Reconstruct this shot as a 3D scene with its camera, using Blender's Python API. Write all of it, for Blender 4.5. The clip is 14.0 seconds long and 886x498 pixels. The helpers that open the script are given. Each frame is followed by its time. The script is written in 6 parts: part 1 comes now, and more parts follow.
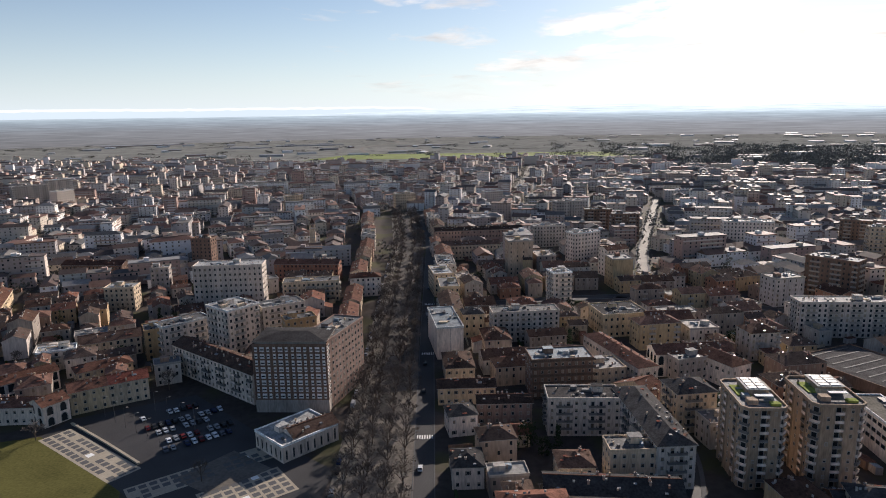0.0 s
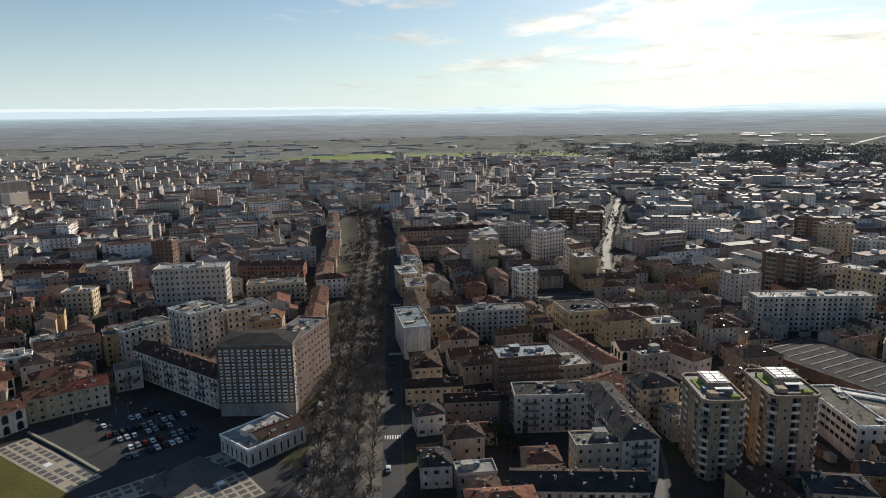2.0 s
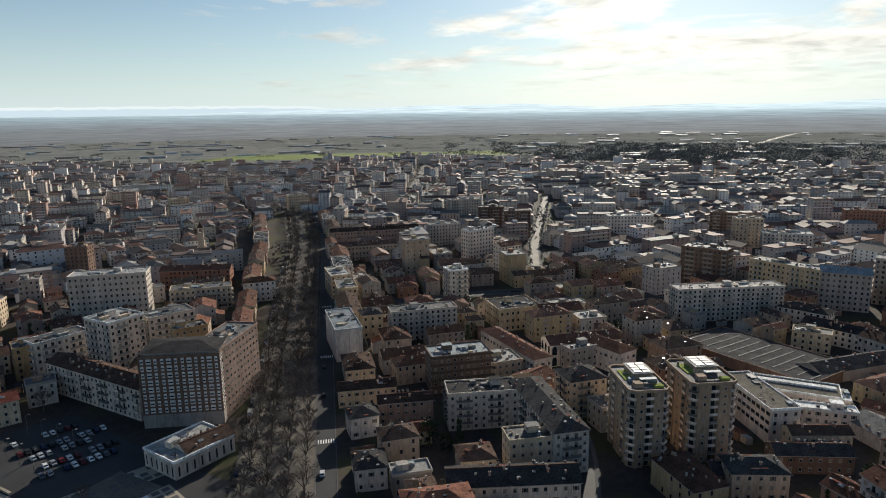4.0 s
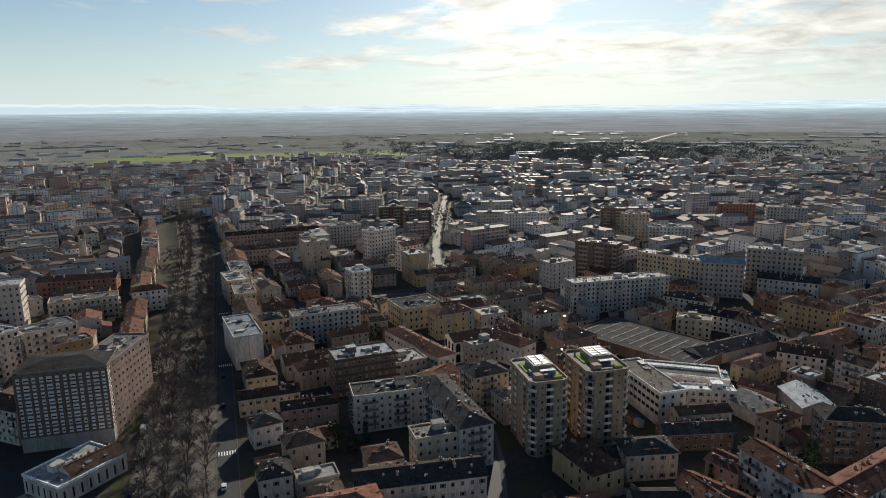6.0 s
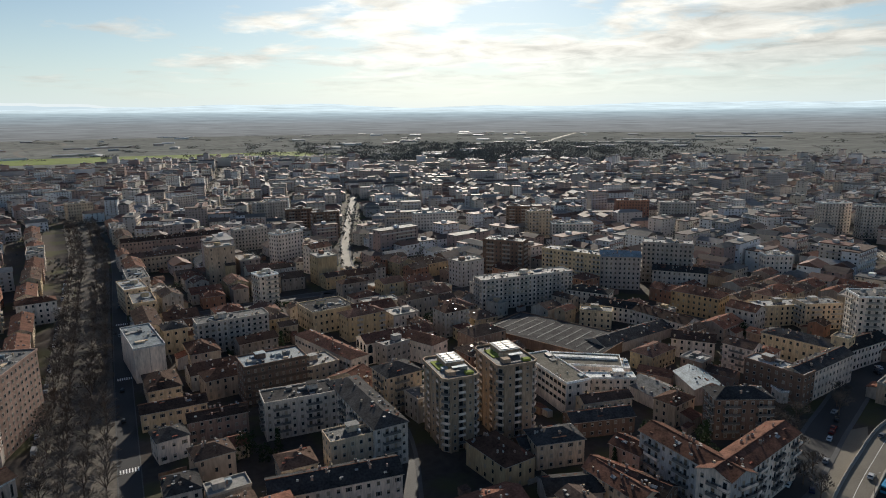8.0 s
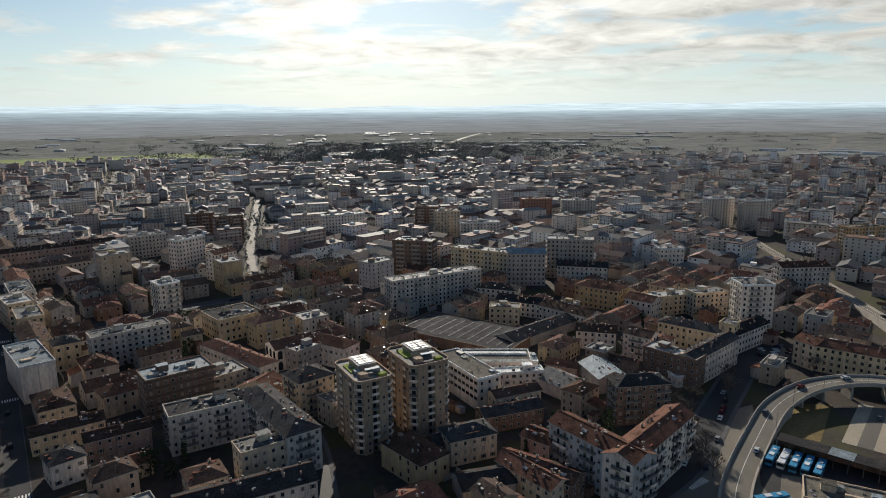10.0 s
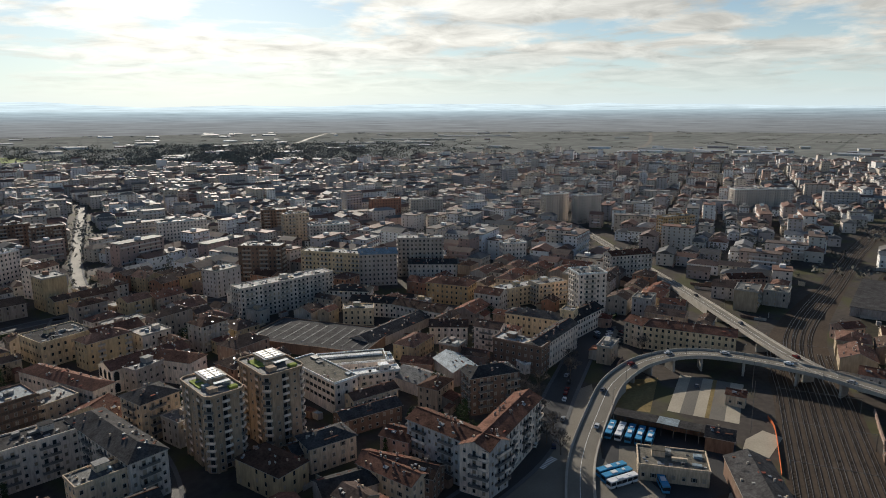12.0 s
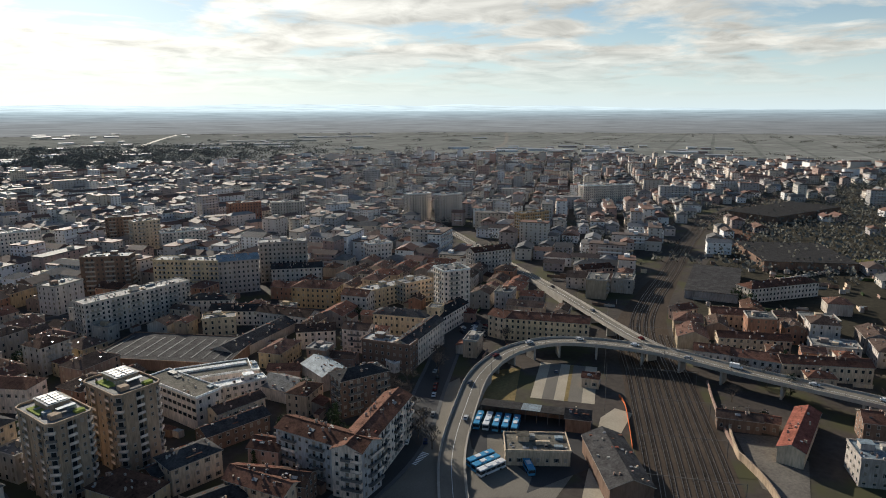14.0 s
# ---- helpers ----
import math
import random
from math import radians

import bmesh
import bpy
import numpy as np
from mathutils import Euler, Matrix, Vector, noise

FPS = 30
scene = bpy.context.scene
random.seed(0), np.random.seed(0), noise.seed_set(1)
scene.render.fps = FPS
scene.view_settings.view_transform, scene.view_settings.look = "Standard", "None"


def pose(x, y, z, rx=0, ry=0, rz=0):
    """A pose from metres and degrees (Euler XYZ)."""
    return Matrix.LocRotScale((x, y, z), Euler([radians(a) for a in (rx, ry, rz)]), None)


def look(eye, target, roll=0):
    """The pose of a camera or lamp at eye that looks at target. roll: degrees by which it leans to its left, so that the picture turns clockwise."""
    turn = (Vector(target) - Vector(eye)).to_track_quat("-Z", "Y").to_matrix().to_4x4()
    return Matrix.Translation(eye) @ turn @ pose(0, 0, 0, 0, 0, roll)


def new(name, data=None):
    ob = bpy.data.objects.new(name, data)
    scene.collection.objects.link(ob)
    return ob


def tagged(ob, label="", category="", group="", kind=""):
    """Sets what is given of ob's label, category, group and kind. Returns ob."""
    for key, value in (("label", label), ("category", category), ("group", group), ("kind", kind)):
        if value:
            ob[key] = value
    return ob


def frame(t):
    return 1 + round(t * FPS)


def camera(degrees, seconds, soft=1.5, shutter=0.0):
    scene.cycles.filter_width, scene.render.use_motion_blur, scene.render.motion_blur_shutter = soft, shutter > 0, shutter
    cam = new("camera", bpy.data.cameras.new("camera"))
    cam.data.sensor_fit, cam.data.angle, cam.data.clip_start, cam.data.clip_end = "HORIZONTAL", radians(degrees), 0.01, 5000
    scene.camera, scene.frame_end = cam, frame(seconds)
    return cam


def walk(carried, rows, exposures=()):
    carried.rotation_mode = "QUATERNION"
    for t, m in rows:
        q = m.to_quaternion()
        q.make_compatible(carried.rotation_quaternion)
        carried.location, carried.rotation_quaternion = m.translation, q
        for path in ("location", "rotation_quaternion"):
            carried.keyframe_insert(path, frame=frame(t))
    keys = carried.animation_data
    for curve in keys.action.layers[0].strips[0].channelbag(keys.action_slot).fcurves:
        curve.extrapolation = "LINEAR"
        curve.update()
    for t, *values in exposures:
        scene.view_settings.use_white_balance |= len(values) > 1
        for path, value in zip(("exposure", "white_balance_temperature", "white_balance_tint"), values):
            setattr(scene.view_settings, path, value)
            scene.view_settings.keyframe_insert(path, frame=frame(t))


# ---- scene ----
cam = camera(67.8, 14.0, 1.0)
PATH = [
    (0, (0.083, -5.855, 126.120), (0.098, -3.502, 125.647), -1.0),
    (0.5, (0.166, -5.978, 126.089), (0.212, -3.626, 125.616), -1.1),
    (1, (0.164, -6.142, 126.044), (0.241, -3.790, 125.570), -1.0),
    (1.5, (0.121, -6.301, 125.987), (0.228, -3.952, 125.513), -1.0),
    (2, (0.114, -6.332, 125.952), (0.252, -3.983, 125.478), -1.0),
    (2.2, (0.122, -6.316, 125.950), (0.272, -3.968, 125.474), -1.1),
    (4.5, (0.324, -5.833, 126.002), (0.799, -3.530, 125.521), -0.8),
    (5, (0.356, -5.831, 126.040), (0.919, -3.548, 125.556), -0.8),
    (5.5, (0.328, -5.965, 126.094), (0.976, -3.706, 125.610), -0.8),
    (6, (0.275, -6.239, 126.168), (1.007, -4.006, 125.683), -0.7),
    (6.5, (0.169, -6.624, 126.248), (0.984, -4.420, 125.764), -0.7),
    (7, (0.001, -7.030, 126.317), (0.899, -4.858, 125.831), -0.6),
    (7.5, (-0.164, -7.367, 126.382), (0.814, -5.230, 125.896), -0.6),
    (9.8, (-0.850, -8.431, 126.838), (0.422, -6.457, 126.347), -0.5),
    (10, (-0.856, -8.460, 126.860), (0.464, -6.517, 126.371), -0.5),
    (10.5, (-0.847, -8.494, 126.984), (0.581, -6.629, 126.493), -0.4),
    (11, (-0.940, -8.560, 127.115), (0.594, -6.780, 126.624), -0.4),
    (11.5, (-1.044, -8.682, 127.198), (0.588, -6.992, 126.706), -0.3),
    (12, (-1.039, -8.840, 127.231), (0.688, -7.248, 126.739), -0.3),
    (12.5, (-1.135, -9.046, 127.250), (0.679, -7.553, 126.758), -0.2),
    (13, (-1.296, -9.274, 127.267), (0.601, -7.886, 126.775), -0.1),
    (13.5, (-1.439, -9.536, 127.294), (0.530, -8.256, 126.802), -0.1),
    (14, (-1.516, -9.874, 127.320), (0.502, -8.670, 126.829), -0.1),
]
walk(cam, [(t, look(eye, target, roll)) for t, eye, target, roll in PATH],
     exposures=[(0, 0.46, 6350, 18), (1, 0.38, 6350, 12), (2, 0.32, 6350, 9), (5, 0.24, 6350, 8), (7.5, 0.2, 6350, 9), (11, 0.2, 6350, 9), (14, 0.35, 6350, 8.5)])
SKY_STRENGTH, CLOUD_BASE, CLOUD_NEAR, BACKDROP = 0.066, 0.60, 0.5, 0.95
HAZE = (0.60, 0.71, 0.75)

# ---- world, sun ----
SUN_AZ, SUN_EL = 28.0, 21.0
sun_dir = Vector((math.sin(radians(SUN_AZ)) * math.cos(radians(SUN_EL)), math.cos(radians(SUN_AZ)) * math.cos(radians(SUN_EL)), math.sin(radians(SUN_EL))))
sun = new("sun", bpy.data.lights.new("sun", "SUN"))
sun.data.energy, sun.data.angle, sun.data.color = 5.0, radians(0.6), (1.0, 0.9, 0.76)
sun.matrix_world = look(sun_dir * 500, (0, 0, 0))
world = bpy.data.worlds.new("world")
scene.world = world
world.use_nodes = True
wn, wl = world.node_tree.nodes, world.node_tree.links
wn.clear()


def wnode(kind, **values):
    n = wn.new(kind)
    for k, v in values.items():
        n.inputs[k].default_value = v
    return n


def wmath(op, a, b=None, clamp=False):
    n = wn.new("ShaderNodeMath")
    n.operation, n.use_clamp = op, clamp
    for i, v in enumerate((a, b)):
        if v is None:
            continue
        if isinstance(v, (int, float)):
            n.inputs[i].default_value = v
        else:
            wl.new(v, n.inputs[i])
    return n.outputs[0]


def wdot(vec, target):
    n = wn.new("ShaderNodeVectorMath")
    n.operation = "DOT_PRODUCT"
    wl.new(vec, n.inputs[0])
    n.inputs[1].default_value = target
    return n.outputs["Value"]


def wmix(fac, a, b):
    n = wn.new("ShaderNodeMix")
    n.data_type = "RGBA"
    for s, v in ((0, fac), (6, a), (7, b)):
        if hasattr(v, "is_linked"):
            wl.new(v, n.inputs[s])
        else:
            n.inputs[s].default_value = v
    return n.outputs[2]


wc = wn.new("ShaderNodeTexCoord")
way = wc.outputs["Generated"]
sky = wn.new("ShaderNodeTexSky")
sky.sky_type, sky.sun_disc = "NISHITA", False
sky.sun_elevation, sky.sun_rotation = radians(SUN_EL), radians(SUN_AZ)
sky.air_density, sky.dust_density, sky.ozone_density = 1.0, 0.15, 2.4
sep = wn.new("ShaderNodeSeparateXYZ")
wl.new(way, sep.inputs[0])
up = wmath("MAXIMUM", sep.outputs[2], 0.0)
flat = wmath("ADD", up, 0.10)
comb = wn.new("ShaderNodeCombineXYZ")
wl.new(wmath("DIVIDE", sep.outputs[0], flat), comb.inputs[0])
wl.new(wmath("DIVIDE", sep.outputs[1], flat), comb.inputs[1])
big = wnode("ShaderNodeTexNoise", Scale=1.0, Detail=8.0, Roughness=0.58, Distortion=0.3)
wl.new(comb.outputs[0], big.inputs["Vector"])
shade = wnode("ShaderNodeTexNoise", Scale=2.2, Detail=7.0, Roughness=0.6, Distortion=0.5)
wl.new(comb.outputs[0], shade.inputs["Vector"])
# the bank of cloud lies around and to the west of the sun
bank = wdot(way, (math.sin(radians(50)), math.cos(radians(50)), 0.0))
cover = wmath("MULTIPLY", wmath("ADD", wmath("SUBTRACT", bank, 0.70), wmath("MULTIPLY", wmath("SUBTRACT", big.outputs["Fac"], 0.5), 2.2)), 4.0, True)
cover = wmath("MULTIPLY", cover, wmath("MULTIPLY", wmath("SUBTRACT", up, 0.015), 14.0, True))
near = wmath("POWER", wmath("MAXIMUM", wdot(way, sun_dir), 0.0), 14.0)
nearer = wmath("POWER", wmath("MAXIMUM", wdot(way, sun_dir), 0.0), 160.0)
lit = wmath("ADD", wmath("MULTIPLY", near, CLOUD_NEAR), CLOUD_BASE)
thick = wmath("ADD", wmath("MULTIPLY", shade.outputs["Fac"], -1.7), 1.82)
cloud = wn.new("ShaderNodeVectorMath")
cloud.operation = "SCALE"
cloud.inputs[0].default_value = (1.0, 0.955, 0.86)
wl.new(wmath("MULTIPLY", lit, thick), cloud.inputs["Scale"])
skyc = wn.new("ShaderNodeVectorMath")
skyc.operation = "SCALE"
wl.new(sky.outputs[0], skyc.inputs[0])
skyc.inputs["Scale"].default_value = SKY_STRENGTH
# pale haze low over the plain
haze = wmath("POWER", wmath("SUBTRACT", 1.0, up, True), 11.0)
toward = wmath("ADD", wmath("MULTIPLY", wmath("DIVIDE", wmath("ADD", wdot(way, sun_dir), 0.7), 1.1, True), 0.75), 0.25)
veil = wn.new("ShaderNodeVectorMath")
veil.operation = "SCALE"
veil.inputs[0].default_value = HAZE
wl.new(toward, veil.inputs["Scale"])
hazy = wmix(wmath("MULTIPLY", haze, 0.9), skyc.outputs[0], veil.outputs[0])
mixed = wmix(wmath("MULTIPLY", cover, 0.92), hazy, cloud.outputs[0])
glow = wn.new("ShaderNodeVectorMath")
glow.operation = "SCALE"
glow.inputs[0].default_value = (1.0, 0.94, 0.80)
wl.new(wmath("ADD", wmath("MULTIPLY", near, 0.16), wmath("MULTIPLY", nearer, 0.6)), glow.inputs["Scale"])
total = wn.new("ShaderNodeVectorMath")
total.operation = "ADD"
wl.new(mixed, total.inputs[0])
wl.new(glow.outputs[0], total.inputs[1])
bg = wn.new("ShaderNodeBackground")
wl.new(total.outputs[0], bg.inputs[0])
bg.inputs[1].default_value = 1.0
wo = wn.new("ShaderNodeOutputWorld")
wl.new(bg.outputs[0], wo.inputs[0])

# ---- materials ----
M = {}


def mat(name, color, rough=0.8, vary=0.25, grain=3.0, patch=0.25, bump=0.0, spread=0.0, island=False, metal=0.0, tint=None, spec=0.06, stretch=(1, 1, 1)):
    """Base colour broken up by grain and larger patches; spread: lightness that differs from thing to thing."""
    m = bpy.data.materials.new(name)
    m.use_nodes = True
    n, l = m.node_tree.nodes, m.node_tree.links
    p = n["Principled BSDF"]
    p.inputs["Roughness"].default_value, p.inputs["Metallic"].default_value = rough, metal
    p.inputs["Specular IOR Level"].default_value = spec
    tc = n.new("ShaderNodeTexCoord")
    mp = n.new("ShaderNodeMapping")
    mp.inputs["Scale"].default_value = stretch
    l.new(tc.outputs["Object"], mp.inputs[0])
    a = n.new("ShaderNodeTexNoise")
    a.inputs["Scale"].default_value, a.inputs["Detail"].default_value = grain, 4
    b = n.new("ShaderNodeTexNoise")
    b.inputs["Scale"].default_value, b.inputs["Detail"].default_value = patch, 5
    for t in (a, b):
        l.new(mp.outputs[0], t.inputs["Vector"])
    add = n.new("ShaderNodeMath")
    add.operation = "ADD"
    l.new(a.outputs["Fac"], add.inputs[0])
    l.new(b.outputs["Fac"], add.inputs[1])
    r = n.new("ShaderNodeMapRange")
    r.inputs["From Min"].default_value, r.inputs["From Max"].default_value = 0.6, 1.4
    r.inputs["To Min"].default_value, r.inputs["To Max"].default_value = 1 - vary, 1 + vary
    l.new(add.outputs[0], r.inputs["Value"])
    value = r.outputs[0]
    if spread:
        if island:
            src = n.new("ShaderNodeNewGeometry").outputs["Random Per Island"]
        else:
            src = n.new("ShaderNodeObjectInfo").outputs["Random"]
        q = n.new("ShaderNodeMapRange")
        q.inputs["To Min"].default_value, q.inputs["To Max"].default_value = 1 - spread, 1 + spread
        l.new(src, q.inputs["Value"])
        mu = n.new("ShaderNodeMath")
        mu.operation = "MULTIPLY"
        l.new(value, mu.inputs[0])
        l.new(q.outputs[0], mu.inputs[1])
        value = mu.outputs[0]
    base = n.new("ShaderNodeRGB")
    base.outputs[0].default_value = (*color, 1)
    out = base.outputs[0]
    if tint is not None:
        ramp = n.new("ShaderNodeValToRGB")
        ramp.color_ramp.interpolation = "CONSTANT"
        cols = [color] + list(tint)
        while len(ramp.color_ramp.elements) < len(cols):
            ramp.color_ramp.elements.new(0.5)
        for i, c in enumerate(cols):
            ramp.color_ramp.elements[i].position = i / len(cols)
            ramp.color_ramp.elements[i].color = (*c, 1)
        if island:
            src = n.new("ShaderNodeNewGeometry").outputs["Random Per Island"]
        else:
            src = n.new("ShaderNodeObjectInfo").outputs["Random"]
        l.new(src, ramp.inputs[0])
        out = ramp.outputs[0]
    s = n.new("ShaderNodeVectorMath")
    s.operation = "SCALE"
    l.new(out, s.inputs[0])
    l.new(value, s.inputs["Scale"])
    l.new(s.outputs[0], p.inputs["Base Color"])
    if bump:
        bp = n.new("ShaderNodeBump")
        bp.inputs["Strength"].default_value, bp.inputs["Distance"].default_value = bump, 0.1
        l.new(a.outputs["Fac"], bp.inputs["Height"])
        l.new(bp.outputs[0], p.inputs["Normal"])
    M[name] = m
    return m


WALLS = dict(white=(0.66, 0.65, 0.62), palegrey=(0.52, 0.53, 0.52), grey=(0.36, 0.37, 0.38), cream=(0.56, 0.50, 0.38), yellow=(0.55, 0.48, 0.32), ochre=(0.46, 0.33, 0.16),
             rose=(0.34, 0.25, 0.22), orange=(0.38, 0.18, 0.12), brick=(0.21, 0.145, 0.115), brown=(0.20, 0.14, 0.11), beige=(0.38, 0.315, 0.235), bluegrey=(0.40, 0.46, 0.52))
for k, c in WALLS.items():
    mean = sum(c) / 3
    c = [v * 0.76 + mean * 0.24 for v in c]
    mat("wall_" + k, (c[0] * 0.98, c[1] * 0.85, c[2] * 0.75), 0.88, 0.42, 1.6, 0.2, 0.15, 0.10, spec=0.1, stretch=(1, 1, 0.22))
ROOFS = dict(tile=(0.12, 0.062, 0.045), tile_red=(0.18, 0.066, 0.048), tile_brown=(0.085, 0.056, 0.044), slate=(0.05, 0.048, 0.048), flat=(0.12, 0.12, 0.118), flat_light=(0.27, 0.27, 0.26), white=(0.72, 0.72, 0.70), metal=(0.17, 0.21, 0.235), gravel=(0.13, 0.12, 0.10))
for k, c in ROOFS.items():
    mat("roof_" + k, c, 0.72 if k == "metal" else 0.75 if "flat" in k or k == "white" else 0.9, 0.65, 1.3, 0.25, 0.6, 0.3, spec=0.2 if k == "metal" else 0.12 if "flat" in k else 0.025)
mat("glass", (0.025, 0.03, 0.035), 0.12, 0.3, 1.0, 0.3, spec=0.5)
mat("frame_white", (0.36, 0.345, 0.32), 0.6, 0.1, 2.0, 0.5)
mat("shutter", (0.24, 0.20, 0.155), 0.7, 0.15, 6.0, 0.5, 0.0, 0.6)
mat("shutter_dark", (0.10, 0.09, 0.075), 0.7, 0.15, 6.0, 0.5, 0.0, 0.35)
mat("panel_white", (0.72, 0.70, 0.67), 0.6, 0.1, 4.0, 0.5, 0.0, 0.12)
mat("railing", (0.14, 0.135, 0.13), 0.5, 0.2, 5.0, 0.5, 0.0, 0.2)
mat("concrete", (0.37, 0.34, 0.30), 0.9, 0.25, 1.5, 0.2, 0.2)
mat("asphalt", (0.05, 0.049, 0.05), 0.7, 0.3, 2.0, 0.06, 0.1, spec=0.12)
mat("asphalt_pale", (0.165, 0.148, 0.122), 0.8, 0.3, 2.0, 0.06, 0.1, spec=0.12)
mat("paving", (0.36, 0.315, 0.245), 0.85, 0.2, 1.2, 0.1, 0.1)
mat("paving_dark", (0.11, 0.11, 0.11), 0.85, 0.2, 1.2, 0.1, 0.1)
mat("line_white", (0.75, 0.75, 0.73), 0.7, 0.15, 3.0, 0.5)
mat("gravel_strip", (0.14, 0.125, 0.108), 0.95, 0.4, 0.8, 0.09, 0.3)
mat("lawn", (0.10, 0.094, 0.03), 0.95, 0.4, 1.0, 0.05, 0.4)
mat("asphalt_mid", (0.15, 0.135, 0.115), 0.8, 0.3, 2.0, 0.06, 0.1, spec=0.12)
# asphalt lightened for far streets, glare of the low sun put into its colour
mat("asphalt_sunglare", (0.20, 0.18, 0.15), 0.75, 0.3, 2.0, 0.06, 0.1, spec=0.12)
mat("sleeper", (0.085, 0.067, 0.053), 0.9, 0.3, 1.0, 0.2, 0.1)
mat("scrub", (0.042, 0.037, 0.026), 0.95, 0.5, 0.3, 0.03, 0.3)
mat("ballast", (0.066, 0.05, 0.038), 0.95, 0.4, 0.7, 0.05, 0.4)
mat("red_earth", (0.12, 0.066, 0.045), 0.95, 0.4, 0.3, 0.04, 0.3)
mat("dry_grass", (0.20, 0.15, 0.07), 0.95, 0.4, 0.8, 0.08, 0.4)
mat("rail_steel", (0.30, 0.27, 0.25), 0.35, 0.3, 2.0, 0.2, metal=0.9)
mat("bark", (0.13, 0.10, 0.08), 0.95, 0.3, 2.0, 0.3, 0.4, 0.2)
mat("twig", (0.135, 0.115, 0.10), 0.95, 0.25, 1.0, 0.2, 0, 0.3)
mat("leaf_dark", (0.030, 0.045, 0.020), 0.7, 0.4, 1.5, 0.3, 0, 0.35)
mat("leaf_yellow", (0.22, 0.22, 0.04), 0.7, 0.4, 1.5, 0.3, 0, 0.2)
mat("meadow", (0.20, 0.24, 0.08), 0.95, 0.3, 0.05, 0.01)
mat("wood_far", (0.135, 0.13, 0.11), 0.95, 0.3, 0.3, 0.05, 0, 0.4, island=True)
mat("moss", (0.24, 0.28, 0.07), 0.95, 0.4, 0.6, 0.2, 0.3)
mat("car_paint", (0.03, 0.03, 0.035), 0.25, 0.05, 1, 1, tint=[(0.45, 0.46, 0.47), (0.10, 0.11, 0.13), (0.62, 0.62, 0.62), (0.02, 0.03, 0.07), (0.25, 0.26, 0.27), (0.30, 0.31, 0.32), (0.12, 0.02, 0.02), (0.03, 0.03, 0.03), (0.70, 0.70, 0.70)])
mat("tyre", (0.02, 0.02, 0.02), 0.9)
mat("bus_blue", (0.06, 0.24, 0.42), 0.35, 0.08, 1, 0.5)
mat("bus_white", (0.62, 0.63, 0.64), 0.35, 0.08, 1, 0.5)
mat("solar", (0.21, 0.22, 0.235), 0.45, 0.1, 1, 0.5)
mat("orange_net", (0.50, 0.13, 0.05), 0.8, 0.2, 2, 0.5)
mat("netting", (0.10, 0.075, 0.06), 0.9, 0.3, 2, 0.5)
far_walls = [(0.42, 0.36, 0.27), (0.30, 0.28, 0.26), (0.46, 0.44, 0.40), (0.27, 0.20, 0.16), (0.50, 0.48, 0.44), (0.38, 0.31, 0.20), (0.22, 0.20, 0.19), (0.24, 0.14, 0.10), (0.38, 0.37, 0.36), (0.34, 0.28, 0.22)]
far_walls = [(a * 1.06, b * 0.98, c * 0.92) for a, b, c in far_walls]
# haze painted into the far town: walls paler and bluer, roofs less red
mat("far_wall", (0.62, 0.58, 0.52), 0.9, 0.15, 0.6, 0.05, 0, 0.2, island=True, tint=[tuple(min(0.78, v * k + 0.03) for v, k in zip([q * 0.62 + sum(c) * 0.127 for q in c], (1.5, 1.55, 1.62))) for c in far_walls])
mat("far_roof", (0.17, 0.125, 0.105), 0.7, 0.3, 0.4, 0.05, 0, 0.3, island=True, spec=0.07, tint=[(0.15, 0.105, 0.09), (0.125, 0.10, 0.09), (0.15, 0.14, 0.13), (0.17, 0.10, 0.08), (0.09, 0.09, 0.09), (0.19, 0.185, 0.18), (0.14, 0.085, 0.065)])
mat("shed_roof", (0.27, 0.28, 0.29), 0.7, 0.2, 0.4, 0.05, 0, 0.4, island=True, spec=0.3)
# town walls in the middle distance differ from house to house
mat("town_wall", (0.47, 0.43, 0.38), 0.88, 0.42, 1.2, 0.2, 0.1, 0.25, spec=0.08, tint=far_walls, stretch=(1, 1, 0.22))
mat("town_roof", (0.12, 0.07, 0.052), 0.9, 0.65, 1.2, 0.2, 0.5, 0.35, spec=0.025, tint=[(0.10, 0.07, 0.056), (0.09, 0.066, 0.056), (0.145, 0.07, 0.05), (0.11, 0.064, 0.05)])
mat("town_flat", (0.18, 0.18, 0.17), 0.75, 0.45, 1.0, 0.2, 0.3, 0.4, spec=0.12, tint=[(0.24, 0.235, 0.22), (0.12, 0.12, 0.12), (0.20, 0.18, 0.16)])


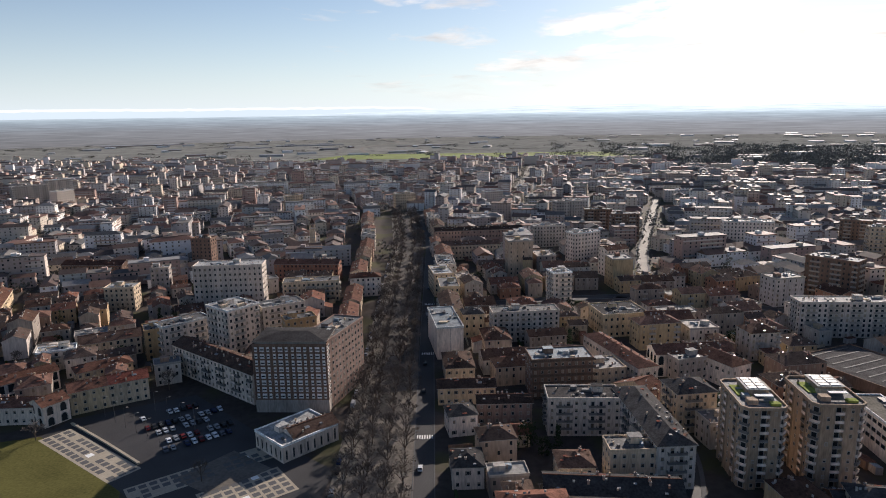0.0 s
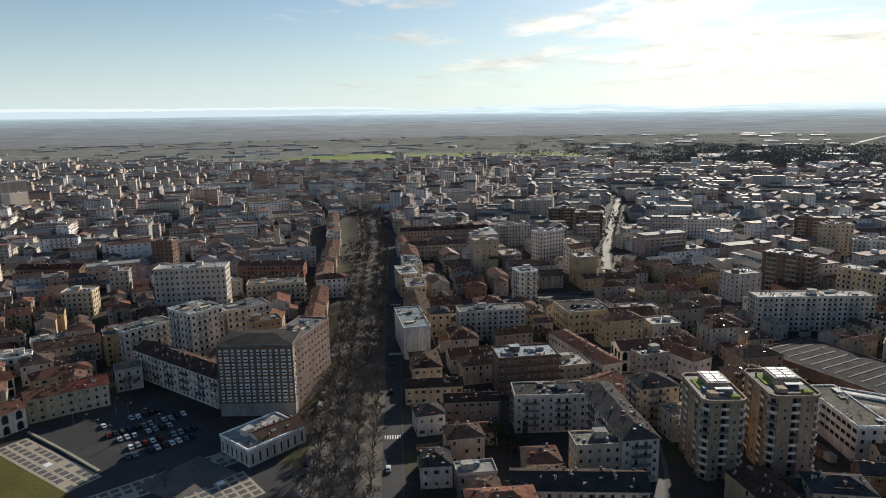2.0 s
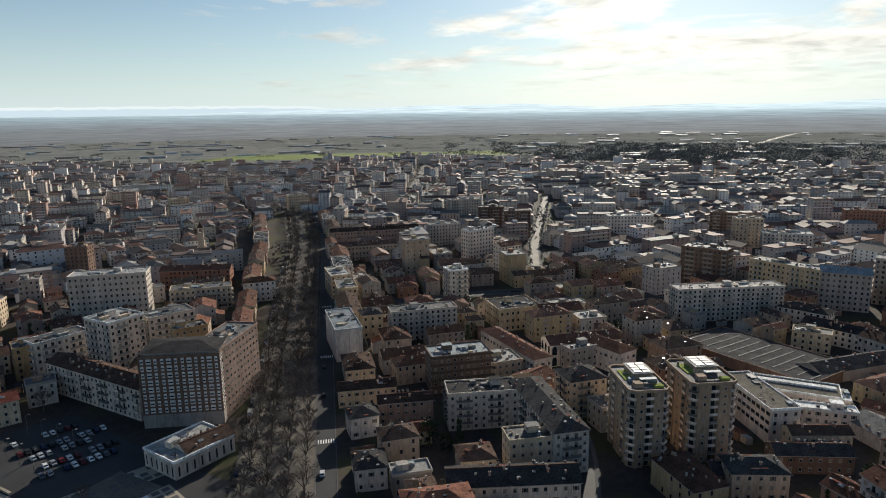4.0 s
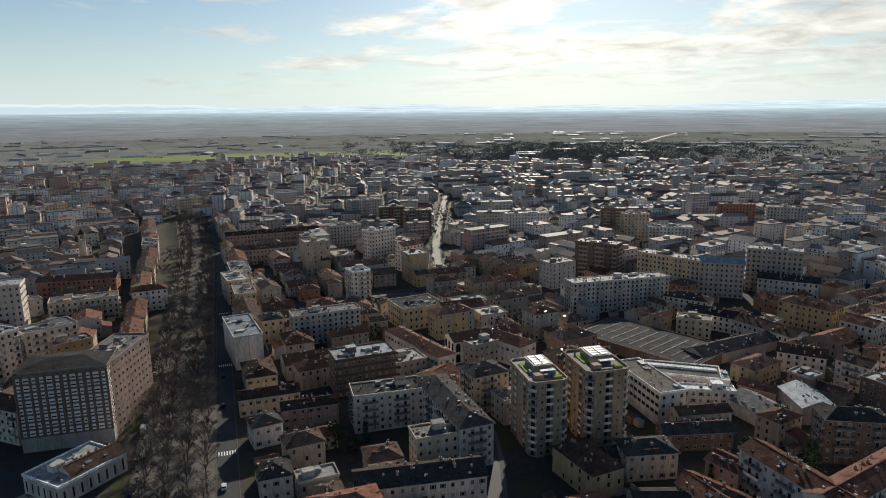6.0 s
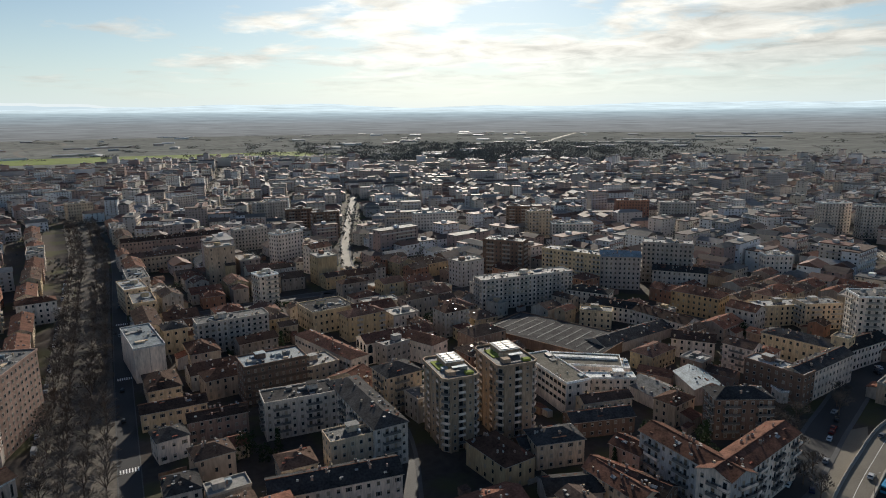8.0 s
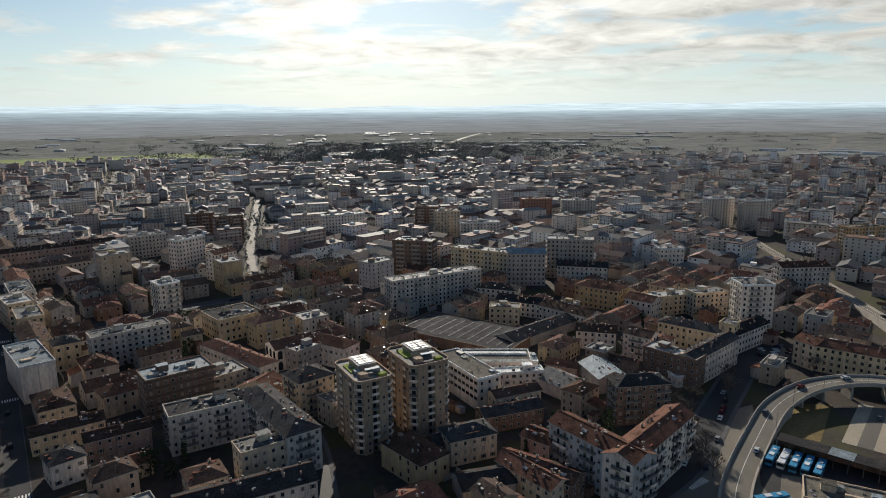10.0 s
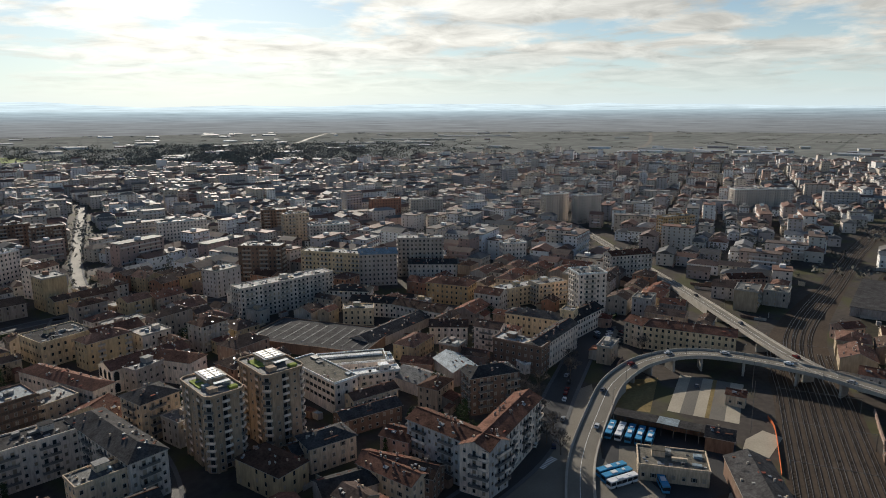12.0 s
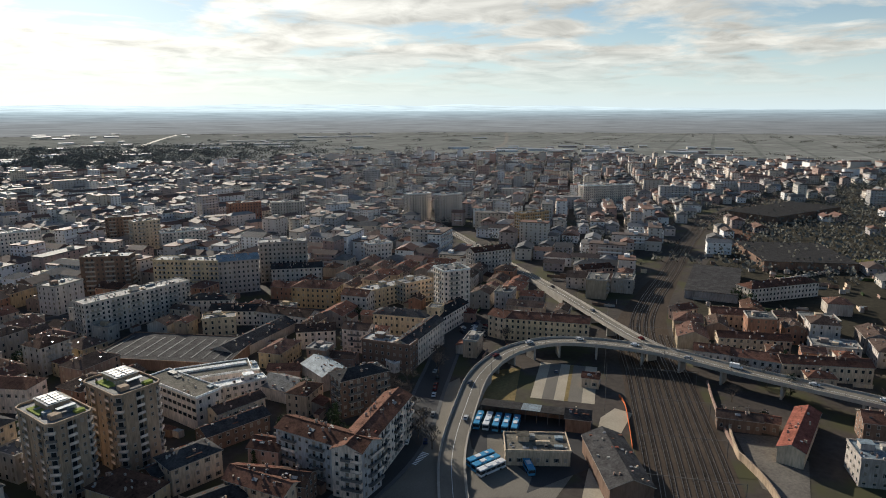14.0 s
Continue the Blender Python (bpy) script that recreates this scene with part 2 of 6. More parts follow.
def field_material():
    m = bpy.data.materials.new("fields")
    m.use_nodes = True
    n, l = m.node_tree.nodes, m.node_tree.links
    p = n["Principled BSDF"]
    p.inputs["Roughness"].default_value = 1.0
    p.inputs["Specular IOR Level"].default_value = 0.0
    tc = n.new("ShaderNodeTexCoord")
    cols = []
    for rot, size in ((0.35, 0.0035), (-0.15, 0.0018)):
        mp = n.new("ShaderNodeMapping")
        mp.inputs["Rotation"].default_value = (0, 0, rot)
        l.new(tc.outputs["Object"], mp.inputs[0])
        b = n.new("ShaderNodeTexBrick")
        b.inputs["Scale"].default_value = size
        # field colours greyed and cooled, with the haze over the plain painted in
        b.inputs["Color1"].default_value, b.inputs["Color2"].default_value, b.inputs["Mortar"].default_value = (0.255, 0.255, 0.235, 1), (0.17, 0.178, 0.162, 1), (0.135, 0.14, 0.13, 1)
        b.inputs["Mortar Size"].default_value = 0.012
        b.inputs["Bias"].default_value = -0.1
        l.new(mp.outputs[0], b.inputs["Vector"])
        cols.append(b.outputs[0])
    no = n.new("ShaderNodeTexNoise")
    no.inputs["Scale"].default_value, no.inputs["Detail"].default_value = 0.0016, 6
    l.new(tc.outputs["Object"], no.inputs["Vector"])
    mx = n.new("ShaderNodeMix")
    mx.data_type = "RGBA"
    l.new(no.outputs["Fac"], mx.inputs[0])
    l.new(cols[0], mx.inputs[6])
    l.new(cols[1], mx.inputs[7])
    fine = n.new("ShaderNodeTexNoise")
    fine.inputs["Scale"].default_value, fine.inputs["Detail"].default_value = 0.02, 6
    l.new(tc.outputs["Object"], fine.inputs["Vector"])
    r = n.new("ShaderNodeMapRange")
    r.inputs["To Min"].default_value, r.inputs["To Max"].default_value = 0.55, 1.5
    l.new(fine.outputs["Fac"], r.inputs["Value"])
    s = n.new("ShaderNodeVectorMath")
    s.operation = "SCALE"
    l.new(mx.outputs[2], s.inputs[0])
    l.new(r.outputs[0], s.inputs["Scale"])
    l.new(s.outputs[0], p.inputs["Base Color"])
    M["fields"] = m


def city_ground_material():
    """Asphalt, yards and gardens between the houses."""
    m = mat("city_ground", (0.066, 0.056, 0.049), 0.85, 0.35, 0.35, 0.03, 0.2)
    n, l = m.node_tree.nodes, m.node_tree.links
    p = n["Principled BSDF"]
    old = p.inputs["Base Color"].links[0].from_socket
    no = n.new("ShaderNodeTexNoise")
    no.inputs["Scale"].default_value, no.inputs["Detail"].default_value = 0.035, 4
    tc = n.new("ShaderNodeTexCoord")
    l.new(tc.outputs["Object"], no.inputs["Vector"])
    r = n.new("ShaderNodeMapRange")
    r.inputs["From Min"].default_value, r.inputs["From Max"].default_value = 0.50, 0.62
    l.new(no.outputs["Fac"], r.inputs["Value"])
    mx = n.new("ShaderNodeMix")
    mx.data_type = "RGBA"
    l.new(r.outputs[0], mx.inputs[0])
    l.new(old, mx.inputs[6])
    mx.inputs[7].default_value = (0.07, 0.068, 0.036, 1)
    l.new(mx.outputs[2], p.inputs["Base Color"])


def backdrop_material():
    """Far plain and hills at the rim of the land; the haze of miles of air is painted into the emission."""
    m = bpy.data.materials.new("far_distance")
    m.use_nodes = True
    n, l = m.node_tree.nodes, m.node_tree.links
    n.clear()
    tc = n.new("ShaderNodeTexCoord")
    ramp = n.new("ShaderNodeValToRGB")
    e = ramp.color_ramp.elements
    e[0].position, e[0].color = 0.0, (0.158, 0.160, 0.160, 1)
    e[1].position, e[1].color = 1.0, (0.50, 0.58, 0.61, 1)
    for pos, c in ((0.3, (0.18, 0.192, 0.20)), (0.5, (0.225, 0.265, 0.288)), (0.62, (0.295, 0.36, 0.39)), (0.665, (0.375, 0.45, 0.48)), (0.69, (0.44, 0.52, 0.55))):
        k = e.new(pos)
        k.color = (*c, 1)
    uv = n.new("ShaderNodeUVMap")
    uv.uv_map = "height"
    sp = n.new("ShaderNodeSeparateXYZ")
    l.new(uv.outputs[0], sp.inputs[0])
    l.new(sp.outputs[1], ramp.inputs[0])
    mp = n.new("ShaderNodeMapping")
    mp.inputs["Scale"].default_value = (0.0045, 0.0045, 0.30)
    l.new(tc.outputs["Object"], mp.inputs[0])
    no = n.new("ShaderNodeTexNoise")
    no.inputs["Scale"].default_value, no.inputs["Detail"].default_value, no.inputs["Roughness"].default_value = 1.0, 8, 0.65
    l.new(mp.outputs[0], no.inputs["Vector"])
    r = n.new("ShaderNodeMapRange")
    r.inputs["From Min"].default_value, r.inputs["From Max"].default_value = 0.3, 0.7
    r.inputs["To Min"].default_value, r.inputs["To Max"].default_value = 0.72, 1.32
    l.new(no.outputs["Fac"], r.inputs["Value"])
    s = n.new("ShaderNodeVectorMath")
    s.operation = "SCALE"
    l.new(ramp.outputs[0], s.inputs[0])
    l.new(r.outputs[0], s.inputs["Scale"])
    em = n.new("ShaderNodeEmission")
    l.new(s.outputs[0], em.inputs[0])
    # emission raised towards the sun, painting sunlit haze onto the backdrop
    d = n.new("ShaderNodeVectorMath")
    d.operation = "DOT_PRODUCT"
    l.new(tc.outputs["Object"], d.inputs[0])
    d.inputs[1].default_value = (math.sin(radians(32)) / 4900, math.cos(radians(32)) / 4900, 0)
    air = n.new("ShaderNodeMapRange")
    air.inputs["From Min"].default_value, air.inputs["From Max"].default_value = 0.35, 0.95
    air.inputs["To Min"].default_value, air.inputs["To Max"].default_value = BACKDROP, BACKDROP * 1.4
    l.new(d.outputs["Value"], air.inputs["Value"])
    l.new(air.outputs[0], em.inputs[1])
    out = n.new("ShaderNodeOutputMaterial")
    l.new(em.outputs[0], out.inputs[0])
    M["far_distance"] = m
    # range and snow emit flat colours that stand in for hazy daylight
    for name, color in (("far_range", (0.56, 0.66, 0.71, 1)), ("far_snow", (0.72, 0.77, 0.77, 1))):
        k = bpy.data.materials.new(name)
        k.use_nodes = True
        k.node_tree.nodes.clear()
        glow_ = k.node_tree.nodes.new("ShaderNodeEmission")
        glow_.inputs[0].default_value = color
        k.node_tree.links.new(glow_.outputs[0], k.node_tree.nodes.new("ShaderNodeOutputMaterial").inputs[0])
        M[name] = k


field_material(), city_ground_material(), backdrop_material()


# ---- mesh tools ----
class Shape:
    """Collects faces with materials and turns them into one mesh."""

    def __init__(self):
        self.v, self.f, self.m, self.slots = [], [], [], []

    def slot(self, material):
        if material not in self.slots:
            self.slots.append(material)
        return self.slots.index(material)

    def face(self, pts, material):
        k = len(self.v)
        self.v += [tuple(p) for p in pts]
        self.f.append(tuple(range(k, k + len(pts))))
        self.m.append(self.slot(material))

    def solid(self, pts, faces, material):
        k = len(self.v)
        mats = [material] * len(faces) if isinstance(material, str) else material
        self.v += [tuple(p) for p in pts]
        for f, m in zip(faces, mats):
            self.f.append(tuple(k + i for i in f))
            self.m.append(self.slot(m))

    def box(self, x0, x1, y0, y1, z0, z1, material):
        self.solid([(x0, y0, z0), (x1, y0, z0), (x1, y1, z0), (x0, y1, z0), (x0, y0, z1), (x1, y0, z1), (x1, y1, z1), (x0, y1, z1)],
                   [(0, 3, 2, 1), (4, 5, 6, 7), (0, 1, 5, 4), (1, 2, 6, 5), (2, 3, 7, 6), (3, 0, 4, 7)], material)

    def tube(self, a, b, ra, rb, material, sides=3):
        a, b = Vector(a), Vector(b)
        d = (b - a).normalized()
        s = d.orthogonal().normalized()
        t = d.cross(s)
        pts = []
        for p, r in ((a, ra), (b, rb)):
            for i in range(sides):
                g = 2 * math.pi * i / sides
                pts.append(p + (s * math.cos(g) + t * math.sin(g)) * r)
        self.solid(pts, [(i, (i + 1) % sides, sides + (i + 1) % sides, sides + i) for i in range(sides)], material)

    def mesh(self, name):
        me = bpy.data.meshes.new(name)
        me.from_pydata(self.v, [], self.f)
        for s in self.slots:
            me.materials.append(M[s])
        me.polygons.foreach_set("material_index", self.m)
        me.update()
        return me


def part(name, data, parent, m=None, label="", kind=""):
    ob = new(name, data)
    ob.parent = parent
    if m is not None:
        ob.matrix_basis = m
    return tagged(ob, label, kind=kind)


def ribbon(pts, width, steps=8):
    """Points along a smooth line through pts, with the side vector at each."""
    pts = [Vector(p) for p in pts]
    out = []
    for i in range(len(pts) - 1):
        p0, p1, p2, p3 = pts[max(i - 1, 0)], pts[i], pts[i + 1], pts[min(i + 2, len(pts) - 1)]
        for k in range(steps):
            t = k / steps
            out.append(0.5 * ((2 * p1) + (p2 - p0) * t + (2 * p0 - 5 * p1 + 4 * p2 - p3) * t * t + (3 * p1 - p0 - 3 * p2 + p3) * t ** 3))
    out.append(pts[-1])
    res = []
    for i, p in enumerate(out):
        d = out[min(i + 1, len(out) - 1)] - out[max(i - 1, 0)]
        d.z = 0
        d.normalize()
        res.append((p, Vector((d.y, -d.x, 0))))
    return res


def band(sh, line, left, right, z, material):
    """A strip along a line, from offset left to offset right, z above it."""
    up = Vector((0, 0, z))
    for (p, s), (q, r) in zip(line, line[1:]):
        sh.face([p + s * left + up, p + s * right + up, q + r * right + up, q + r * left + up], material)


def beam(sh, line, left, right, z0, z1, material):
    """A bar along a line: offsets left to right, heights z0 to z1."""
    a, b = Vector((0, 0, z0)), Vector((0, 0, z1))
    k, s = len(sh.v), sh.slot(material)
    for p, w in line:
        sh.v += [tuple(p + w * left + a), tuple(p + w * right + a), tuple(p + w * right + b), tuple(p + w * left + b)]
    for i in range(len(line) - 1):
        for j in range(4):
            sh.f.append((k + 4 * i + j, k + 4 * i + (j + 1) % 4, k + 4 * i + 4 + (j + 1) % 4, k + 4 * i + 4 + j))
            sh.m.append(s)
    e = k + 4 * (len(line) - 1)
    sh.f += [(k, k + 3, k + 2, k + 1), (e, e + 1, e + 2, e + 3)]
    sh.m += [s, s]


# ---- ground ----
def setting(name, sh, label):
    return tagged(new(name, sh.mesh(name)), label, name.split("_")[0], kind="structure")


sh = Shape()
ring = [(4950 * math.cos(2 * math.pi * i / 96), 4950 * math.sin(2 * math.pi * i / 96), -0.3) for i in range(96)]
sh.face(ring, "fields")
setting("ground", sh, "wide flat plain of brown and green winter fields")



def lift_of_plain(az):
    """How much the plain rises towards its rim in a direction, in metres."""
    return 14 + 14 * math.tanh((12 - az) / 22) + 6 * math.tanh((az - 55) / 15)


sh = Shape()
N = 360
pts = []
for i in range(N):
    g = 2 * math.pi * i / N
    az = (math.degrees(math.pi / 2 - g) + 180) % 360 - 180
    rise = 0.5 + 0.5 * math.tanh((az + 5) / 9)
    fall = 0.5 - 0.5 * math.tanh((az - 75) / 12)
    w = Vector((math.cos(g) * 4, math.sin(g) * 4, 0))
    hill = 60 * rise * fall * (0.75 + 0.5 * noise.noise(w * 0.9) + 0.35 * noise.noise(w * 2.3) + 0.12 * noise.noise(w * 7))
    c, s = math.cos(g), math.sin(g)
    rim = 127 + lift_of_plain(az)
    pts += [(4116 * c, 4116 * s, -0.2), (4900 * c, 4900 * s, rim), (4900 * c, 4900 * s, rim + max(hill, 4 + 2 * noise.noise(w * 3)))]
faces = []
for i in range(N):
    j = (i + 1) % N
    faces += [(3 * i, 3 * j, 3 * j + 1, 3 * i + 1), (3 * i + 1, 3 * j + 1, 3 * j + 2, 3 * i + 2)]
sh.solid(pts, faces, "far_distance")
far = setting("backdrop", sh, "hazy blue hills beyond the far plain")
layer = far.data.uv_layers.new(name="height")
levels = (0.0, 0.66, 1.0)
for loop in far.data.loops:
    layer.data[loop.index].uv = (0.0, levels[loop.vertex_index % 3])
# snowy range far behind the plain, daylight and haze put into its glow
sh = Shape()
pts, faces = [], []
for i in range(121):
    az = -62 + i * 68 / 120
    q = Vector((az * 0.22, 3.7, 0))
    top = 127 + lift_of_plain(az) + (62 + 10 * noise.noise(q) + 5 * noise.noise(q * 5) + 3 * noise.noise(q * 14)) * (0.5 - 0.5 * math.tanh((az - 1) / 3))
    c, s = math.sin(radians(az)), math.cos(radians(az))
    pts += [(4940 * c, 4940 * s, 90), (4940 * c, 4940 * s, top - 17 - 6 * noise.noise(q * 9)), (4940 * c, 4940 * s, top)]
    if i:
        k = 3 * i
        faces += [(k - 3, k, k + 1, k - 2), (k - 2, k + 1, k + 2, k - 1)]
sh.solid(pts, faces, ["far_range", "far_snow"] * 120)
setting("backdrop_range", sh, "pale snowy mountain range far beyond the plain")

CITY_EDGE = 2000


def edge_of_town(az):
    """How far the town reaches in a direction, degrees clockwise from the avenue."""
    w = Vector((az * 0.09, 0, 0))
    r = 1820 + 130 * noise.noise(w)
    if az < -12:
        r += min(700, (-12 - az) * 30)
    if 20 < az < 45:
        r -= 250
    return r


sh = Shape()
rim = []
for i in range(90):
    az = -60 + 180 * i / 89
    r = edge_of_town(az) + 60
    rim.append((r * math.sin(radians(az)), r * math.cos(radians(az)), 0))
sh.face([(-300, -120, 0)] + rim + [(300, -320, 0)], "city_ground")
setting("pavement", sh, "dark asphalt yards and gardens between the town houses")

# ---- avenue ----
sh = Shape()
av = ribbon([(-6, 90, 0), (-6.5, 200, 0), (-7.6, 400, 0), (-8.6, 640, 0), (-16, 760, 0), (-25, 880, 0)], 6)
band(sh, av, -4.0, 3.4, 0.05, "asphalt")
setting("road", sh, "shaded asphalt carriageway of the tree-lined avenue")
sh = Shape()
strip = ribbon([(-22, 90, 0), (-22.5, 200, 0), (-25, 400, 0), (-27.5, 640, 0), (-35, 760, 0), (-44, 880, 0)], 6)
band(sh, strip, -10, 12.2, 0.06, "gravel_strip")
setting("ground_strip", sh, "brown earth strip under the avenue trees")
sh = Shape()
lane = ribbon([(-35.5, 90, 0), (-36, 200, 0), (-39, 400, 0), (-43, 640, 0), (-51, 760, 0), (-60, 880, 0)], 6)
# paler asphalt carries the sunlight on this lane in its colour
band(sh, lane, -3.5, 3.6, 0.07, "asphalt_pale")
setting("road_side", sh, "side lane along the avenue, its sunlight painted pale")
sh = Shape()
for y in (239, 334, 430):
    for k in range(7):
        sh.box(-10.2 + k * 1.0, -9.7 + k * 1.0, y - 1.6, y + 1.6, 0.055, 0.075, "line_white")
beam(sh, av, -4.4, -4.0, 0.0, 0.16, "paving_dark")
beam(sh, av, 3.4, 3.8, 0.0, 0.16, "paving_dark")
setting("kerb", sh, "concrete kerbs and white crossing stripes of the avenue")

# ---- square with lawn, paving and car park ----
sh = Shape()
sh.face([(-330, 120, 0.04), (-80, 120, 0.04), (-113, 205, 0.04), (-164, 246, 0.04), (-330, 200, 0.04)], "lawn")
setting("ground_lawn", sh, "mown winter lawn beside the square")
sh = Shape()
sh.face([(-113, 204, 0.05), (-100, 192, 0.05), (-45, 150, 0.05), (-40, 215, 0.05), (-80, 250, 0.05), (-115, 285, 0.05), (-160, 262, 0.05), (-165, 246, 0.05)], "asphalt")
setting("pavement_square", sh, "dark asphalt of the car park on the square")


def grid_paving(name, ox, oy, rot, nx, ny, step, label):
    """A field of pale slabs with dark square beds, each with raised edges."""
    base = Shape()
    base.box(-0.5, nx * step + 0.5, -0.5, ny * step + 0.5, 0.0, 0.075, "paving")
    ob = tagged(new(name, base.mesh(name)), label, "pavement", kind="structure")
    ob.matrix_basis = pose(ox, oy, 0, 0, 0, rot)
    t = Shape()
    t.box(-step * 0.36, step * 0.36, -step * 0.33, step * 0.33, 0.0, 0.03, "paving_dark")
    p = Shape()
    p.box(-step * 0.36, step * 0.36, -step * 0.33, step * 0.33, 0.0, 0.02, "line_white")
    dark, pale = t.mesh("tile"), p.mesh("tile")
    for i in range(nx):
        for j in range(ny):
            if random.random() < 0.9:
                part("tile", pale if random.random() < 0.08 else dark, ob, pose((i + 0.5) * step, (j + 0.5) * step, 0.072))
    return ob


grid_paving("pavement_grid", -112.5, 219, 143, 14, 3, 3.9, "pale stone paving with dark square slabs")
grid_paving("pavement_grid", -105, 196, 36, 16, 3, 3.6, "pale stone paving with dark square slabs")
grid_paving("pavement_grid", -74, 186, 36, 8, 5, 3.6, "pale stone paving with dark square slabs")
sh = Shape()
sh.face([(-97, 211, 0.10), (-80, 200, 0.10), (-63, 217, 0.10), (-81, 231, 0.10)], "gravel_strip")
setting("ground_bed", sh, "dark earth bed in the square")
sh = Shape()
wall_line = ribbon([(-114, 222, 0), (-136, 240, 0), (-158, 257, 0)], 1)
beam(sh, wall_line, -0.5, 0.5, 0, 0.8, "paving")
setting("kerb_wall", sh, "low pale stone wall between paving and car park")

# ---- streets ----


def street(name, pts, half, material, label, kerb=True, z=0.06):
    s = Shape()
    line = ribbon(pts, half)
    band(s, line, -half, half, z, material)
    if kerb:
        beam(s, line, -half - 1.6, -half, 0.0, z + 0.12, "paving_dark")
        beam(s, line, half, half + 1.6, 0.0, z + 0.12, "paving_dark")
    setting(name, s, label)
    return line


LINES = []
for name, pts, half, material, label in (
        ("road_far", [(160, 490, 0), (194, 606, 0), (309, 923, 0), (330, 985, 0)], 3.8, "asphalt_sunglare", "long straight street, low-sun glare painted into its asphalt"),
        ("road_distant", [(120, 1060, 0), (147, 1184, 0), (245, 1701, 0)], 6, "asphalt_sunglare", "distant straight street, low-sun glare painted into its asphalt"),
        ("road_school", [(74, 170, 0), (92, 230, 0), (80, 290, 0), (84, 320, 0), (98, 372, 0), (128, 440, 0)], 3.6, "asphalt", "narrow asphalt street past the school"),
        ("road_west", [(120, 118, 0), (187, 122, 0), (250, 146, 0), (309, 169, 0), (345, 178, 0)], 6, "asphalt", "shaded asphalt street below the viaduct ramp"),
        ("road_behind", [(40, 430, 0), (128, 440, 0), (200, 415, 0), (300, 310, 0), (345, 178, 0)], 4, "asphalt", "asphalt street between blocks of flats")):
    LINES.append((street(name, pts, half, material, label), half + 3))
sh = Shape()
for k in range(9):
    sh.box(183 + k * 1.1, 183.55 + k * 1.1, 112, 115, 0.08, 0.10, "line_white")
    sh.box(190 + k * 1.0, 190.5 + k * 1.0, 97.5 + 0.9 * k, 100.5 + 0.9 * k, 0.2, 0.22, "line_white")
setting("road_marking", sh, "white pedestrian crossing stripes")
sh = Shape()
sh.face([(150, 60, 0.05), (210, 60, 0.05), (204, 100, 0.05), (262, 138, 0.05), (250, 140, 0.05), (190, 118, 0.05), (150, 112, 0.05)], "asphalt_pale")
setting("pavement_junction", sh, "pale worn asphalt at the foot of the viaduct")
sh = Shape()
sh.face([(318, 152, 0.05), (336, 160, 0.05), (348, 176, 0.05), (316, 174, 0.05)], "asphalt_pale")
setting("pavement_carpark", sh, "small sunlit car park")

# ---- viaduct ----
VIA = [(166, 86, 0.1), (196, 104, 0.6), (232, 118, 2.4), (264, 127, 4.6), (294, 124, 6.8), (317, 105, 8), (327, 62, 8), (320, 22, 8), (312, -37, 8), (300, -120, 8)]
RAMP = [(324, 52, 8), (345, 78, 7.6), (378, 109, 6), (420, 148, 4), (458, 185, 2), (520, 250, 0.4), (640, 380, 0.1)]
via = ribbon(VIA, 9, 10)
ramp = ribbon(RAMP, 7, 10)


def viaduct(name, line, half, label, start):
    root = tagged(new(name), label, "viaduct", kind="structure")
    s = Shape()
    beam(s, line, -half, half, -0.9, 0.0, "concrete")
    part("deck", s.mesh("deck"), root)
    s = Shape()
    band(s, line, -half + 0.9, half - 0.9, 0.02, "asphalt_pale")
    part("carriageway", s.mesh("carriageway"), root)
    for a, b in ((-half, -half + 0.3), (half - 0.3, half)):
        s = Shape()
        beam(s, line, a, b, 0.0, 0.95, "concrete")
        part("parapet", s.mesh("parapet"), root)
    s = Shape()
    beam(s, line[:], -0.08, 0.08, 0.02, 0.035, "line_white")
    part("centre_line", s.mesh("centre_line"), root)
    p = Shape()
    p.box(-half * 0.7, half * 0.7, -0.5, 0.5, -8, -0.8, "concrete")
    pier = p.mesh("pier")
    for i in range(start, len(line) - 1, 5):
        q, w = line[i]
        if q.z > 3:
            ob = part("pier", pier, root, Matrix.Translation((q.x, q.y, q.z)) @ pose(0, 0, 0, 0, 0, math.degrees(math.atan2(w.y, w.x))))
            ob.scale = (1, 1, q.z / 8)
    s = Shape()
    solid = [(q, w) for q, w in line if q.z < 4.8]
    if len(solid) > 2:
        for (q, w), (r, u) in zip(solid, solid[1:]):
            for side in (-half + 0.05, half - 0.05):
                a, b = q + w * side, r + u * side
                s.face([(a.x, a.y, -0.2), (b.x, b.y, -0.2), (b.x, b.y, b.z - 0.5), (a.x, a.y, a.z - 0.5)], "concrete")
        part("abutment", s.mesh("abutment"), root)
    return root


viaduct("viaduct", via, 5.2, "curved concrete road viaduct over the railway", 34)
viaduct("viaduct_ramp", ramp, 4.2, "straight concrete ramp down from the viaduct", 5)

# ---- railway ----
RAIL = [(150, 3, 0), (213, 20, 0), (304, 52, 0), (400, 85, 0), (540, 98, 0), (700, 112, 0), (877, 112, 0), (1200, 40, 0), (1600, -95, 0), (2600, -480, 0)]
rail = ribbon(RAIL, 2, 12)
sh = Shape()
for i, ((p, s), (q, r)) in enumerate(zip(rail, rail[1:])):
    wa, wb = (17 if v.x < 330 else max(9, 17 - (v.x - 330) * 0.04) for v in (p, q))
    up = Vector((0, 0, 0.06))
    sh.face([p - s * wa + up, p + s * wa + up, q + r * wb + up, q - r * wb + up], "ballast")
setting("ground_railway", sh, "brown ballast of the railway yard")
tracks = Shape()
sleepers = Shape()
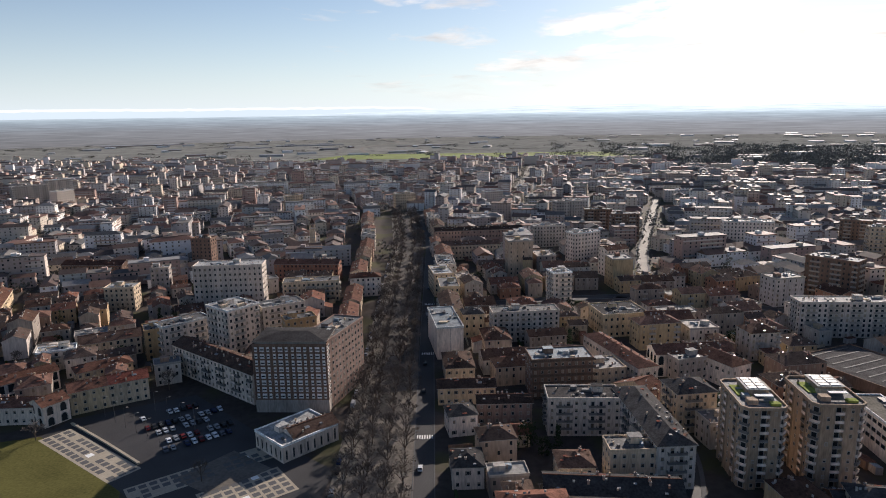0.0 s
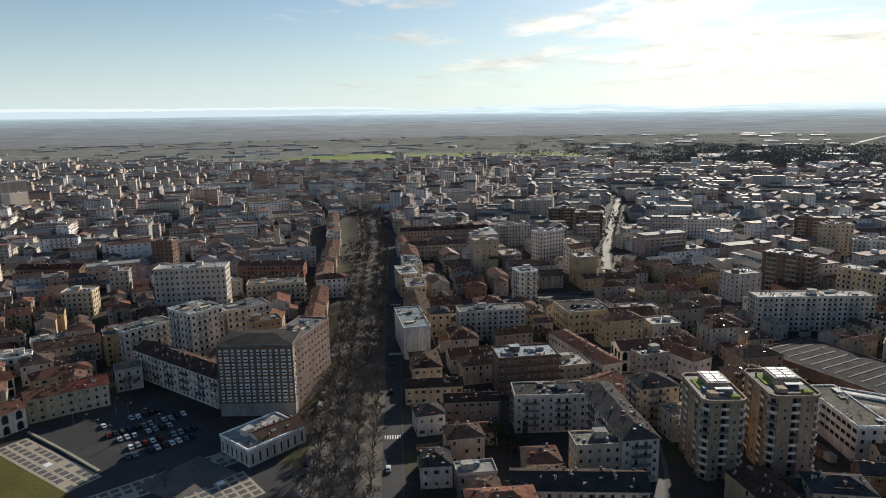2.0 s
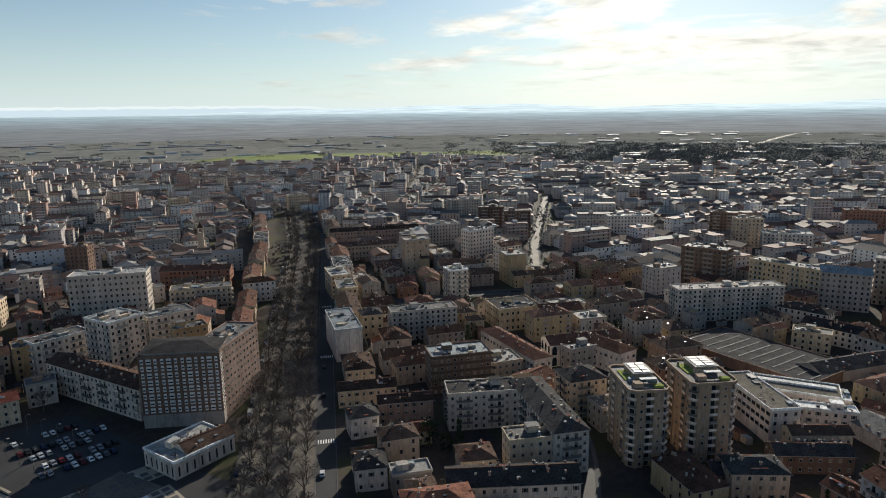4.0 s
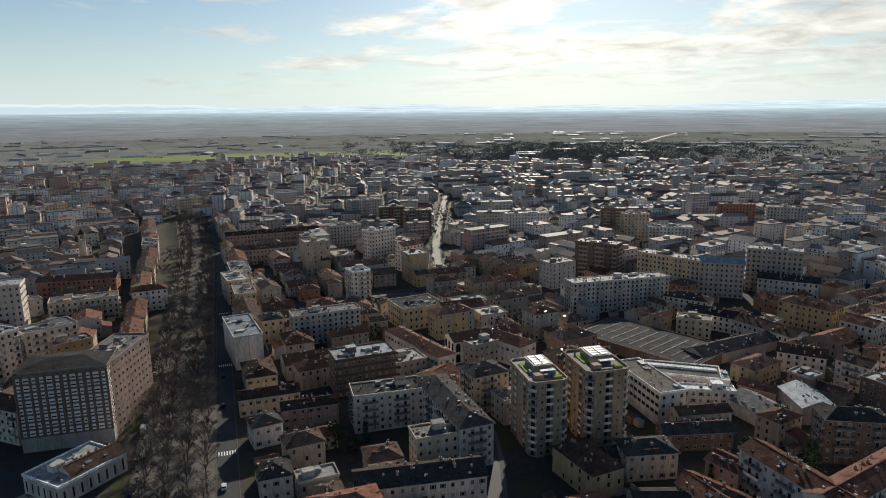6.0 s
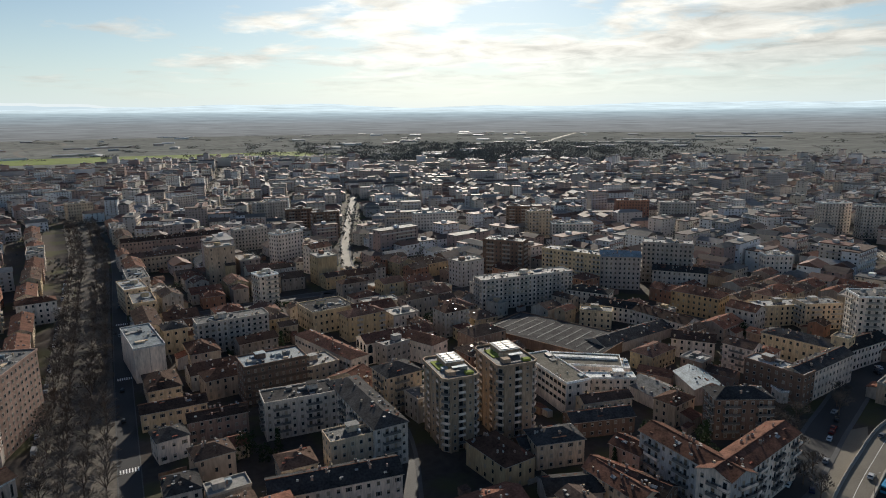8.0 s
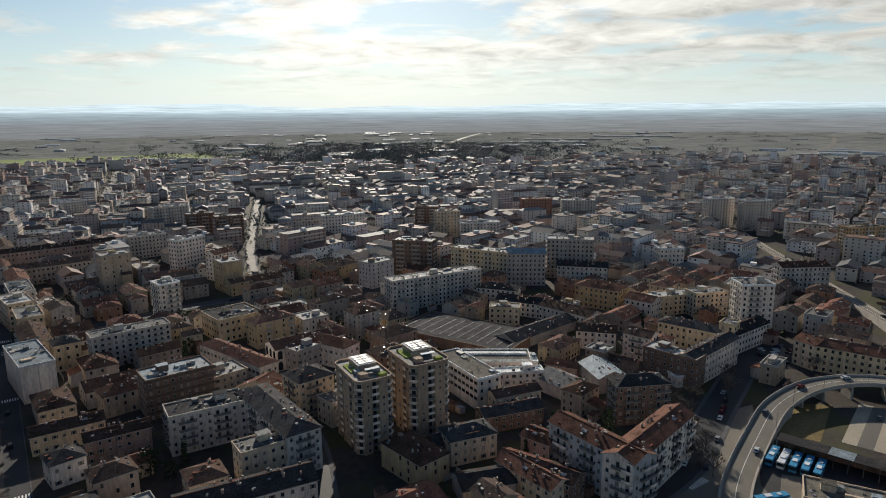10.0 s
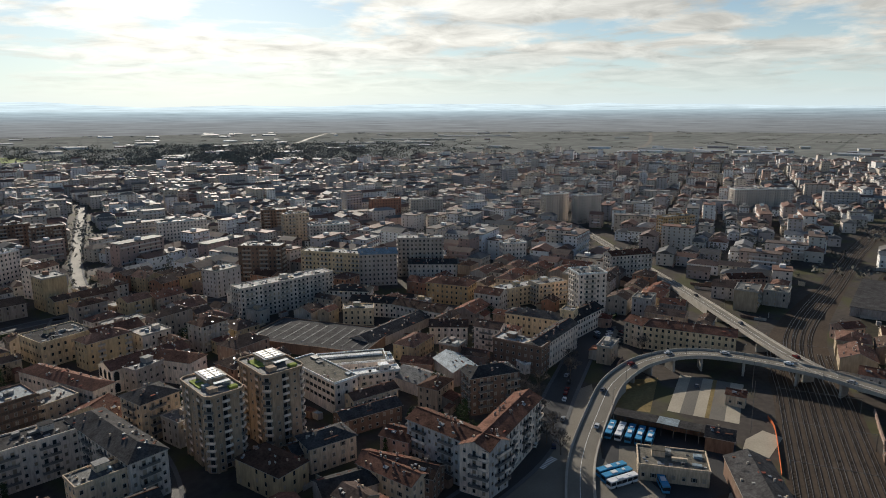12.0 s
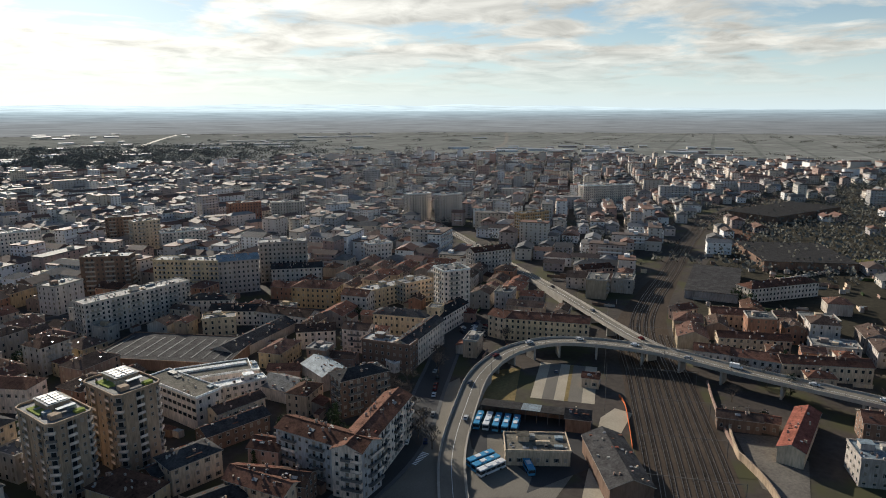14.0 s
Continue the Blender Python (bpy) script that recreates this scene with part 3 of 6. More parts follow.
for off in (-14, -10, -6, -2, 2, 6, 10, 14):
    seg = [(p, s) for p, s in rail if (p.x < 1600 if abs(off) < 5 else p.x < 900 if abs(off) < 7 else p.x < 380)]
    for g in (-0.75, 0.75):
        beam(tracks, seg, off + g - 0.06, off + g + 0.06, 0.16, 0.36, "rail_steel")
    for (p, s), (q, r) in zip(seg, seg[1:]):
        if p.x > 420:
            break
        n = int((q - p).length / 0.9)
        for k in range(n):
            c = p.lerp(q, k / n) + s * off
            t = Vector((-s.y, s.x, 0)) * 0.13
            w = s * 1.25
            z = Vector((0, 0, 0.17))
            sleepers.solid([c - w - t + z, c + w - t + z, c + w + t + z, c - w + t + z, c - w - t, c + w - t, c + w + t, c - w + t],
                           [(0, 1, 2, 3), (0, 4, 5, 1), (1, 5, 6, 2), (2, 6, 7, 3), (3, 7, 4, 0)], "sleeper")
tagged(new("railway_track", tracks.mesh("railway_track")), "steel rails running in parallel on brown ballast", "railway track", kind="structure")
tagged(new("sleepers", sleepers.mesh("sleepers")), "weathered sleepers under the steel rails", "sleepers", kind="stuff")
sh = Shape()
beam(sh, ribbon([(232, -2, 0), (253, 12, 0), (285, 24, 0), (316, 33, 0)], 1), -0.3, 0.3, 0, 1.8, "wall_rose")
setting("wall_yard", sh, "tall weathered wall along the railway yard")
sh = Shape()
beam(sh, ribbon([(236, 47, 0), (256, 54, 0), (272, 60, 0), (280, 65, 0)], 1), -0.05, 0.05, 0, 1.3, "orange_net")
setting("fence", sh, "orange plastic site netting beside the tracks")
sh = Shape()
sh.face([(267, 63, 0.07), (255, 65.5, 0.07), (228, 60, 0.07), (196, 53, 0.07), (150, 40, 0.07), (150, 30, 0.07), (201, 46, 0.07), (231, 54, 0.07), (244, 54, 0.07), (266, 55, 0.07)], "paving")
setting("ground_track", sh, "pale gravel track beside the long shed")
sh = Shape()
sh.face([(269, 15, 0.09), (231, 1, 0.09), (225, -14, 0.09), (259, -12, 0.09), (274, 0, 0.09)], "gravel_strip")
setting("ground_court", sh, "bare gravel court between old walls")
sh = Shape()
beam(sh, ribbon([(269, 17, 0), (250, 11.5, 0), (245, 8, 0), (231, -1, 0), (212, -9, 0)], 1), -0.3, 0.3, 0, 3.0, "wall_beige")
setting("wall_court", sh, "weathered beige wall round the gravel court")

sh = Shape()
sh.face([(420, 60, 0.03), (545, 76, 0.03), (880, 88, 0.03), (1250, 5, 0.03), (1600, -130, 0.03), (1500, -420, 0.03), (700, -260, 0.03), (430, -120, 0.03)], "scrub")
setting("ground_scrub", sh, "dark scrub and yards beside the railway")
sh = Shape()
sh.face([(640, 88, 0.05), (800, 90, 0.05), (785, 58, 0.05), (680, 60, 0.05)], "red_earth")
setting("ground_earth", sh, "reddish bare earth between railway and factory")
sh = Shape()
beam(sh, ribbon([(520, 34, 0), (600, -14, 0), (667, -54, 0)], 1), -0.25, 0.25, 0, 2.6, "wall_white")
setting("wall_factory", sh, "long pale wall round the factory grounds")
sh = Shape()
sh.face([(600, -40, 0.05), (660, -20, 0.05), (700, -90, 0.05), (640, -110, 0.05)], "lawn")
setting("ground_pitch", sh, "green playing field beside the factory")

# bus yard and striped lot
sh = Shape()
sh.face([(186, 70, 0.08), (214, 56, 0.08), (252, 68, 0.08), (236, 108, 0.08), (222, 112, 0.08), (203, 98, 0.08)], "asphalt")
setting("pavement_yard", sh, "asphalt of the bus yard")
sh = Shape()
# concrete apron toned pale, sunlight on it included in the colour
sh.face([(217, 100, 0.10), (178, 80, 0.10), (184, 69, 0.10), (197, 72, 0.10), (205, 86, 0.10), (222, 93, 0.10)], "asphalt_pale")
setting("pavement_apron", sh, "concrete apron of the bus yard, its sunlight painted pale")
lot = Shape()
lot.face([(246, 118, 0.05), (252, 104, 0.05), (290, 118, 0.05), (280, 126, 0.05), (264, 124, 0.05)], "dry_grass")
setting("ground_lot", lot, "dry grass lot inside the curve of the viaduct")
sh = Shape()
e, f = Vector((42.6, 12.5, 0)), Vector((8.0, -27.4, 0))
o, span = Vector((258.4, 99.3, 0.09)), 0.0
for w, m in ((0.18, "paving"), (0.19, "asphalt_mid"), (0.16, "paving"), (0.06, "dry_grass"), (0.21, "asphalt_mid"), (0.20, "paving")):
    p = o + f * span
    sh.face([p, p + e, p + e + f * w, p + f * w], m)
    span += w
setting("pavement_lot", sh, "striped gravel and asphalt coach bays")

# ---- houses ----
SPACES = []


def window_mesh(kind):
    """A window one metre wide and one high, to be scaled: frame, pane and shutter in one shell, standing a little proud."""
    s = Shape()
    fr = {"panel": "panel_white", "dark": "railing"}.get(kind, "frame_white")
    sh_ = "panel_white" if kind == "panel" else "shutter"
    t = 0.09 if kind != "panel" else 0.06
    low = {"half": 0.5, "shut": t + 0.01, "panel": 0.55}.get(kind, 0.9)
    foot = 0.3 if kind == "panel" else t + 0.005
    q = 0.5 - t
    pts = [(-0.5, 0.02, 0), (0.5, 0.02, 0), (0.5, 0.02, 1), (-0.5, 0.02, 1), (-0.5, -0.1, 0), (0.5, -0.1, 0), (0.5, -0.1, 1), (-0.5, -0.1, 1),
           (-q, -0.1, t), (q, -0.1, t), (q, -0.1, 1 - t), (-q, -0.1, 1 - t),
           (-q, -0.04, foot), (q, -0.04, foot), (q, -0.03, low), (-q, -0.03, low), (q, -0.05, 1 - t), (-q, -0.05, 1 - t)]
    faces = [(0, 1, 5, 4), (1, 2, 6, 5), (2, 3, 7, 6), (3, 0, 4, 7), (4, 5, 9, 8), (5, 6, 10, 9), (6, 7, 11, 10), (7, 4, 8, 11),
             (8, 9, 13, 12), (9, 10, 16, 14, 13), (10, 11, 17, 16), (11, 8, 12, 15, 17), (12, 13, 14, 15), (15, 14, 16, 17)]
    mats = [fr] * 8 + [sh_ if kind == "panel" else fr, fr, fr, fr, "glass" if kind != "shut" else sh_, sh_ if low < 0.89 else "glass"]
    if kind == "open":
        pts += [(-0.86, -0.1, 0), (-0.86, -0.1, 1), (0.86, -0.1, 0), (0.86, -0.1, 1)]
        faces += [(18, 4, 7, 19), (5, 20, 21, 6)]
        mats += ["shutter_dark"] * 2
    s.solid(pts, faces, mats)
    return s.mesh("window")


def arch_mesh():
    s = Shape()
    n = 8
    arc = [(0.42 * math.cos(math.pi * i / n), 0.62 + 0.36 * math.sin(math.pi * i / n)) for i in range(n + 1)]
    s.face([(-0.42, -0.03, 0)] + [(0.42, -0.03, 0)] + [(x, -0.03, z) for x, z in arc], "glass")
    outer = [(0.5 * math.cos(math.pi * i / n), 0.62 + 0.44 * math.sin(math.pi * i / n)) for i in range(n + 1)]
    inner, out = [(0.42, 0)] + arc + [(-0.42, 0)], [(0.5, 0)] + outer + [(-0.5, 0)]
    for i in range(len(inner) - 1):
        a, b, c, d = inner[i], out[i], out[i + 1], inner[i + 1]
        s.face([(a[0], -0.1, a[1]), (b[0], -0.1, b[1]), (c[0], -0.1, c[1]), (d[0], -0.1, d[1])], "frame_white")
        s.face([(b[0], -0.1, b[1]), (b[0], 0.02, b[1]), (c[0], 0.02, c[1]), (c[0], -0.1, c[1])], "frame_white")
    return s.mesh("window")


WIN = {k: window_mesh(k) for k in ("open", "half", "shut", "plain", "panel", "dark")}
WIN["arch"] = arch_mesh()


def balcony_mesh(solid):
    """A balcony a metre wide, to be scaled: a tray with front and cheeks in one shell."""
    s = Shape()
    m = "wall_white" if solid else "railing"
    e = 0.03
    pts = [(-0.5, 0, -0.14), (0.5, 0, -0.14), (0.5, -1.25, -0.14), (-0.5, -1.25, -0.14), (-0.5, 0, 1.0), (0.5, 0, 1.0), (0.5, -1.25, 1.0), (-0.5, -1.25, 1.0),
           (-0.5 + e, 0, 1.0), (0.5 - e, 0, 1.0), (0.5 - e, -1.17, 1.0), (-0.5 + e, -1.17, 1.0), (-0.5 + e, 0, 0.04), (0.5 - e, 0, 0.04), (0.5 - e, -1.17, 0.04), (-0.5 + e, -1.17, 0.04),
           (-0.5, 0, 0.06), (0.5, 0, 0.06), (0.5, -1.25, 0.06), (-0.5, -1.25, 0.06)]
    faces = [(0, 1, 2, 3), (1, 17, 18, 2), (2, 18, 19, 3), (3, 19, 16, 0), (17, 5, 6, 18), (18, 6, 7, 19), (19, 7, 4, 16), (5, 9, 10, 6), (6, 10, 11, 7), (7, 11, 8, 4), (9, 13, 14, 10), (10, 14, 15, 11), (11, 15, 12, 8), (12, 15, 14, 13)]
    s.solid(pts, faces, ["concrete"] * 4 + [m] * 9 + ["concrete"])
    return s.mesh("balcony")


BALCONY = {True: balcony_mesh(True), False: balcony_mesh(False)}
s = Shape()
s.box(-0.35, 0.35, -0.3, 0.3, -1.2, 1.0, "wall_rose")
s.box(-0.45, 0.45, -0.4, 0.4, 1.0, 1.14, "concrete")
s.box(-0.2, 0.2, -0.15, 0.15, 1.14, 1.4, "wall_brick")
CHIMNEY = s.mesh("chimney")
s = Shape()
s.box(-0.6, 0.6, -0.45, 0.45, 0, 0.9, "railing")
s.box(-0.5, 0.5, -0.5, -0.45, 0.15, 0.75, "tyre")
UNIT = s.mesh("air_unit")
s = Shape()
s.box(-1.0, 1.0, -0.6, 0.6, -0.05, 0.12, "frame_white")
s.box(-0.9, 0.9, -0.5, 0.5, 0.12, 0.15, "solar")
SKYLIGHT = s.mesh("skylight")


def roof_shape(s, w, d, h, kind, m, o=0.55, pitch=0.42, edge="concrete"):
    """The roof over a w by d plan whose walls end at h. Returns the ridge's height over h."""
    x, y = w / 2 + o, d / 2 + o
    if kind == "flat":
        p, i, top, deck = 0.25, -0.1, h + 0.95, h + 0.42
        rings = [(w / 2 + p, d / 2 + p, h), (w / 2 + p, d / 2 + p, top), (w / 2 + i, d / 2 + i, top), (w / 2 + i, d / 2 + i, deck)]
        pts = [(sx * a, sy * b, c) for a, b, c in rings for sx, sy in ((-1, -1), (1, -1), (1, 1), (-1, 1))]
        faces = [(k * 4 + j, k * 4 + (j + 1) % 4, k * 4 + 4 + (j + 1) % 4, k * 4 + 4 + j) for k in range(3) for j in range(4)] + [(12, 13, 14, 15), (3, 2, 1, 0)]
        s.solid(pts, faces, [edge] * 12 + [m, edge])
        return 0.42
    if kind == "saw":
        s.box(-x, x, -y, y, h, h + 0.2, m)
        return 0.2
    th = 0.22
    if kind == "hip":
        k = min(x, y)
        rh = k * pitch
        r = [(-x + k, 0, h + rh), (x - k, 0, h + rh)] if x >= y else [(0, -y + k, h + rh), (0, y - k, h + rh)]
        e = [(-x, -y, h), (x, -y, h), (x, y, h), (-x, y, h)]
        low = [(a, b, h - th) for a, b, c in e]
        if x >= y:
            f = [(0, 1, 5, 4), (1, 2, 5), (2, 3, 4, 5), (3, 0, 4)]
        else:
            f = [(0, 1, 4), (1, 2, 5, 4), (2, 3, 5), (3, 0, 4, 5)]
        s.solid(e + r + low, f + [(0, 6, 7, 1), (1, 7, 8, 2), (2, 8, 9, 3), (3, 9, 6, 0), (9, 8, 7, 6)], [m] * 4 + ["concrete"] * 5)
        return rh
    if kind == "gabley":
        rh = x * 0.42
        pts = [(-x, -y, h), (0, -y, h + rh), (x, -y, h), (-x, y, h), (0, y, h + rh), (x, y, h)]
    else:
        rh = y * 0.42
        pts = [(-x, -y, h), (-x, 0, h + rh), (-x, y, h), (x, -y, h), (x, 0, h + rh), (x, y, h)]
    low = [(a, b, c - th) for a, b, c in pts]
    f1 = [(0, 3, 4, 1), (1, 4, 5, 2)]
    f2 = [tuple(k + 6 for k in f[::-1]) for f in f1]
    s.solid(pts + low, f1 + f2 + [(0, 1, 7, 6), (1, 2, 8, 7), (3, 9, 10, 4), (4, 10, 11, 5), (0, 6, 9, 3), (2, 5, 11, 8)], [m] * 2 + ["concrete"] * 8)
    return rh


def wall_shape(s, w, d, h, kind, m):
    x, y = w / 2, d / 2
    s.solid([(-x, -y, -0.3), (x, -y, -0.3), (x, y, -0.3), (-x, y, -0.3), (-x, -y, h), (x, -y, h), (x, y, h), (-x, y, h)], [(0, 1, 5, 4), (1, 2, 6, 5), (2, 3, 7, 6), (3, 0, 4, 7), (4, 5, 6, 7)], m)
    if kind == "gable":
        k = y * 0.42
        s.face([(-x, y, h), (-x, -y, h), (-x, 0, h + k)], m)
        s.face([(x, -y, h), (x, y, h), (x, 0, h + k)], m)
    if kind == "gabley":
        k = x * 0.42
        s.face([(-x, -y, h), (x, -y, h), (0, -y, h + k)], m)
        s.face([(x, y, h), (-x, y, h), (0, y, h + k)], m)


WORDS = dict(white="white-rendered", palegrey="pale grey", grey="grey concrete", cream="cream-rendered", yellow="yellow-rendered", ochre="ochre", rose="dull pink", orange="orange-red", brick="dark brick-faced", brown="brown", beige="beige", bluegrey="pale blue-grey")
RWORDS = dict(white="bright white roof", tile="red tiled roof", tile_red="bright red tiled roof", tile_brown="brown tiled roof", slate="dark slate-grey roof", flat="flat grey roof", flat_light="pale flat roof", metal="blue-grey metal roof", gravel="flat gravel roof")
COUNT = [0]
CLUTTER = Shape()


def clutter(x, y, w, d, rot, h, kind, ridge, rng):
    """Small vents, pots, skylights, aerials and dishes on a roof."""
    m = pose(x, y, 0, 0, 0, rot)

    def put(px, py, z, a, b, c, material):
        pts = [m @ Vector((px + sx * a, py + sy * b, z + sz)) for sz in (-0.15, c) for sx, sy in ((-1, -1), (1, -1), (1, 1), (-1, 1))]
        CLUTTER.solid(pts, [(4, 5, 6, 7), (0, 1, 5, 4), (1, 2, 6, 5), (2, 3, 7, 6), (3, 0, 4, 7)], material)

    for i in range(int(4 + w * d / 28)):
        px, py = rng.uniform(-w * 0.45, w * 0.45), rng.uniform(-d * 0.45, d * 0.45)
        if kind == "flat":
            z = h + 0.42
        elif kind == "gable":
            z = h + ridge * (1 - abs(py) / (d / 2 + 0.55))
        elif kind == "gabley":
            z = h + ridge * (1 - abs(px) / (w / 2 + 0.55))
        elif kind == "hip":
            z = h + ridge * min(1, (d / 2 + 0.55 - abs(py)) / (min(w, d) / 2 + 0.55), (w / 2 + 0.55 - abs(px)) / (min(w, d) / 2 + 0.55))
        else:
            return
        u = rng.random()
        if u < 0.3:
            put(px, py, z, 0.28, 0.28, rng.uniform(0.5, 1.3), rng.choice(("wall_rose", "concrete", "wall_cream")))
        elif u < 0.5:
            put(px, py, z, 0.5, 0.4, 0.22, rng.choice(("solar", "frame_white", "glass")))
        elif u < 0.62:
            put(px, py, z, 0.035, 0.035, rng.uniform(1.8, 3.2), "railing")
            put(px, py, z + 2.0, 0.6, 0.03, 0.05, "railing")
        elif u < 0.72:
            put(px, py, z + 0.5, 0.35, 0.1, 0.6, "frame_white")
        elif kind == "flat":
            a, b = rng.uniform(0.4, 2.6), rng.uniform(0.3, 1.4)
            put(px * 0.85, py * 0.8, z, a, b, rng.uniform(0.3, 1.6), rng.choice(("concrete", "roof_flat", "railing", "roof_flat_light", "wall_cream", "roof_metal")))
        else:
            put(px, py, z, rng.uniform(0.5, 1.4), 0.5, 0.06, rng.choice(("roof_tile_brown", "roof_tile_red", "roof_tile")))



def canopy(x, y, w, d, rot, h):
    """An open shelter: a roof on posts, with a back wall."""
    SPACES.append((x, y, w, d, rot))
    root = tagged(new("bus_shelter"), "long open bus shelter with a dark roof", "shelter")
    root.matrix_basis = pose(x, y, 0, 0, 0, rot)
    s = Shape()
    s.box(-w / 2, w / 2, -d / 2, d / 2, h, h + 0.3, "roof_slate")
    part("roof", s.mesh("roof"), root)
    s = Shape()
    s.box(-w * 0.05, w * 0.16, -d / 2 + 0.2, d / 2 - 0.2, h + 0.304, h + 0.36, "roof_metal")
    part("roof_panel", s.mesh("roof_panel"), root, None, "pale blue metal panel")
    s = Shape()
    s.box(-w / 2, w / 2, d / 2 - 0.3, d / 2 - 0.1, -0.2, h, "wall_brown")
    part("back_wall", s.mesh("back_wall"), root)
    s = Shape()
    s.box(-0.12, 0.12, -0.12, 0.12, -0.2, h, "railing")
    post = s.mesh("post")
    for i in range(9):
        part("post", post, root, pose(-w / 2 + 0.3 + i * (w - 0.6) / 8, -d / 2 + 0.3, 0))
    return root



def house(x, y, w, d, rot, h, wall, roof, kind, floors, style="plain"):
    """A building placed by its middle; its front looks along its own -y."""
    SPACES.append((x, y, w, d, rot))
    tall = h > 11.5
    name = "apartment_building" if tall else "shed" if style in ("blank", "hall") and h < 9 else "house"
    extra = dict(balcony=" and stacked balconies", arch=" and tall arched windows", panel=" and white-framed windows", ribbon=" and bands of dark windows", scaffold=", wrapped in scaffold netting").get(style, "")
    root = tagged(new(name), f"{WORDS[wall]} {'block of flats' if tall else 'shed' if name == 'shed' else 'house'}, {RWORDS[roof]}{extra}", "building" if tall else name)
    root.matrix_basis = pose(x, y, 0, 0, 0, rot)
    s = Shape()
    wall_shape(s, w, d, h, kind, "wall_" + wall)
    part("wall", s.mesh("wall"), root)
    s = Shape()
    ridge = roof_shape(s, w, d, h, kind, "roof_" + roof, edge="roof_white" if wall == "white" else "wall_" + wall)
    top = part("roof", s.mesh("roof"), root)
    rng = random.Random(int(x * 7 + y * 13))
    near = x * x + y * y < 345 * 345
    if style not in ("hall", "strip"):
        clutter(x, y, w, d, rot, h, kind, ridge, rng)
    # things on the roof
    if kind == "flat" and w > 9 and style not in ("blank", "panel", "hall", "strip", "ribbon"):
        bx = rng.uniform(-w / 4, w / 4)
        s = Shape()
        s.box(-2.2, 2.2, -1.8, 1.8, 0, 2.3, "wall_" + wall)
        s.box(-2.4, 2.4, -2.0, 2.0, 2.3, 2.5, "roof_" + roof)
        part("stair_head", s.mesh("stair_head"), top, pose(bx, d * 0.12, h + 0.42))
        for i in range(int(w * d / 70) + 1):
            part(*(("air_unit", UNIT) if rng.random() < 0.5 else ("skylight", SKYLIGHT)), top, pose(rng.uniform(-w * 0.4, w * 0.4), rng.uniform(-d * 0.35, -d * 0.1), h + 0.44, 0, 0, rng.choice((0, 90))))
    elif kind in ("gable", "hip") and style != "blank":
        if kind == "gable":
            s = Shape()
            s.box(-w / 2 - 0.5, w / 2 + 0.5, -0.16, 0.16, -0.05, 0.12, "roof_tile")
            part("ridge_cap", s.mesh("ridge_cap"), top, pose(0, 0, h + ridge))
        for i in range(max(1, int(w / 7))):
            q = rng.uniform(0.15, 0.6)
            yy = -q * d / 2 if rng.random() < 0.5 else q * d / 2
            part("chimney", CHIMNEY, top, pose(rng.uniform(-w * 0.3, w * 0.3), yy, h + ridge * (1 - q) * (0.8 if kind == "hip" else 1) + 0.2))
        if rng.random() < 0.5 and near and kind == "gable":
            q = 0.5
            part("skylight", SKYLIGHT, top, pose(rng.uniform(-w * 0.3, w * 0.3), -d / 4, h + ridge * 0.5 + 0.12, math.degrees(math.atan(0.42))))
    if style == "blank":
        if wall == "white" and h > 12:
            s = Shape()
            s.box(-0.12, 0.12, -0.1, 0.0, 1, h, "concrete")
            part("pipe", s.mesh("pipe"), root, pose(0, -d / 2, 0))
        return root
    if kind == "saw":
        n = max(2, int(w / 9))
        t, k = Shape(), w / n
        t.solid([(0, -d / 2, 0), (k, -d / 2, 0), (k, -d / 2, 2.2), (0, d / 2, 0), (k, d / 2, 0), (k, d / 2, 2.2)], [(0, 1, 2), (3, 5, 4), (0, 2, 5, 3), (1, 4, 5, 2)], ["wall_" + wall, "wall_" + wall, "roof_" + roof, "glass"])
        bay = t.mesh("roof_bay")
        for i in range(n):
            part("roof_bay", bay, top, pose(-w / 2 + i * k, 0, h + 0.204))
    if style == "hall":
        t = Shape()
        t.box(-0.35, 0.35, -d * 0.36, d * 0.36, 0, 0.2, "roof_flat")
        strip_ = t.mesh("skylight_strip")
        for i in range(int(w / 6)):
            part("skylight_strip", strip_, top, pose(-w / 2 + 3 + i * 6, 0, h + 0.424))
        return root
    if style == "strip":
        s = Shape()
        s.box(-w * 0.46, w * 0.46, -1.4, 1.4, 0, 0.9, "roof_white")
        part("skylight_strip", s.mesh("skylight_strip"), top, pose(0, d * 0.12, h + 0.424))
    if style == "panel":
        s = Shape()
        s.box(-w / 2 + 0.9, w / 2 - 0.9, -d / 2 + 0.9, d / 2 - 0.9, 0, 1.5, "wall_grey")
        attic = part("attic", s.mesh("attic"), root, pose(0, 0, h + 0.42))
        s = Shape()
        roof_shape(s, w - 1, d - 1, 1.5, "hip", "roof_slate", 0.6, 0.17)
        part("attic_roof", s.mesh("attic_roof"), attic)
        s = Shape()
        s.box(-w / 2 - 0.15, w / 2 + 0.15, -d / 2 - 0.15, d / 2 + 0.15, -0.3, h * 0.19, "wall_grey")
        part("base_band", s.mesh("base_band"), root)
        n = int(w / 2.6)
        for i in range(n + 1):
            s = Shape()
            s.box(-0.2, 0.2, -0.3, 0, h * 0.19, h, "wall_brick")
            part("pilaster", s.mesh("pilaster"), root, pose(-w / 2 + i * w / n, -d / 2, 0))
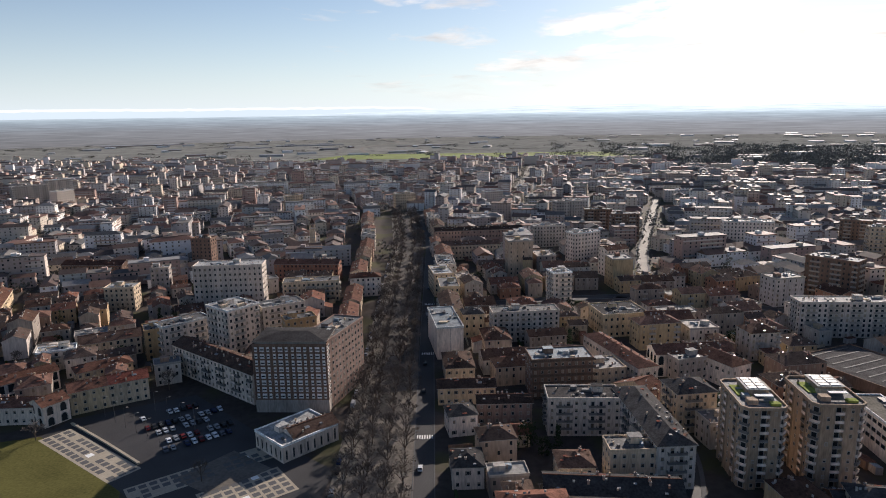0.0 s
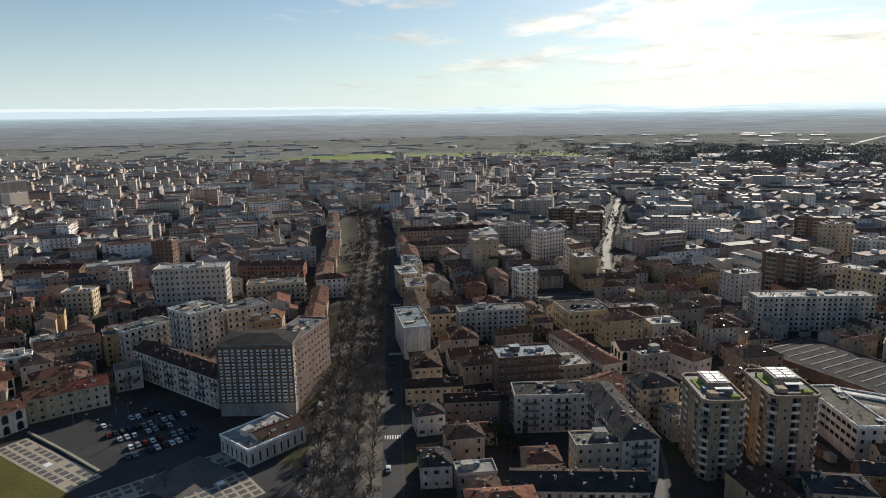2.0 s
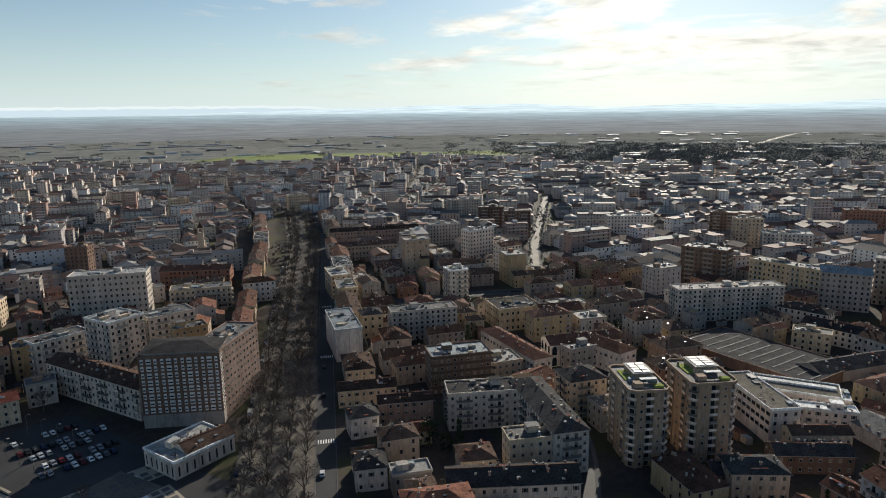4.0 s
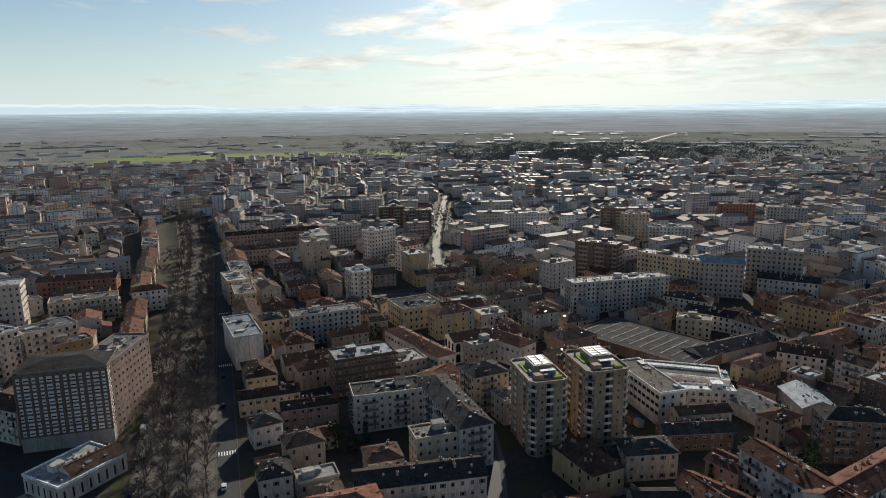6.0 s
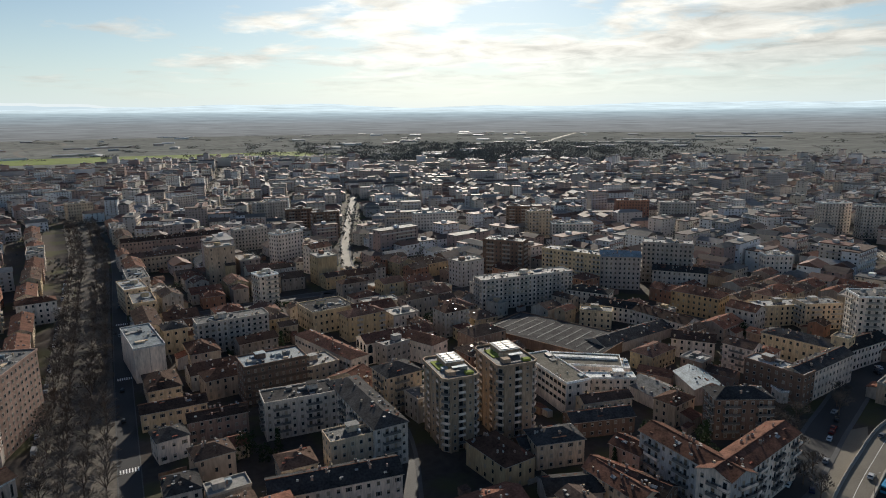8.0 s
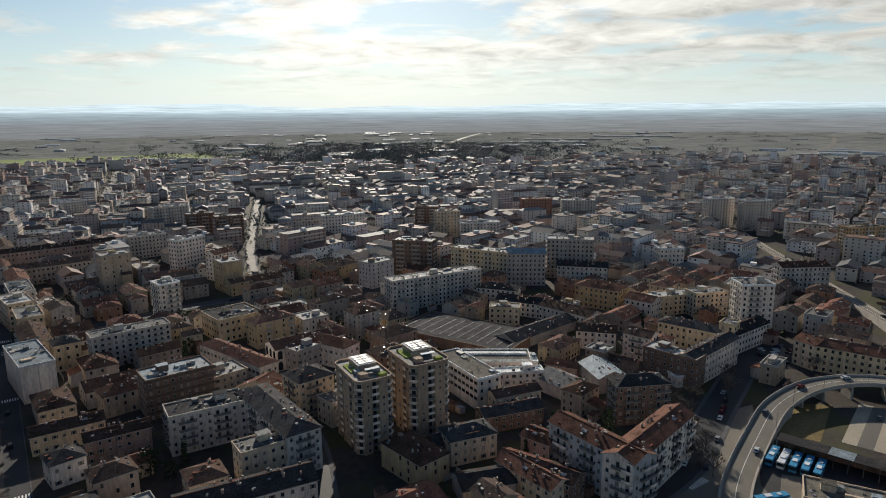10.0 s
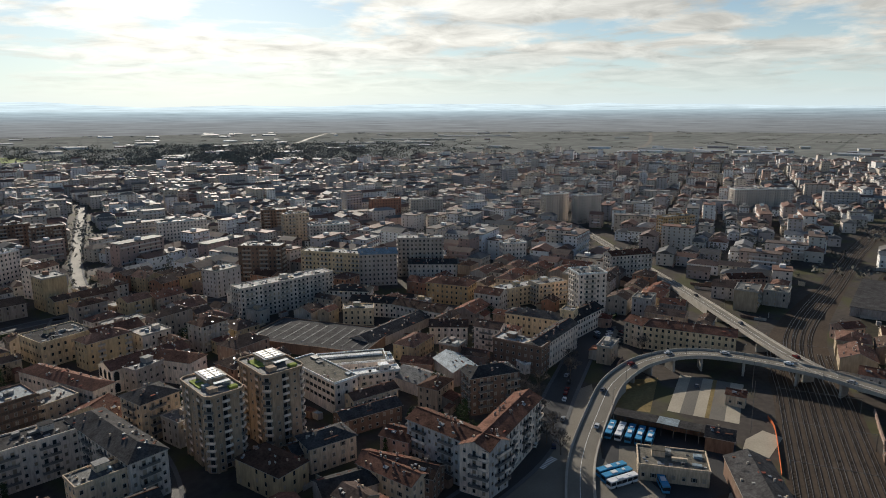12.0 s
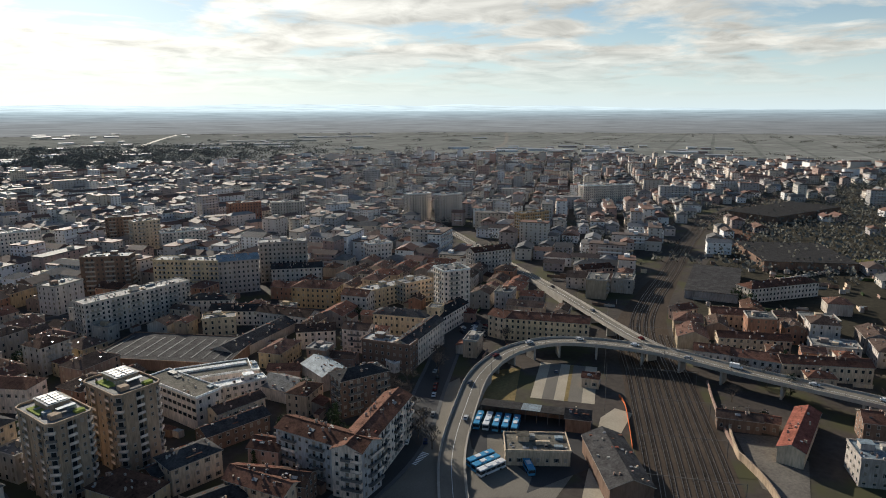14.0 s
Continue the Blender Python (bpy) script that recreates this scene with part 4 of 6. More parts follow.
    if style == "scaffold":
        for i in range(floors + 1):
            for sx in (0,):
                s = Shape()
                s.box(-w / 2 - 0.9, w / 2 + 0.9, -d / 2 - 1.1, -d / 2 - 0.1, 0, 0.12, "railing")
                s.box(-w / 2 - 0.9, w / 2 + 0.9, -d / 2 - 1.14, -d / 2 - 1.08, 0.12, 1.2, "netting")
                part("scaffold_deck", s.mesh("scaffold_deck"), root, pose(0, 0, i * h / floors * 0.97 + 0.2))
        for i in range(int(w / 2.5) + 1):
            s = Shape()
            s.tube((0, 0, 0), (0, 0, h + 1), 0.06, 0.06, "railing", 5)
            part("scaffold_pole", s.mesh("scaffold_pole"), root, pose(-w / 2 + i * 2.5, -d / 2 - 1.15, 0))
    # windows, wall by wall
    fh = h / floors
    back = Shape()
    made = 0
    for side, length, off in ((0, w, d / 2), (90, d, w / 2), (270, d, w / 2), (180, w, d / 2)):
        pitch = dict(panel=2.6, ribbon=3.2, arch=4.0, slit=2.8).get(style, 3.0)
        n = max(1, int((length - 0.8) / pitch))
        step = length / n
        pat = [rng.random() < 0.4 for _ in range(n)]
        if style == "balcony" and n > 2 and side in (0, 90, 270):
            pat = [(i % 4 in (1, 2)) for i in range(n)]
        for f in range(floors):
            for i in range(n):
                px = -length / 2 + (i + 0.5) * step
                ww, wh, sill = 1.15, min(1.55, fh * 0.55), fh * 0.28
                k = rng.choice(("half", "shut", "half", "plain", "open") if not tall else ("half", "shut", "plain", "plain", "half", "shut"))
                bal = False
                if style == "panel" and f > 1:
                    k, ww, wh, sill = "panel", (2.0 if i % 3 == 1 else 1.2), fh * 0.72, fh * 0.14
                elif style == "panel":
                    k, ww, wh, sill = "dark", 2.1, fh * 0.75, 0.2
                elif style == "ribbon":
                    if f == 0:
                        continue
                    k, ww, wh = "dark", 2.5 if side == 0 else 1.2, 1.5
                elif style == "arch":
                    k, ww, wh, sill = "arch", 2.9, fh * 0.78, fh * 0.08
                elif style == "slit":
                    k, ww, wh, sill = "dark", 0.7, h * 0.6, h * 0.15
                elif style == "balcony" and pat[i] and f > 0:
                    bal = True
                    wh, sill, ww = fh * 0.72, 0.15, 1.4
                if side == 180 or not near or made >= 280:
                    z0, z1 = f * fh + sill, f * fh + sill + wh
                    m = pose(0, 0, 0, 0, 0, side)
                    g = Shape()
                    a = [m @ Vector(p) for p in ((px - ww / 2, -off - 0.05, z0), (px + ww / 2, -off - 0.05, z0), (px + ww / 2, -off - 0.05, z1), (px - ww / 2, -off - 0.05, z1), (px - ww / 2, -off, z0), (px + ww / 2, -off, z0), (px + ww / 2, -off, z1), (px - ww / 2, -off, z1))]
                    mm = "shutter" if k == "shut" and rng.random() < 0.6 else "panel_white" if k == "panel" and rng.random() < 0.5 else "glass"
                    back.solid(a, [(0, 1, 2, 3), (0, 4, 5, 1), (1, 5, 6, 2), (2, 6, 7, 3), (3, 7, 4, 0)], mm)
                    if bal and not near:
                        b = [m @ Vector((px + sx * step * 0.5, -off - sy * 1.1, f * fh + sz)) for sz in (0, 1.0) for sx, sy in ((-1, 0), (1, 0), (1, 1), (-1, 1))]
                        back.solid(b, [(0, 3, 2, 1), (4, 5, 6, 7), (1, 2, 6, 5), (2, 3, 7, 6), (3, 0, 4, 7)], "concrete" if wall != "beige" else "panel_white")
                    continue
                made += 1
                ob = part("window", WIN[k], root, pose(0, 0, 0, 0, 0, side) @ pose(px, -off, f * fh + sill))
                ob.scale = (ww, 1, wh)
                if bal:
                    ob = part("balcony", BALCONY[wall in ("white", "bluegrey") and rng.random() < 0.3], root, pose(0, 0, 0, 0, 0, side) @ pose(px, -off, f * fh + 0.1))
                    ob.scale = (step, 1, 1)
    if back.f:
        part("glazing", back.mesh("glazing"), root, kind="stuff")
    COUNT[0] += made
    return root


def tower(x, y, w, d, rot, h, floors):
    """A tower of flats with cut corners, recessed bays and stacked balconies."""
    SPACES.append((x, y, w, d, rot))
    root = tagged(new("apartment_building"), "beige tower of flats, roof garden and columns of balconies", "building", "twin towers")
    root.matrix_basis = pose(x, y, 0, 0, 0, rot)
    a, b, c, n, k = w / 2, d / 2, 2.3, 1.5, 1.2
    plan = []
    for side, p, q in ((0, a, b), (90, b, a), (180, a, b), (270, b, a)):
        m = pose(0, 0, 0, 0, 0, side)
        bays = (0.0,) if p < 9 else (-p * 0.42, p * 0.42)
        row = [(-p + c, -q, "pier")]
        for e in bays:
            row += [(e - n, -q, "side"), (e - n, -q + k, "bay"), (e + n, -q + k, "side"), (e + n, -q, "pier")]
        row += [(p - c, -q, "corner")]
        plan += [(m @ Vector((u, v, 0)), t) for u, v, t in row]
    s = Shape()
    count = len(plan)
    pts = [(p.x, p.y, -0.3) for p, _ in plan] + [(p.x, p.y, h) for p, _ in plan]
    s.solid(pts, [(i, (i + 1) % count, count + (i + 1) % count, count + i) for i in range(count)] + [tuple(range(count, 2 * count))], "wall_beige")
    part("wall", s.mesh("wall"), root)
    s = Shape()
    ring = [(sx * (a + o - (c * 0.8 if j == 0 else 0)), sy * (b + o - (c * 0.8 if j == 1 else 0)), z) for o, z in ((0.5, h), (0.5, h + 1.1), (0.1, h + 1.1), (0.1, h + 0.4)) for sx, sy, order in ((-1, -1, (1, 0)), (1, -1, (0, 1)), (1, 1, (1, 0)), (-1, 1, (0, 1))) for j in order]
    s.solid(ring, [(r * 8 + i, r * 8 + (i + 1) % 8, r * 8 + 8 + (i + 1) % 8, r * 8 + 8 + i) for r in range(3) for i in range(8)] + [tuple(range(24, 32)), tuple(range(7, -1, -1))], ["wall_beige"] * 24 + ["roof_flat", "wall_beige"])
    top = part("roof", s.mesh("roof"), root)
    clutter(x, y, w * 0.75, d * 0.75, rot, h, "flat", 0.4, random.Random(int(x)))
    for name, u, v, p, q, z0, z1, m in (("roof_garden", -0.22, 0.12, 4.6, 9.0, 0, 0.35, "moss"), ("penthouse", 0.1, 0.16, w * 0.5, d * 0.42, 0, 2.3, "wall_beige"), ("awning", 0.12, -0.22, 6.0, 1.8, 1.9, 2.05, "line_white"), ("hedge", 0.3, -0.36, 3.2, 2.2, 0, 0.9, "moss"), ("lift_housing", -0.2, -0.3, 3.2, 3.0, 0, 1.6, "wall_beige")):
        s = Shape()
        s.box(-p / 2, p / 2, -q / 2, q / 2, z0, z1, m)
        if name == "penthouse":
            s.box(-p / 2 - 0.4, p / 2 + 0.4, -q / 2 - 0.4, q / 2 + 0.4, z1 + 0.004, z1 + 0.2, "roof_flat_light")
        ob = part(name, s.mesh(name), top, pose(u * w, v * d, h + 0.404))
        if name == "penthouse":
            t = Shape()
            t.box(-p * 0.2, p * 0.2, -q * 0.1, q * 0.1, 0, 0.18, "frame_white")
            t.box(-p * 0.18, p * 0.18, -q * 0.085, q * 0.085, 0.184, 0.2, "solar")
            panel = t.mesh("skylight")
            for i in range(2):
                for j in range(4):
                    part("skylight", panel, ob, pose((i - 0.5) * p * 0.46, (j - 1.5) * q * 0.24, z1 + 0.204))
    fh = h / floors
    g = random.Random(int(x * 3))
    for i in range(count):
        (p, t), (q, _) = plan[i], plan[(i + 1) % count]
        mid, run = (p + q) / 2, (q - p)
        turn = math.degrees(math.atan2(run.y, run.x))
        m = pose(mid.x, mid.y, 0, 0, 0, turn)
        if t == "side":
            continue
        if t == "pier":
            r = Shape()
            r.tube((-run.length / 2 + 0.25, 0, -0.3), (-run.length / 2 + 0.25, 0, h), 0.42, 0.42, "wall_beige", 8)
            part("rib", r.mesh("rib"), root, m)
        for f in range(floors):
            if t == "pier":
                if run.length < 2.2 or g.random() < 0.12:
                    continue
                ob = part("window", WIN[g.choice(("half", "shut", "plain"))], root, m @ pose(0.2, -0.02, f * fh + 0.9))
                ob.scale = (1.0, 1, 1.4)
            else:
                ob = part("window", WIN["plain"], root, m @ pose(0, 0, f * fh + 0.25))
                ob.scale = (run.length * 0.6, 1, fh * 0.75)
                if f:
                    ob = part("balcony", BALCONY[g.random() < 0.75], root, m @ pose(0, 0, f * fh + 0.1))
                    ob.scale = (run.length * 0.98, 0.8 if t == "corner" else 1.15, 1)


house(-64.5, 274.3, 32.2, 20.0, -3.3, 30.5, 'brick', 'flat', 'flat', 10, style='panel')
house(-50.5, 286.0, 36.5, 15.0, 71.5, 31.0, 'rose', 'flat', 'flat', 10)
house(-106.5, 299.1, 67.9, 13.0, -39.5, 14.4, 'white', 'tile_brown', 'gable', 4, style='balcony')
house(-112.3, 339.4, 19.4, 20.1, 50.9, 28.0, 'white', 'flat_light', 'flat', 8, style='balcony')
house(-142.7, 434.5, 45.7, 16.0, 3.7, 30.0, 'palegrey', 'flat_light', 'flat', 8)
house(-156.7, 339.2, 9.2, 13.0, 27.5, 16.2, 'ochre', 'flat', 'flat', 5)
house(-142.4, 344.8, 26.7, 12.0, 45.1, 18.0, 'white', 'flat', 'flat', 5, style='balcony')
house(-217.2, 433.8, 19.5, 13.0, 4.5, 16.0, 'cream', 'flat_light', 'flat', 5)
house(-197.3, 289.7, 26.8, 11.0, 48.5, 9.5, 'white', 'tile', 'gable', 2, style='arch')
house(-183.5, 262.6, 26.9, 11.0, 2.0, 8.0, 'white', 'tile', 'gable', 2)
house(-168.7, 260.8, 11.1, 11.0, 57.2, 9.5, 'white', 'tile', 'gable', 2, style='arch')
house(-159.4, 274.2, 15.2, 12.0, 34.6, 10.5, 'yellow', 'tile', 'gable', 3)
house(-145.5, 283.0, 16.9, 12.0, 29.9, 10.5, 'cream', 'tile_red', 'gable', 3)
house(-165.5, 301.1, 24.9, 11.0, 37.2, 10.0, 'yellow', 'tile', 'hip', 3)
house(-201.2, 324.7, 18.1, 9.0, 24.2, 10.0, 'white', 'flat_light', 'flat', 3, style='balcony')
house(-182.0, 342.8, 30.3, 14.0, 27.6, 10.0, 'cream', 'tile_brown', 'gable', 3)
house(-57.4, 235.9, 25.2, 19.3, 45.5, 6.5, 'white', 'flat_light', 'flat', 1, style='slit')
house(-53.7, 459.4, 21.7, 12.0, 8.9, 14.0, 'white', 'tile', 'hip', 4)
house(-90.6, 448.6, 38.8, 14.0, 7.4, 14.0, 'cream', 'flat', 'flat', 4, style='balcony')
house(-204.4, 559.9, 17.7, 12.0, -5.8, 26.0, 'brick', 'tile', 'flat', 8)
house(-104.2, 507.7, 51.2, 13.0, -4.9, 14.0, 'orange', 'tile', 'gable', 4)
house(-74.2, 327.7, 16.2, 10.0, 24.8, 24.0, 'ochre', 'flat', 'flat', 7)
house(-90.6, 355.7, 24.5, 14.0, 32.5, 24.0, 'palegrey', 'flat', 'flat', 7, style='balcony')
house(-280.6, 523.7, 51.1, 14.0, -4.9, 13.0, 'brown', 'tile', 'gable', 3)
house(-206.8, 473.5, 12.9, 11.0, 11.7, 20.0, 'grey', 'flat_light', 'flat', 6)
house(-300.5, 428.3, 53.5, 12.0, 114.9, 10.0, 'yellow', 'tile', 'gable', 2)
house(2.6, 344.5, 14.1, 38.2, 8.0, 16.9, 'white', 'metal', 'flat', 5, style='blank')
house(1.1, 464.0, 14.3, 28.0, 9.2, 16.0, 'cream', 'flat_light', 'flat', 5)
house(18.9, 365.8, 12.2, 12.0, 6.7, 14.0, 'yellow', 'slate', 'hip', 3)
house(48.2, 356.9, 38.1, 12.0, 4.4, 17.0, 'palegrey', 'flat', 'flat', 6, style='balcony')
house(79.0, 416.0, 12.5, 13.0, 12.0, 25.0, 'white', 'flat_light', 'flat', 8, style='balcony')
house(54.3, 281.5, 27.9, 15.0, 4.1, 18.0, 'brown', 'metal', 'flat', 5, style='scaffold')
house(76.8, 288.8, 16.1, 15.0, 9.4, 10.0, 'cream', 'flat_light', 'flat', 3)
house(11.2, 273.6, 25.6, 10.0, 1.3, 8.0, 'yellow', 'tile_brown', 'gable', 2)
house(26.2, 253.4, 22.7, 9.0, 0.1, 9.3, 'rose', 'tile_brown', 'gable', 3)
house(7.7, 244.4, 11.5, 11.0, 10.1, 9.0, 'white', 'slate', 'hip', 2)
house(17.5, 231.0, 6.9, 8.0, 1.3, 5.0, 'white', 'flat_light', 'flat', 1)
house(27.5, 233.0, 12.0, 9.0, 6.3, 5.5, 'cream', 'tile', 'gable', 1)
house(56.9, 243.6, 28.8, 13.0, -2.7, 15.5, 'palegrey', 'slate', 'flat', 5, style='balcony')
house(77.8, 222.2, 13.2, 49.6, 2.7, 16.5, 'palegrey', 'slate', 'hip', 5, style='balcony')
house(64.7, 203.6, 15.9, 10.0, 0.4, 14.0, 'cream', 'flat', 'flat', 4)
house(8.5, 206.8, 11.0, 13.0, 1.6, 8.5, 'white', 'slate', 'hip', 2)
house(53.3, 183.3, 42.3, 13.0, -6.4, 11.0, 'white', 'slate', 'gable', 3)
house(46.2, 206.4, 12.5, 12.0, -0.2, 7.5, 'cream', 'tile_brown', 'hip', 2)
house(88.3, 304.6, 10.5, 51.1, 16.4, 11.5, 'white', 'tile', 'hip', 2)
house(123.5, 303.2, 38.7, 13.0, 3.7, 11.5, 'white', 'tile', 'gable', 2, style='arch')
house(132.6, 294.1, 12.3, 30.3, 24.3, 11.5, 'white', 'tile', 'hip', 2)
house(118.8, 293.8, 16.0, 9.0, 15.8, 11.0, 'grey', 'flat', 'flat', 3)
house(88.6, 265.9, 11.4, 26.0, 34.1, 6.5, 'cream', 'tile', 'gable', 1)
house(105.0, 367.6, 27.2, 24.0, 7.8, 13.0, 'yellow', 'slate', 'flat', 3)
house(130.5, 358.4, 26.2, 15.0, 3.3, 11.0, 'rose', 'tile', 'gable', 2)
tower(108.3, 208.3, 14.2, 24.0, -5.0, 29.0, 10)
tower(132.7, 207.4, 16.6, 23.6, -5.0, 30.0, 10)
house(167.3, 220.4, 36.5, 12.1, -94.0, 14.0, 'white', 'gravel', 'flat', 4, style='ribbon')
house(100.8, 245.6, 16.6, 15.0, 6.7, 17.0, 'cream', 'slate', 'hip', 5, style='balcony')
house(236.2, 352.0, 67.0, 13.0, -4.9, 20.0, 'palegrey', 'flat', 'flat', 7, style='balcony')
house(270.5, 431.0, 32.7, 15.0, -50.0, 27.0, 'brown', 'flat_light', 'flat', 8, style='balcony')
house(159.7, 133.4, 37.5, 11.0, -88.4, 17.5, 'bluegrey', 'tile', 'gable', 5, style='balcony')
house(176.5, 125.4, 47.4, 11.0, 13.4, 17.5, 'white', 'tile', 'gable', 5, style='balcony')
house(210.7, 159.1, 22.6, 11.9, -26.6, 17.0, 'brick', 'slate', 'hip', 5, style='balcony')
house(334.9, 122.3, 46.8, 12.0, -73.2, 13.0, 'yellow', 'tile', 'gable', 4)
house(328.3, 147.2, 11.5, 12.0, -99.6, 13.0, 'cream', 'tile', 'gable', 4)
house(354.2, 195.9, 18.4, 16.0, -35.5, 29.0, 'white', 'flat', 'flat', 9, style='balcony')
house(256.9, 175.8, 26.7, 10.0, -81.0, 14.0, 'brick', 'flat_light', 'flat', 4)
house(276.9, 170.9, 44.8, 10.0, 8.4, 14.0, 'white', 'slate', 'gable', 4)
house(304.2, 199.9, 32.7, 12.0, -74.7, 12.0, 'yellow', 'slate', 'hip', 3)
house(312.7, 182.8, 7.8, 9.0, -75.9, 16.0, 'yellow', 'flat', 'flat', 4)
house(326.8, 183.7, 34.7, 12.0, 3.2, 11.0, 'white', 'slate', 'gable', 3)
house(268.3, 204.6, 14.6, 11.0, -74.3, 13.0, 'white', 'tile_brown', 'gable', 4, style='balcony')
house(278.5, 268.3, 40.1, 13.0, -80.8, 9.0, 'white', 'tile_brown', 'gable', 2)
house(321.2, 280.5, 30.2, 16.0, -70.3, 14.0, 'ochre', 'tile', 'hip', 4)
house(324.1, 248.8, 17.8, 13.0, -76.8, 12.0, 'palegrey', 'tile', 'gable', 3)
house(300.7, 381.7, 47.5, 14.0, -63.9, 24.0, 'yellow', 'flat_light', 'flat', 7, style='balcony')
house(320.6, 354.8, 28.1, 15.0, -36.9, 24.0, 'grey', 'metal', 'gable', 7)
house(361.9, 350.3, 35.0, 14.0, -45.2, 30.0, 'grey', 'flat_light', 'flat', 9, style='balcony')
house(355.0, 330.0, 36.7, 13.0, -48.4, 14.0, 'white', 'slate', 'gable', 4)
house(286.9, 596.5, 43.9, 14.0, -13.5, 26.0, 'white', 'flat_light', 'flat', 8)
house(225.4, 191.6, 21.0, 14.0, -110.9, 7.5, 'grey', 'metal', 'gable', 1, style='blank')
house(204.0, 196.5, 18.0, 15.0, -86.0, 6.0, 'white', 'flat', 'gable', 1, style='blank')
house(220.0, 212.0, 16.0, 9.0, -60.0, 5.0, 'rose', 'tile', 'gable', 1, style='blank')
house(192.5, 231.0, 33.0, 15.0, -35.2, 9.0, 'white', 'gravel', 'flat', 2, style='strip')
house(187.0, 211.5, 28.0, 6.0, -27.8, 9.0, 'white', 'white', 'flat', 3)
house(208.0, 222.5, 5.0, 12.0, -32.0, 7.0, 'white', 'white', 'flat', 2)
house(134.5, 175.4, 18.5, 12.2, -12.1, 10.0, 'cream', 'slate', 'hip', 3)
house(154.5, 156.3, 12.1, 10.0, -74.6, 10.0, 'rose', 'tile', 'gable', 3)
house(136.6, 140.9, 23.0, 10.0, -84.3, 9.0, 'cream', 'tile', 'gable', 3)
house(210.4, 279.8, 72.4, 39.1, -66.8, 5.0, 'brown', 'slate', 'flat', 1, style='hall')
house(246.0, 259.0, 14.6, 56.0, -82.0, 5.5, 'grey', 'slate', 'gabley', 1, style='blank')
house(212.1, 46.7, 14.7, 36.3, -57.1, 7.0, 'brown', 'slate', 'gabley', 1, style='blank')
house(211.4, 76.6, 23.6, 14.0, -61.4, 5.5, 'cream', 'gravel', 'flat', 1)
house(272.3, -7.8, 9.1, 40.5, -95.3, 6.5, 'cream', 'tile_red', 'gabley', 1, style='blank')
house(342.2, 35.9, 16.4, 11.0, -82.3, 8.5, 'white', 'tile', 'gable', 2)
house(344.8, 15.6, 23.9, 11.0, -85.6, 8.0, 'bluegrey', 'tile', 'gable', 2)
house(351.4, -13.7, 40.6, 11.0, -68.5, 8.5, 'cream', 'tile', 'gable', 2)
house(370.6, 19.8, 36.0, 10.0, -70.7, 9.5, 'cream', 'tile', 'gable', 3)
house(335.9, -12.5, 12.3, 9.0, -71.7, 7.0, 'cream', 'tile', 'hip', 2)
house(292.5, -36.0, 16.7, 12.0, -78.8, 9.0, 'brick', 'tile', 'gable', 3)
house(258.2, -32.9, 16.2, 14.0, -72.5, 10.0, 'grey', 'metal', 'flat', 3)
house(910.0, 42.0, 63.6, 147.0, -115.8, 8.5, 'brown', 'slate', 'saw', 1, style='blank')
house(636.0, 16.0, 72.0, 84.0, -68.0, 7.0, 'brown', 'slate', 'saw', 1, style='blank')
house(507.0, 60.0, 34.0, 84.0, -84.0, 6.0, 'grey', 'slate', 'saw', 1, style='blank')
house(498.5, 17.4, 58.1, 14.0, -41.6, 10.0, 'palegrey', 'tile', 'hip', 3)
house(413.9, 35.5, 25.0, 12.0, -72.3, 9.0, 'cream', 'tile', 'gable', 2)
house(412.9, 63.6, 13.8, 10.0, -34.3, 8.0, 'rose', 'tile', 'gable', 2)
house(-633.2, 1020.4, 50.0, 14.0, 46.2, 32.0, 'palegrey', 'flat_light', 'flat', 10, style='balcony')
house(-621.4, 1080.6, 40.7, 14.0, 61.1, 36.0, 'white', 'flat_light', 'flat', 11, style='balcony')
house(-562.4, 984.0, 30.6, 14.0, 70.6, 27.0, 'white', 'flat_light', 'flat', 8)
house(174.3, 707.2, 28.7, 14.0, -7.5, 24.0, 'brown', 'flat', 'flat', 7, style='balcony')
house(188.2, 651.5, 27.0, 14.0, -7.2, 27.0, 'brown', 'flat', 'flat', 8, style='balcony')
house(157.5, 775.1, 38.1, 16.0, 7.7, 25.0, 'palegrey', 'flat_light', 'flat', 7, style='balcony')
house(124.1, 550.9, 26.3, 13.0, 25.5, 27.0, 'white', 'flat_light', 'flat', 8)
house(139.2, 507.4, 20.2, 12.0, 20.9, 21.0, 'white', 'tile', 'gable', 6)
house(39.5, 639.5, 86.9, 13.0, 4.6, 16.0, 'rose', 'tile_brown', 'gable', 4)
house(27.8, 579.0, 53.6, 13.0, 5.7, 13.0, 'cream', 'tile_brown', 'gable', 3)
house(106.9, 630.3, 30.8, 14.0, 6.0, 20.0, 'palegrey', 'flat', 'flat', 6, style='balcony')
house(-168.9, 881.7, 23.1, 12.0, 25.2, 27.0, 'grey', 'flat', 'flat', 8)
house(-197.7, 892.2, 23.1, 12.0, 25.1, 24.0, 'cream', 'flat_light', 'flat', 7)
house(-322.5, 1090.1, 44.8, 14.0, 13.3, 18.0, 'white', 'flat_light', 'flat', 5)
house(-46.5, 905.9, 28.4, 12.0, 19.1, 22.0, 'cream', 'flat_light', 'flat', 6)
house(76.8, 921.5, 26.7, 14.0, 22.5, 22.0, 'white', 'flat_light', 'flat', 7)
house(652.7, 415.6, 29.5, 14.0, -26.4, 32.0, 'white', 'flat_light', 'flat', 10, style='balcony')
house(666.5, 381.2, 29.8, 14.0, -27.4, 32.0, 'white', 'flat_light', 'flat', 10, style='balcony')
